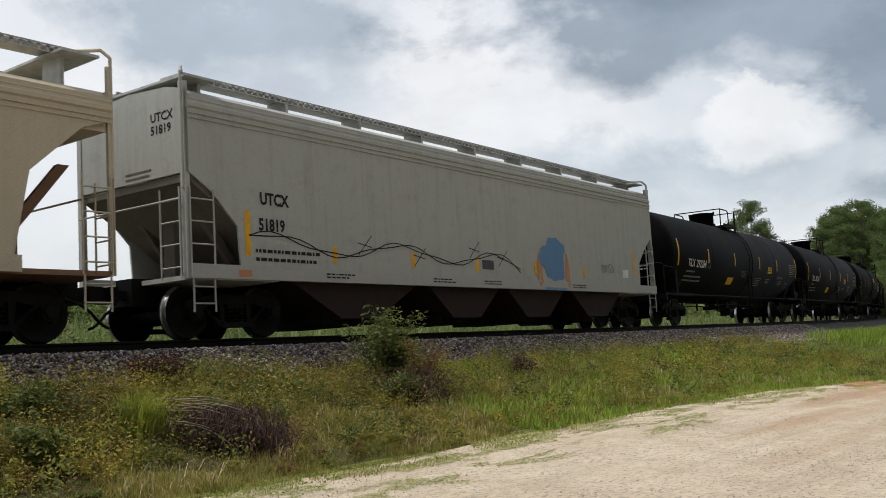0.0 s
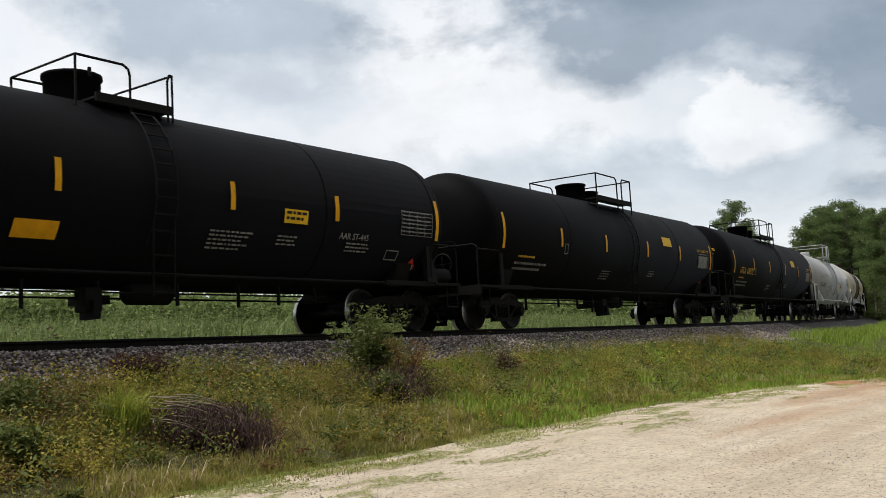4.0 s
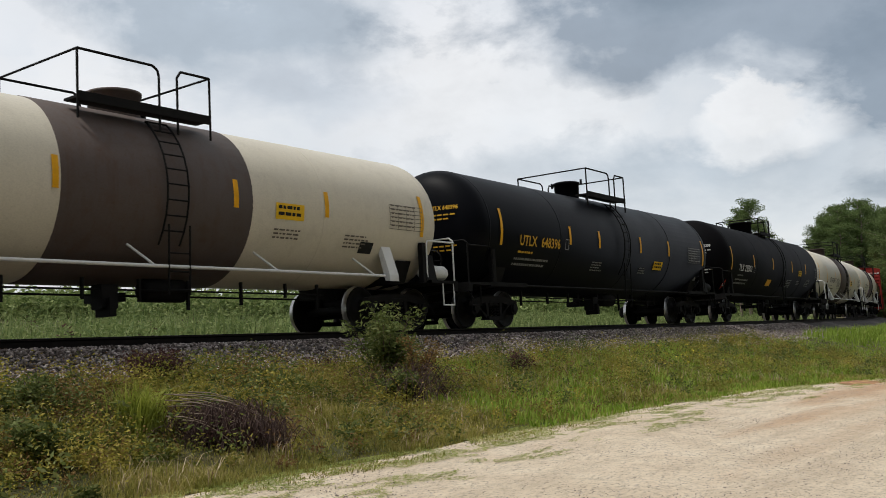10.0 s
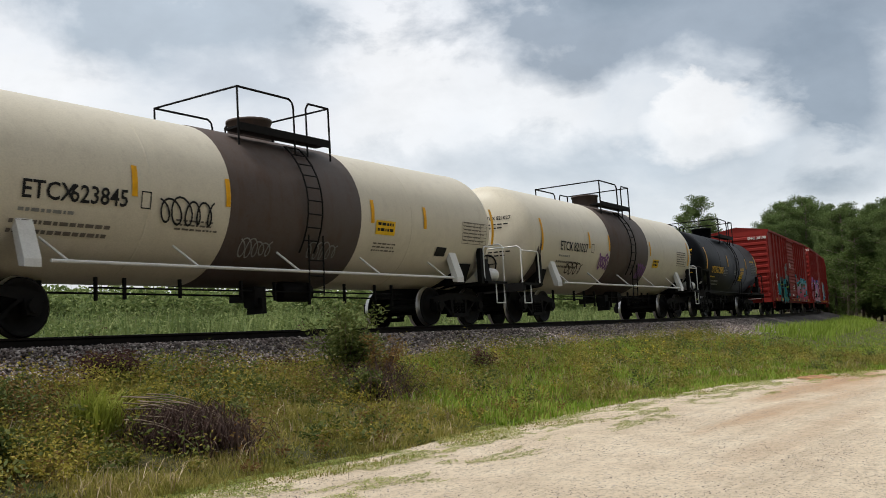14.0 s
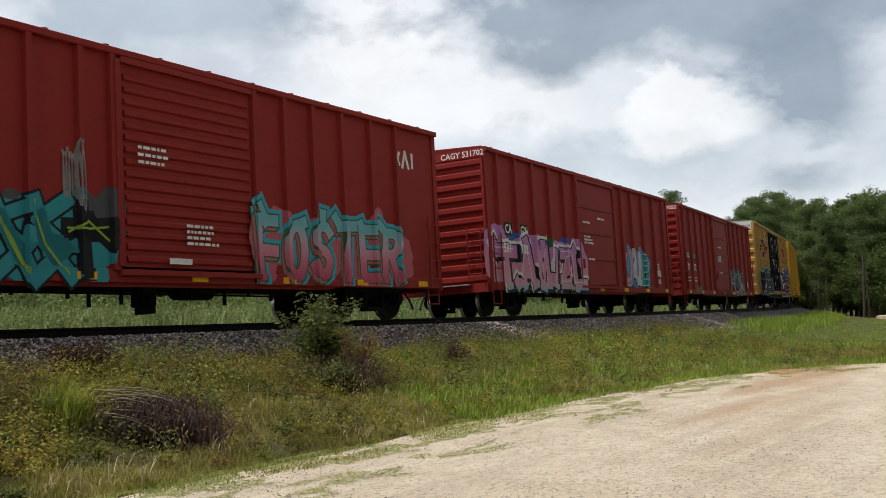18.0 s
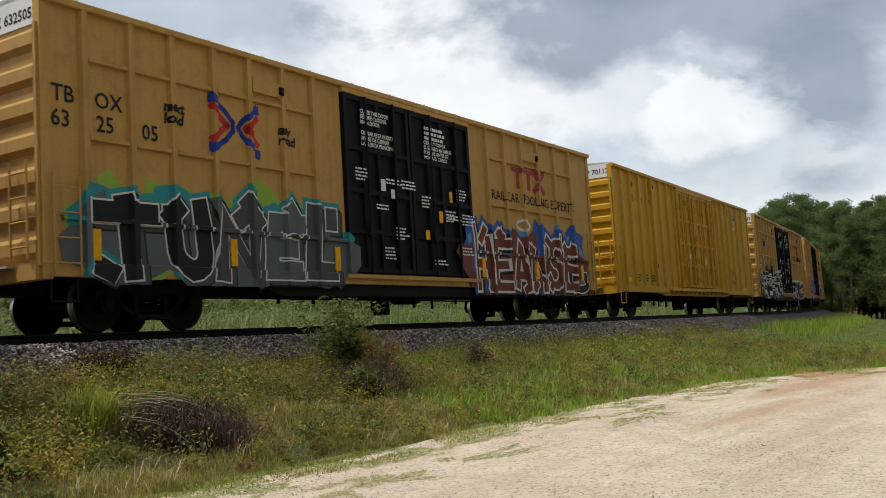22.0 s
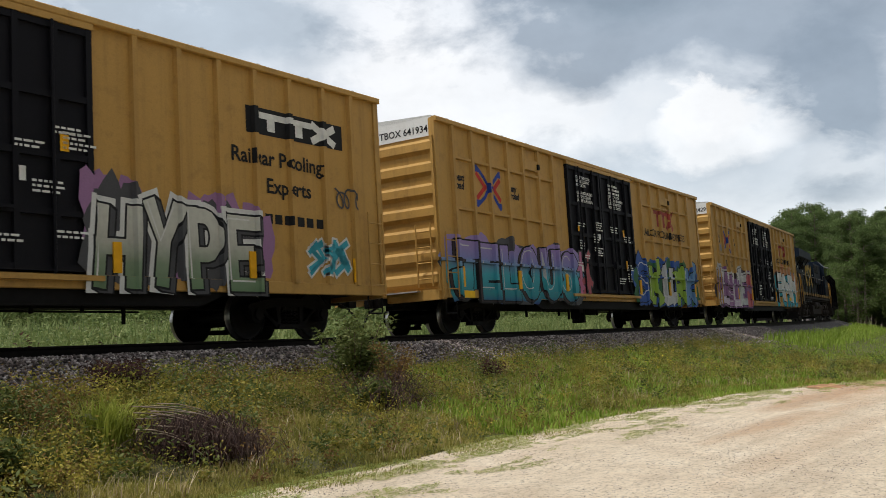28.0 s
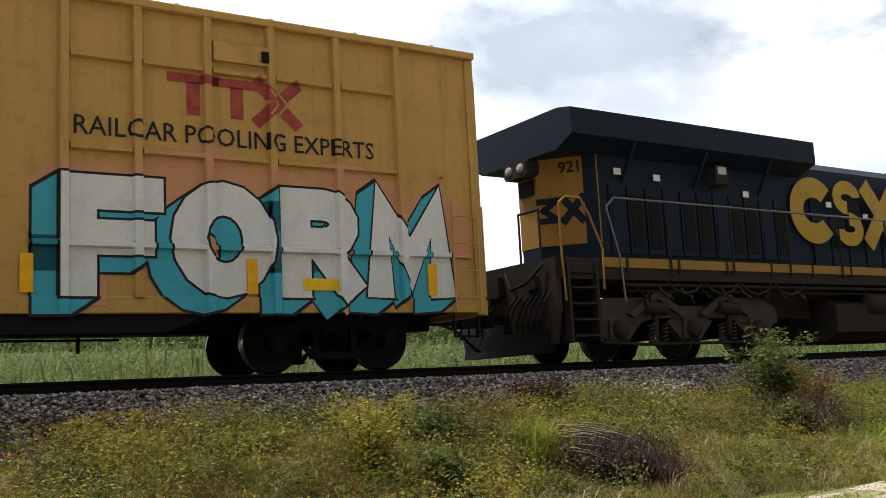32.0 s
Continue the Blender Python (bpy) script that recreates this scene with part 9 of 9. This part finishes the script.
fallen_branch([on_ground(2.9, 11.55, 0.06), on_ground(3.5, 11.6, 0.09), on_ground(4.2, 11.62, 0.08), on_ground(4.8, 11.68, 0.12)], 0.035, "weathered grey fallen branch below the ballast")
fallen_branch([on_ground(4.6, 11.2, 0.03), on_ground(4.95, 11.3, 0.2), on_ground(5.4, 11.35, 0.16), on_ground(5.8, 11.5, 0.22)], 0.022, "bent bleached root on the bare bank")
fallen_branch([on_ground(5.3, 10.9, 0.02), on_ground(5.6, 11.0, 0.22), on_ground(6.0, 11.2, 0.26), on_ground(6.3, 11.4, 0.3)], 0.018, "bent bleached root on the bare bank")
for a, b, c, d, up in ((6.6, 8.65, 7.6, 7.9, 0.46), (6.75, 8.7, 7.8, 7.85, 0.5), (6.9, 8.8, 7.6, 7.75, 0.42), (6.6, 8.45, 7.5, 8.5, 0.46), (6.7, 8.4, 7.5, 7.75, 0.36), (7.1, 8.9, 7.95, 8.1, 0.44), (6.5, 8.5, 7.2, 7.9, 0.32), (6.7, 8.8, 8.1, 8.3, 0.48), (6.6, 8.6, 7.9, 8.15, 0.4), (6.85, 8.6, 7.5, 7.7, 0.34), (6.7, 8.5, 7.9, 8.0, 0.5), (6.95, 8.85, 7.75, 7.95, 0.36), (6.6, 8.35, 7.0, 7.85, 0.3)):
    fallen_branch([on_ground(a + (c - a) * k, b + (d - b) * k, 0.05 + up * 0.85 * (0.75 + k) * (1 - k) / 0.72) for k in (0.0, 0.2, 0.4, 0.6, 0.8, 1.0)], 0.0068, "thin bleached branch on the brush heap")

# flat mats of grass that creep over the edge of the road
rng = random.Random(77)
g = []
while len(g) < 52000:
    x = 2.0 + 24 * rng.random() ** 1.15
    e = -1.7 * rng.random() ** 1.5
    y = road_edge(x) + 0.1 + e
    if noise.noise((x * 0.9, y * 2.4, 31)) + 0.5 * noise.noise((x * 3.0, y * 7.0, 37)) < -0.17 - e * 0.25:
        continue
    g.append((x, y, -1.138))
p, mat_rng = np.asarray(g), np.random.default_rng(6)
n = len(p)
turn_, tip_up = mat_rng.uniform(0, 6.283, n), mat_rng.uniform(0.0, 0.014, n)
along = np.stack([np.cos(turn_), np.sin(turn_), 0 * turn_], 1) * mat_rng.uniform(0.012, 0.034, n)[:, None]
across = np.stack([-np.sin(turn_), np.cos(turn_), 0 * turn_], 1) * mat_rng.uniform(0.003, 0.006, n)[:, None]
v = np.stack([p - along, p - across + (0, 0, 0.004), p + along + np.stack([0 * tip_up, 0 * tip_up, tip_up], 1), p + across + (0, 0, 0.004)], 1).reshape(-1, 3)
tagged(new("creeping_grass", quick_mesh("creeping_grass", v, 4 * np.arange(n)[:, None] + np.arange(4)[None], (4,), M["creeper"])), "flat mats of thin grass creeping over the sandy road edge", "grass", kind="stuff")

# bare spoil of red clay at the edge of the road
clay = Shape()
for i in range(13):
    for j in range(9):
        x, y = 21.4 + 0.24 * i, 5.1 + 0.2 * j
        r = max(0.0, 1 - ((i - 6) / 6.2) ** 2 - ((j - 4) / 4.2) ** 2)
        clay.v.append((x, y, -1.19 + 0.1 * r * (0.35 + 1.3 * abs(noise.noise((x * 2.2, y * 2.6, 2))))))
clay.f = [(i * 9 + j, (i + 1) * 9 + j, (i + 1) * 9 + j + 1, i * 9 + j + 1) for i in range(12) for j in range(8)]
clay.smooth = [True] * len(clay.f)
M["clay"] = plain("red_clay", (0.38, 0.21, 0.11), 0.95, 0.5, 0.0, 3.0)
thing("clay_mound", "low crumbled mound of red clay beside the road", "clay mound", shape=clay, mat=M["clay"])


def pebble_spot(rng):
    x = 3.0 + 26 * rng.random() ** 1.3
    y = road_edge(x) - 0.1 - 6.5 * rng.random() ** 1.2
    return (x, y, -1.138) if noise.noise((x * 0.4, y * 1.6, 51)) > rng.uniform(-0.7, 0.5) else pebble_spot(rng)


scatter_stones("road_pebbles", 15000, pebble_spot, 0.0075, "small loose pebbles on the sandy road")
scatter_stones("loose_ballast", 700, lambda rng: on_ground(rng.uniform(0, 16), rng.uniform(10.6, 11.6), 0.02), 0.034, "stray ballast stones at the edge of the weeds")


# field beyond the track
def field_spots(count, seed):
    rng = random.Random(seed)
    out, tall = [], []
    for _ in range(count):
        x = -16 + 125 * rng.random() ** 1.3
        y = track_y(x) + 3.2 + 30 * rng.random() ** 1.8
        out.append((x, y, -0.85))
        tall.append(0.5 + 1.1 * rng.random() * (0.55 + noise.noise((x * 0.3, y * 0.3, 1))) + 0.02 * (y - track_y(x)))
    return out, tall


g, t = field_spots(36000, 4)
blades("field_weeds", g, t, 0.03, 0.6, M["field"], "tall bright green weeds in the field behind the track", "weeds", 2)
cs, ws = [], []
for _ in range(420):
    x = -20 + 140 * rng.random() ** 1.2
    y = track_y(x) + 5 + 60 * rng.random() ** 1.5
    h = rng.uniform(0.3, 0.75)
    cs.append((x, y, -0.85 + h))
    ws.append((h * 1.1, h * 1.1, h))
for _ in range(1150):
    x = -14 + 80 * rng.random() ** 1.2
    y = track_y(x) + 3.6 + 18 * rng.random() ** 1.3
    h = rng.uniform(0.2, 0.5) if rng.random() < 0.7 else rng.uniform(0.5, 0.95)
    cs.append((x, y, -0.8 + h))
    ws.append((h * 0.6, h * 0.6, h * 1.15))
leaf_cloud("brown_field_weeds", cs[420:480], ws[420:480], 60, 0.05, M["maroon_leaf"], "low reddish-brown weeds in the field", "weeds", 14)
del cs[420:480], ws[420:480]
leaf_cloud("field_shrubs", cs, ws, 95, 0.055, M["field"], "scattered light green shrubs in the open field", "shrubs", 4)
cs, ws = [], []
for _ in range(1700):
    a, r = radians(rng.uniform(13, 115)), rng.uniform(150, 190)
    x, y = r * math.cos(a), r * math.sin(a)
    if y < track_y(x) + 12:
        continue
    h = rng.uniform(1.5, 3.0)
    cs.append((x, y, -0.8 + h))
    ws.append((3.6, 3.6, h))
leaf_cloud("far_hedge", cs, ws, 90, 0.55, M["field"], "low hazy belt of growth across the far field", "hedge", 9)


# ---------- woods ----------
def tree_mesh(seed, height, broad):
    rng = random.Random(seed)
    lean = Vector((rng.uniform(-0.03, 0.03), rng.uniform(-0.03, 0.03), 1))
    s, cs, ws = Shape(), [], []
    for i in range(6):
        s.rod(lean * (height * i / 6), lean * (height * (i + 1) / 6), 0.26 * (1 - i / 7), 8, 0.26 * (1 - (i + 1) / 7), False)
    low = 0.12 if broad else 0.42
    limbs = 36 if broad else 30
    for i in range(limbs):
        f = low + (1 - low) * ((i + rng.random()) / limbs)
        a = rng.uniform(0, 6.28)
        reach = (math.sin(math.pi * min(1, 0.12 + 0.86 * (f - low) / (1 - low))) ** 0.7 + 0.12) * rng.uniform(1.4, 3.4) * (1.15 if broad else 1.0)
        base = lean * (height * f * 0.97)
        tip = base + Vector((math.cos(a) * reach, math.sin(a) * reach, reach * 0.2 + 0.3))
        s.rod(base, tip, 0.06, 5, 0.02, False)
        for k in (1.0, 0.55):
            cs.append(tuple(base.lerp(tip, k)))
            ws.append((1.1, 1.1, 0.75) if broad else (1.0, 1.0, 0.58))
    return mesh_of("trunk", s, M["bark"]), leaf_cloud("crown", cs, ws, 130 if broad else 190, 0.13, M["broad" if broad else "pine"], "", "", seed)


TREES = [(tree_mesh(40 + i, h, b), b, h) for i, (h, b) in enumerate(((15.5, 0), (17.5, 0), (18.5, 0), (12.0, 1), (14.5, 1), (9.0, 1), (6.5, 1)))]


def plant(x, y, kind, size=1.0, turn=0.0):
    (trunk, crown), broad, _ = TREES[kind]
    tree = thing("broadleaf_tree" if broad else "pine_tree", "leafy green tree at the edge of the wood" if broad else "tall pine tree with a dark green crown", "tree", "trees of the wood")
    part("trunk", trunk, None, tree)
    part("crown", crown, None, tree)
    tree.matrix_basis = Matrix.Translation((x, y, -1.2)) @ Matrix.Rotation(turn, 4, "Z") @ Matrix.Diagonal((size, size, size, 1))


def tall_to(x, y, kind, up):
    """Size at which a tree of this kind reaches up degrees over the horizon, seen from the road."""
    return (math.hypot(x, y) * math.tan(radians(up)) + 1.65) / TREES[kind][2]


rng = random.Random(8)
for i in range(85):
    x = rng.uniform(114, 165)
    y = x * rng.uniform(0.06, 0.243)
    if y < track_y(x) - 9:
        k = rng.choice((0, 1, 2, 1, 2, 3, 4))
        plant(x, y, k, tall_to(x, y, k, rng.uniform(4.4, 5.95)), rng.uniform(0, 6.28))
for i in range(40):
    x = rng.uniform(104, 113)
    k = rng.choice((0, 1, 2, 5, 6, 6))
    plant(x, x * (0.07 + 0.16 * (i + rng.random()) / 40), k, tall_to(x, 20, k, rng.uniform(4.6, 5.9) if k < 3 else rng.uniform(1.2, 3.0)), rng.uniform(0, 6.28))
for i in range(80):
    x = rng.uniform(235, 300)
    w = rng.uniform(0.17, 0.29)
    y = x * w
    if y > track_y(x) + 7.5:
        k = rng.choice((0, 1, 2))
        plant(x, y, k, tall_to(x, y, k, rng.uniform(4.6, 6.2) - (max(0.0, w - 0.268) * 45)), rng.uniform(0, 6.28))
for i in range(40):
    x = rng.uniform(310, 335)
    y = x * (0.15 + 0.14 * (i + rng.random()) / 40)
    if abs(y - track_y(x)) > 8:
        k = rng.choice((3, 4, 5))
        plant(x, y, k, tall_to(x, y, k, rng.uniform(2.5, 4.4)), rng.uniform(0, 6.28))
for i in range(12):
    x = rng.uniform(152, 176)
    plant(x, x * (0.216 + 0.02 * (i + rng.random()) / 12), 5, tall_to(x, 38, 5, rng.uniform(1.6, 2.3)), rng.uniform(0, 6.28))
for i in range(50):
    x = rng.uniform(205, 320)
    y = track_y(x) - 9 - 9 * rng.random()
    k = rng.choice((3, 4, 5))
    plant(x, y, k, tall_to(x, y, k, rng.uniform(2.4, 4.2)), rng.uniform(0, 6.28))
for i in range(45):
    x = rng.uniform(226, 236)
    y = x * (0.19 + 0.1 * (i + rng.random()) / 45)
    if y > track_y(x) + 6:
        k = rng.choice((5, 6))
        plant(x, y, k, tall_to(x, y, k, rng.uniform(1.4, 2.6)), rng.uniform(0, 6.28))
for x, y, k, size in ((121, 44.0, 2, 0.86), (124, 46.3, 1, 0.85), (120.5, 42.6, 1, 0.74), (119.5, 46.5, 0, 0.75), (126, 50.0, 0, 0.72)):
    plant(x, y, k, size, x)
# a leaning pair of poles and a strip of pale road before the wood
for x, y, lean in ((100.0, 17.6, 0.0), (100.0, 17.05, 0.07)):
    pole = thing("utility_pole" if lean == 0 else "pole_stay", "grey timber utility pole before the trees" if lean == 0 else "thin stay running down from the pole", "utility pole" if lean == 0 else "pole stay")
    part("shaft", Shape().rod((0, 0, -0.3), (0, lean * 8, 6.4), 0.13 if lean == 0 else 0.04, 8, 0.09 if lean == 0 else 0.04, True), M["tie"], pole)
    pole.matrix_basis = Matrix.Translation((x, y, -1.2))
pale = Shape().box(96.0, 102, -60, 15.9, -1.3, -0.85, 0.02)
thing("far_road", "pale strip of the road crossing in the distance", "road", kind="structure", shape=pale, mat=M["road"])
# unseen wood across the road behind the viewer, extended to keep skylight off the train
for i in range(170):
    x = -80 + 260 * rng.random()
    y = -19 - 24 * rng.random() + (0.1 * (x - 60) if x > 60 else 0)
    plant(x, y, rng.choice((0, 1, 2, 3, 4, 3)), rng.uniform(0.95, 1.3), rng.uniform(0, 6.28))


# ---------- road traffic in the distance ----------
def road_car(label, color, tall):
    car = thing("car", label, "car", "cars on the far road")
    m = plain(color[0], color[1], 0.35, 0.05)
    body = part("body", Shape().prism([(-2.2, 0.35), (2.2, 0.35), (2.25, 0.75), (2.1, 0.98), (0.9, 1.02), (-1.1, 1.02), (-2.15, 0.88), (-2.28, 0.6)], -0.9, 0.9, "y"), m, car)
    part("cabin", Shape().prism([(-1.1, 1.0), (1.9, 1.0), (1.7, tall), (-0.35, tall), (-0.6, tall - 0.08)], -0.78, 0.78, "y"), M["glass"], car)
    part("roof", Shape().box(-0.4, 1.75, -0.76, 0.76, tall - 0.02, tall + 0.04, 0.02), m, car)
    part("windscreen", Shape().prism([(-1.12, 1.02), (-1.08, 1.02), (-0.58, tall - 0.06), (-0.62, tall - 0.06)], -0.7, 0.7, "y"), M["glass"], body)
    for y in (-0.65, 0.65):
        part("headlight", Shape().box(-2.3, -2.2, y - 0.18, y + 0.18, 0.66, 0.8, 0.02), M["lens"], body)
    part("grille", Shape().box(-2.3, -2.22, -0.42, 0.42, 0.48, 0.78), M["frame_black"], body)
    for x in (-1.4, 1.4):
        for y in (-0.82, 0.82):
            part("wheel", Shape().lathe([(-0.11, 0.0), (-0.11, 0.3), (-0.08, 0.33), (0.08, 0.33), (0.11, 0.3), (0.11, 0.0)], (x, y, 0.33), "y", 18), M["rubber"], car)
    return car


TRAFFIC = [(road_car("silver car driving along the far road", ("silver_car_paint", (0.55, 0.57, 0.6)), 1.62), ((0, 420), (20, 330), (27, 215), (29, 146), (29.5, 126), (30, 109), (30.5, 97), (31, 88), (32, 74))),
           (road_car("white car driving along the far road", ("white_car_paint", (0.75, 0.75, 0.74)), 1.42), ((0, 520), (22, 400), (28, 240), (30.5, 134), (31, 118), (32, 96)))]


# ---------- what moves ----------
def motions():
    for car, mid, tl, tr in TRAIN:
        rows = []
        for i in range(65):
            t = i * 0.5
            s = mid - run(t)
            (ax, ay, _), (bx, by, _) = track(s + tl), track(s + tr)
            h = math.atan2(by - ay, bx - ax)
            f = -tl / (tr - tl)
            m = Matrix.Translation((ax + (bx - ax) * f, ay + (by - ay) * f, 0)) @ Matrix.Rotation(h, 4, "Z") @ Matrix.Rotation(-CANT, 4, "X")
            rows.append((t, m))
        walk(car, rows)
    for car, rows in TRAFFIC:
        walk(car, [(t, Matrix.Translation((x, track_y(x) - 5.5, -0.85)) @ Matrix.Rotation(math.atan2(track_y(x + 2) - track_y(x - 2), 4), 4, "Z")) for t, x in rows])
    # all wheels roll alike, so they share the keys of one
    first = WHEELS[0]
    walk(first, [(i / FPS, Matrix.Rotation(-run(i / FPS) / 0.457, 4, "Y")) for i in range(0, 32 * FPS + 1)])
    for w in WHEELS[1:]:
        keys = w.animation_data_create()
        w.rotation_mode = "QUATERNION"
        keys.action = first.animation_data.action
        keys.action_slot = first.animation_data.action_slot


motions()
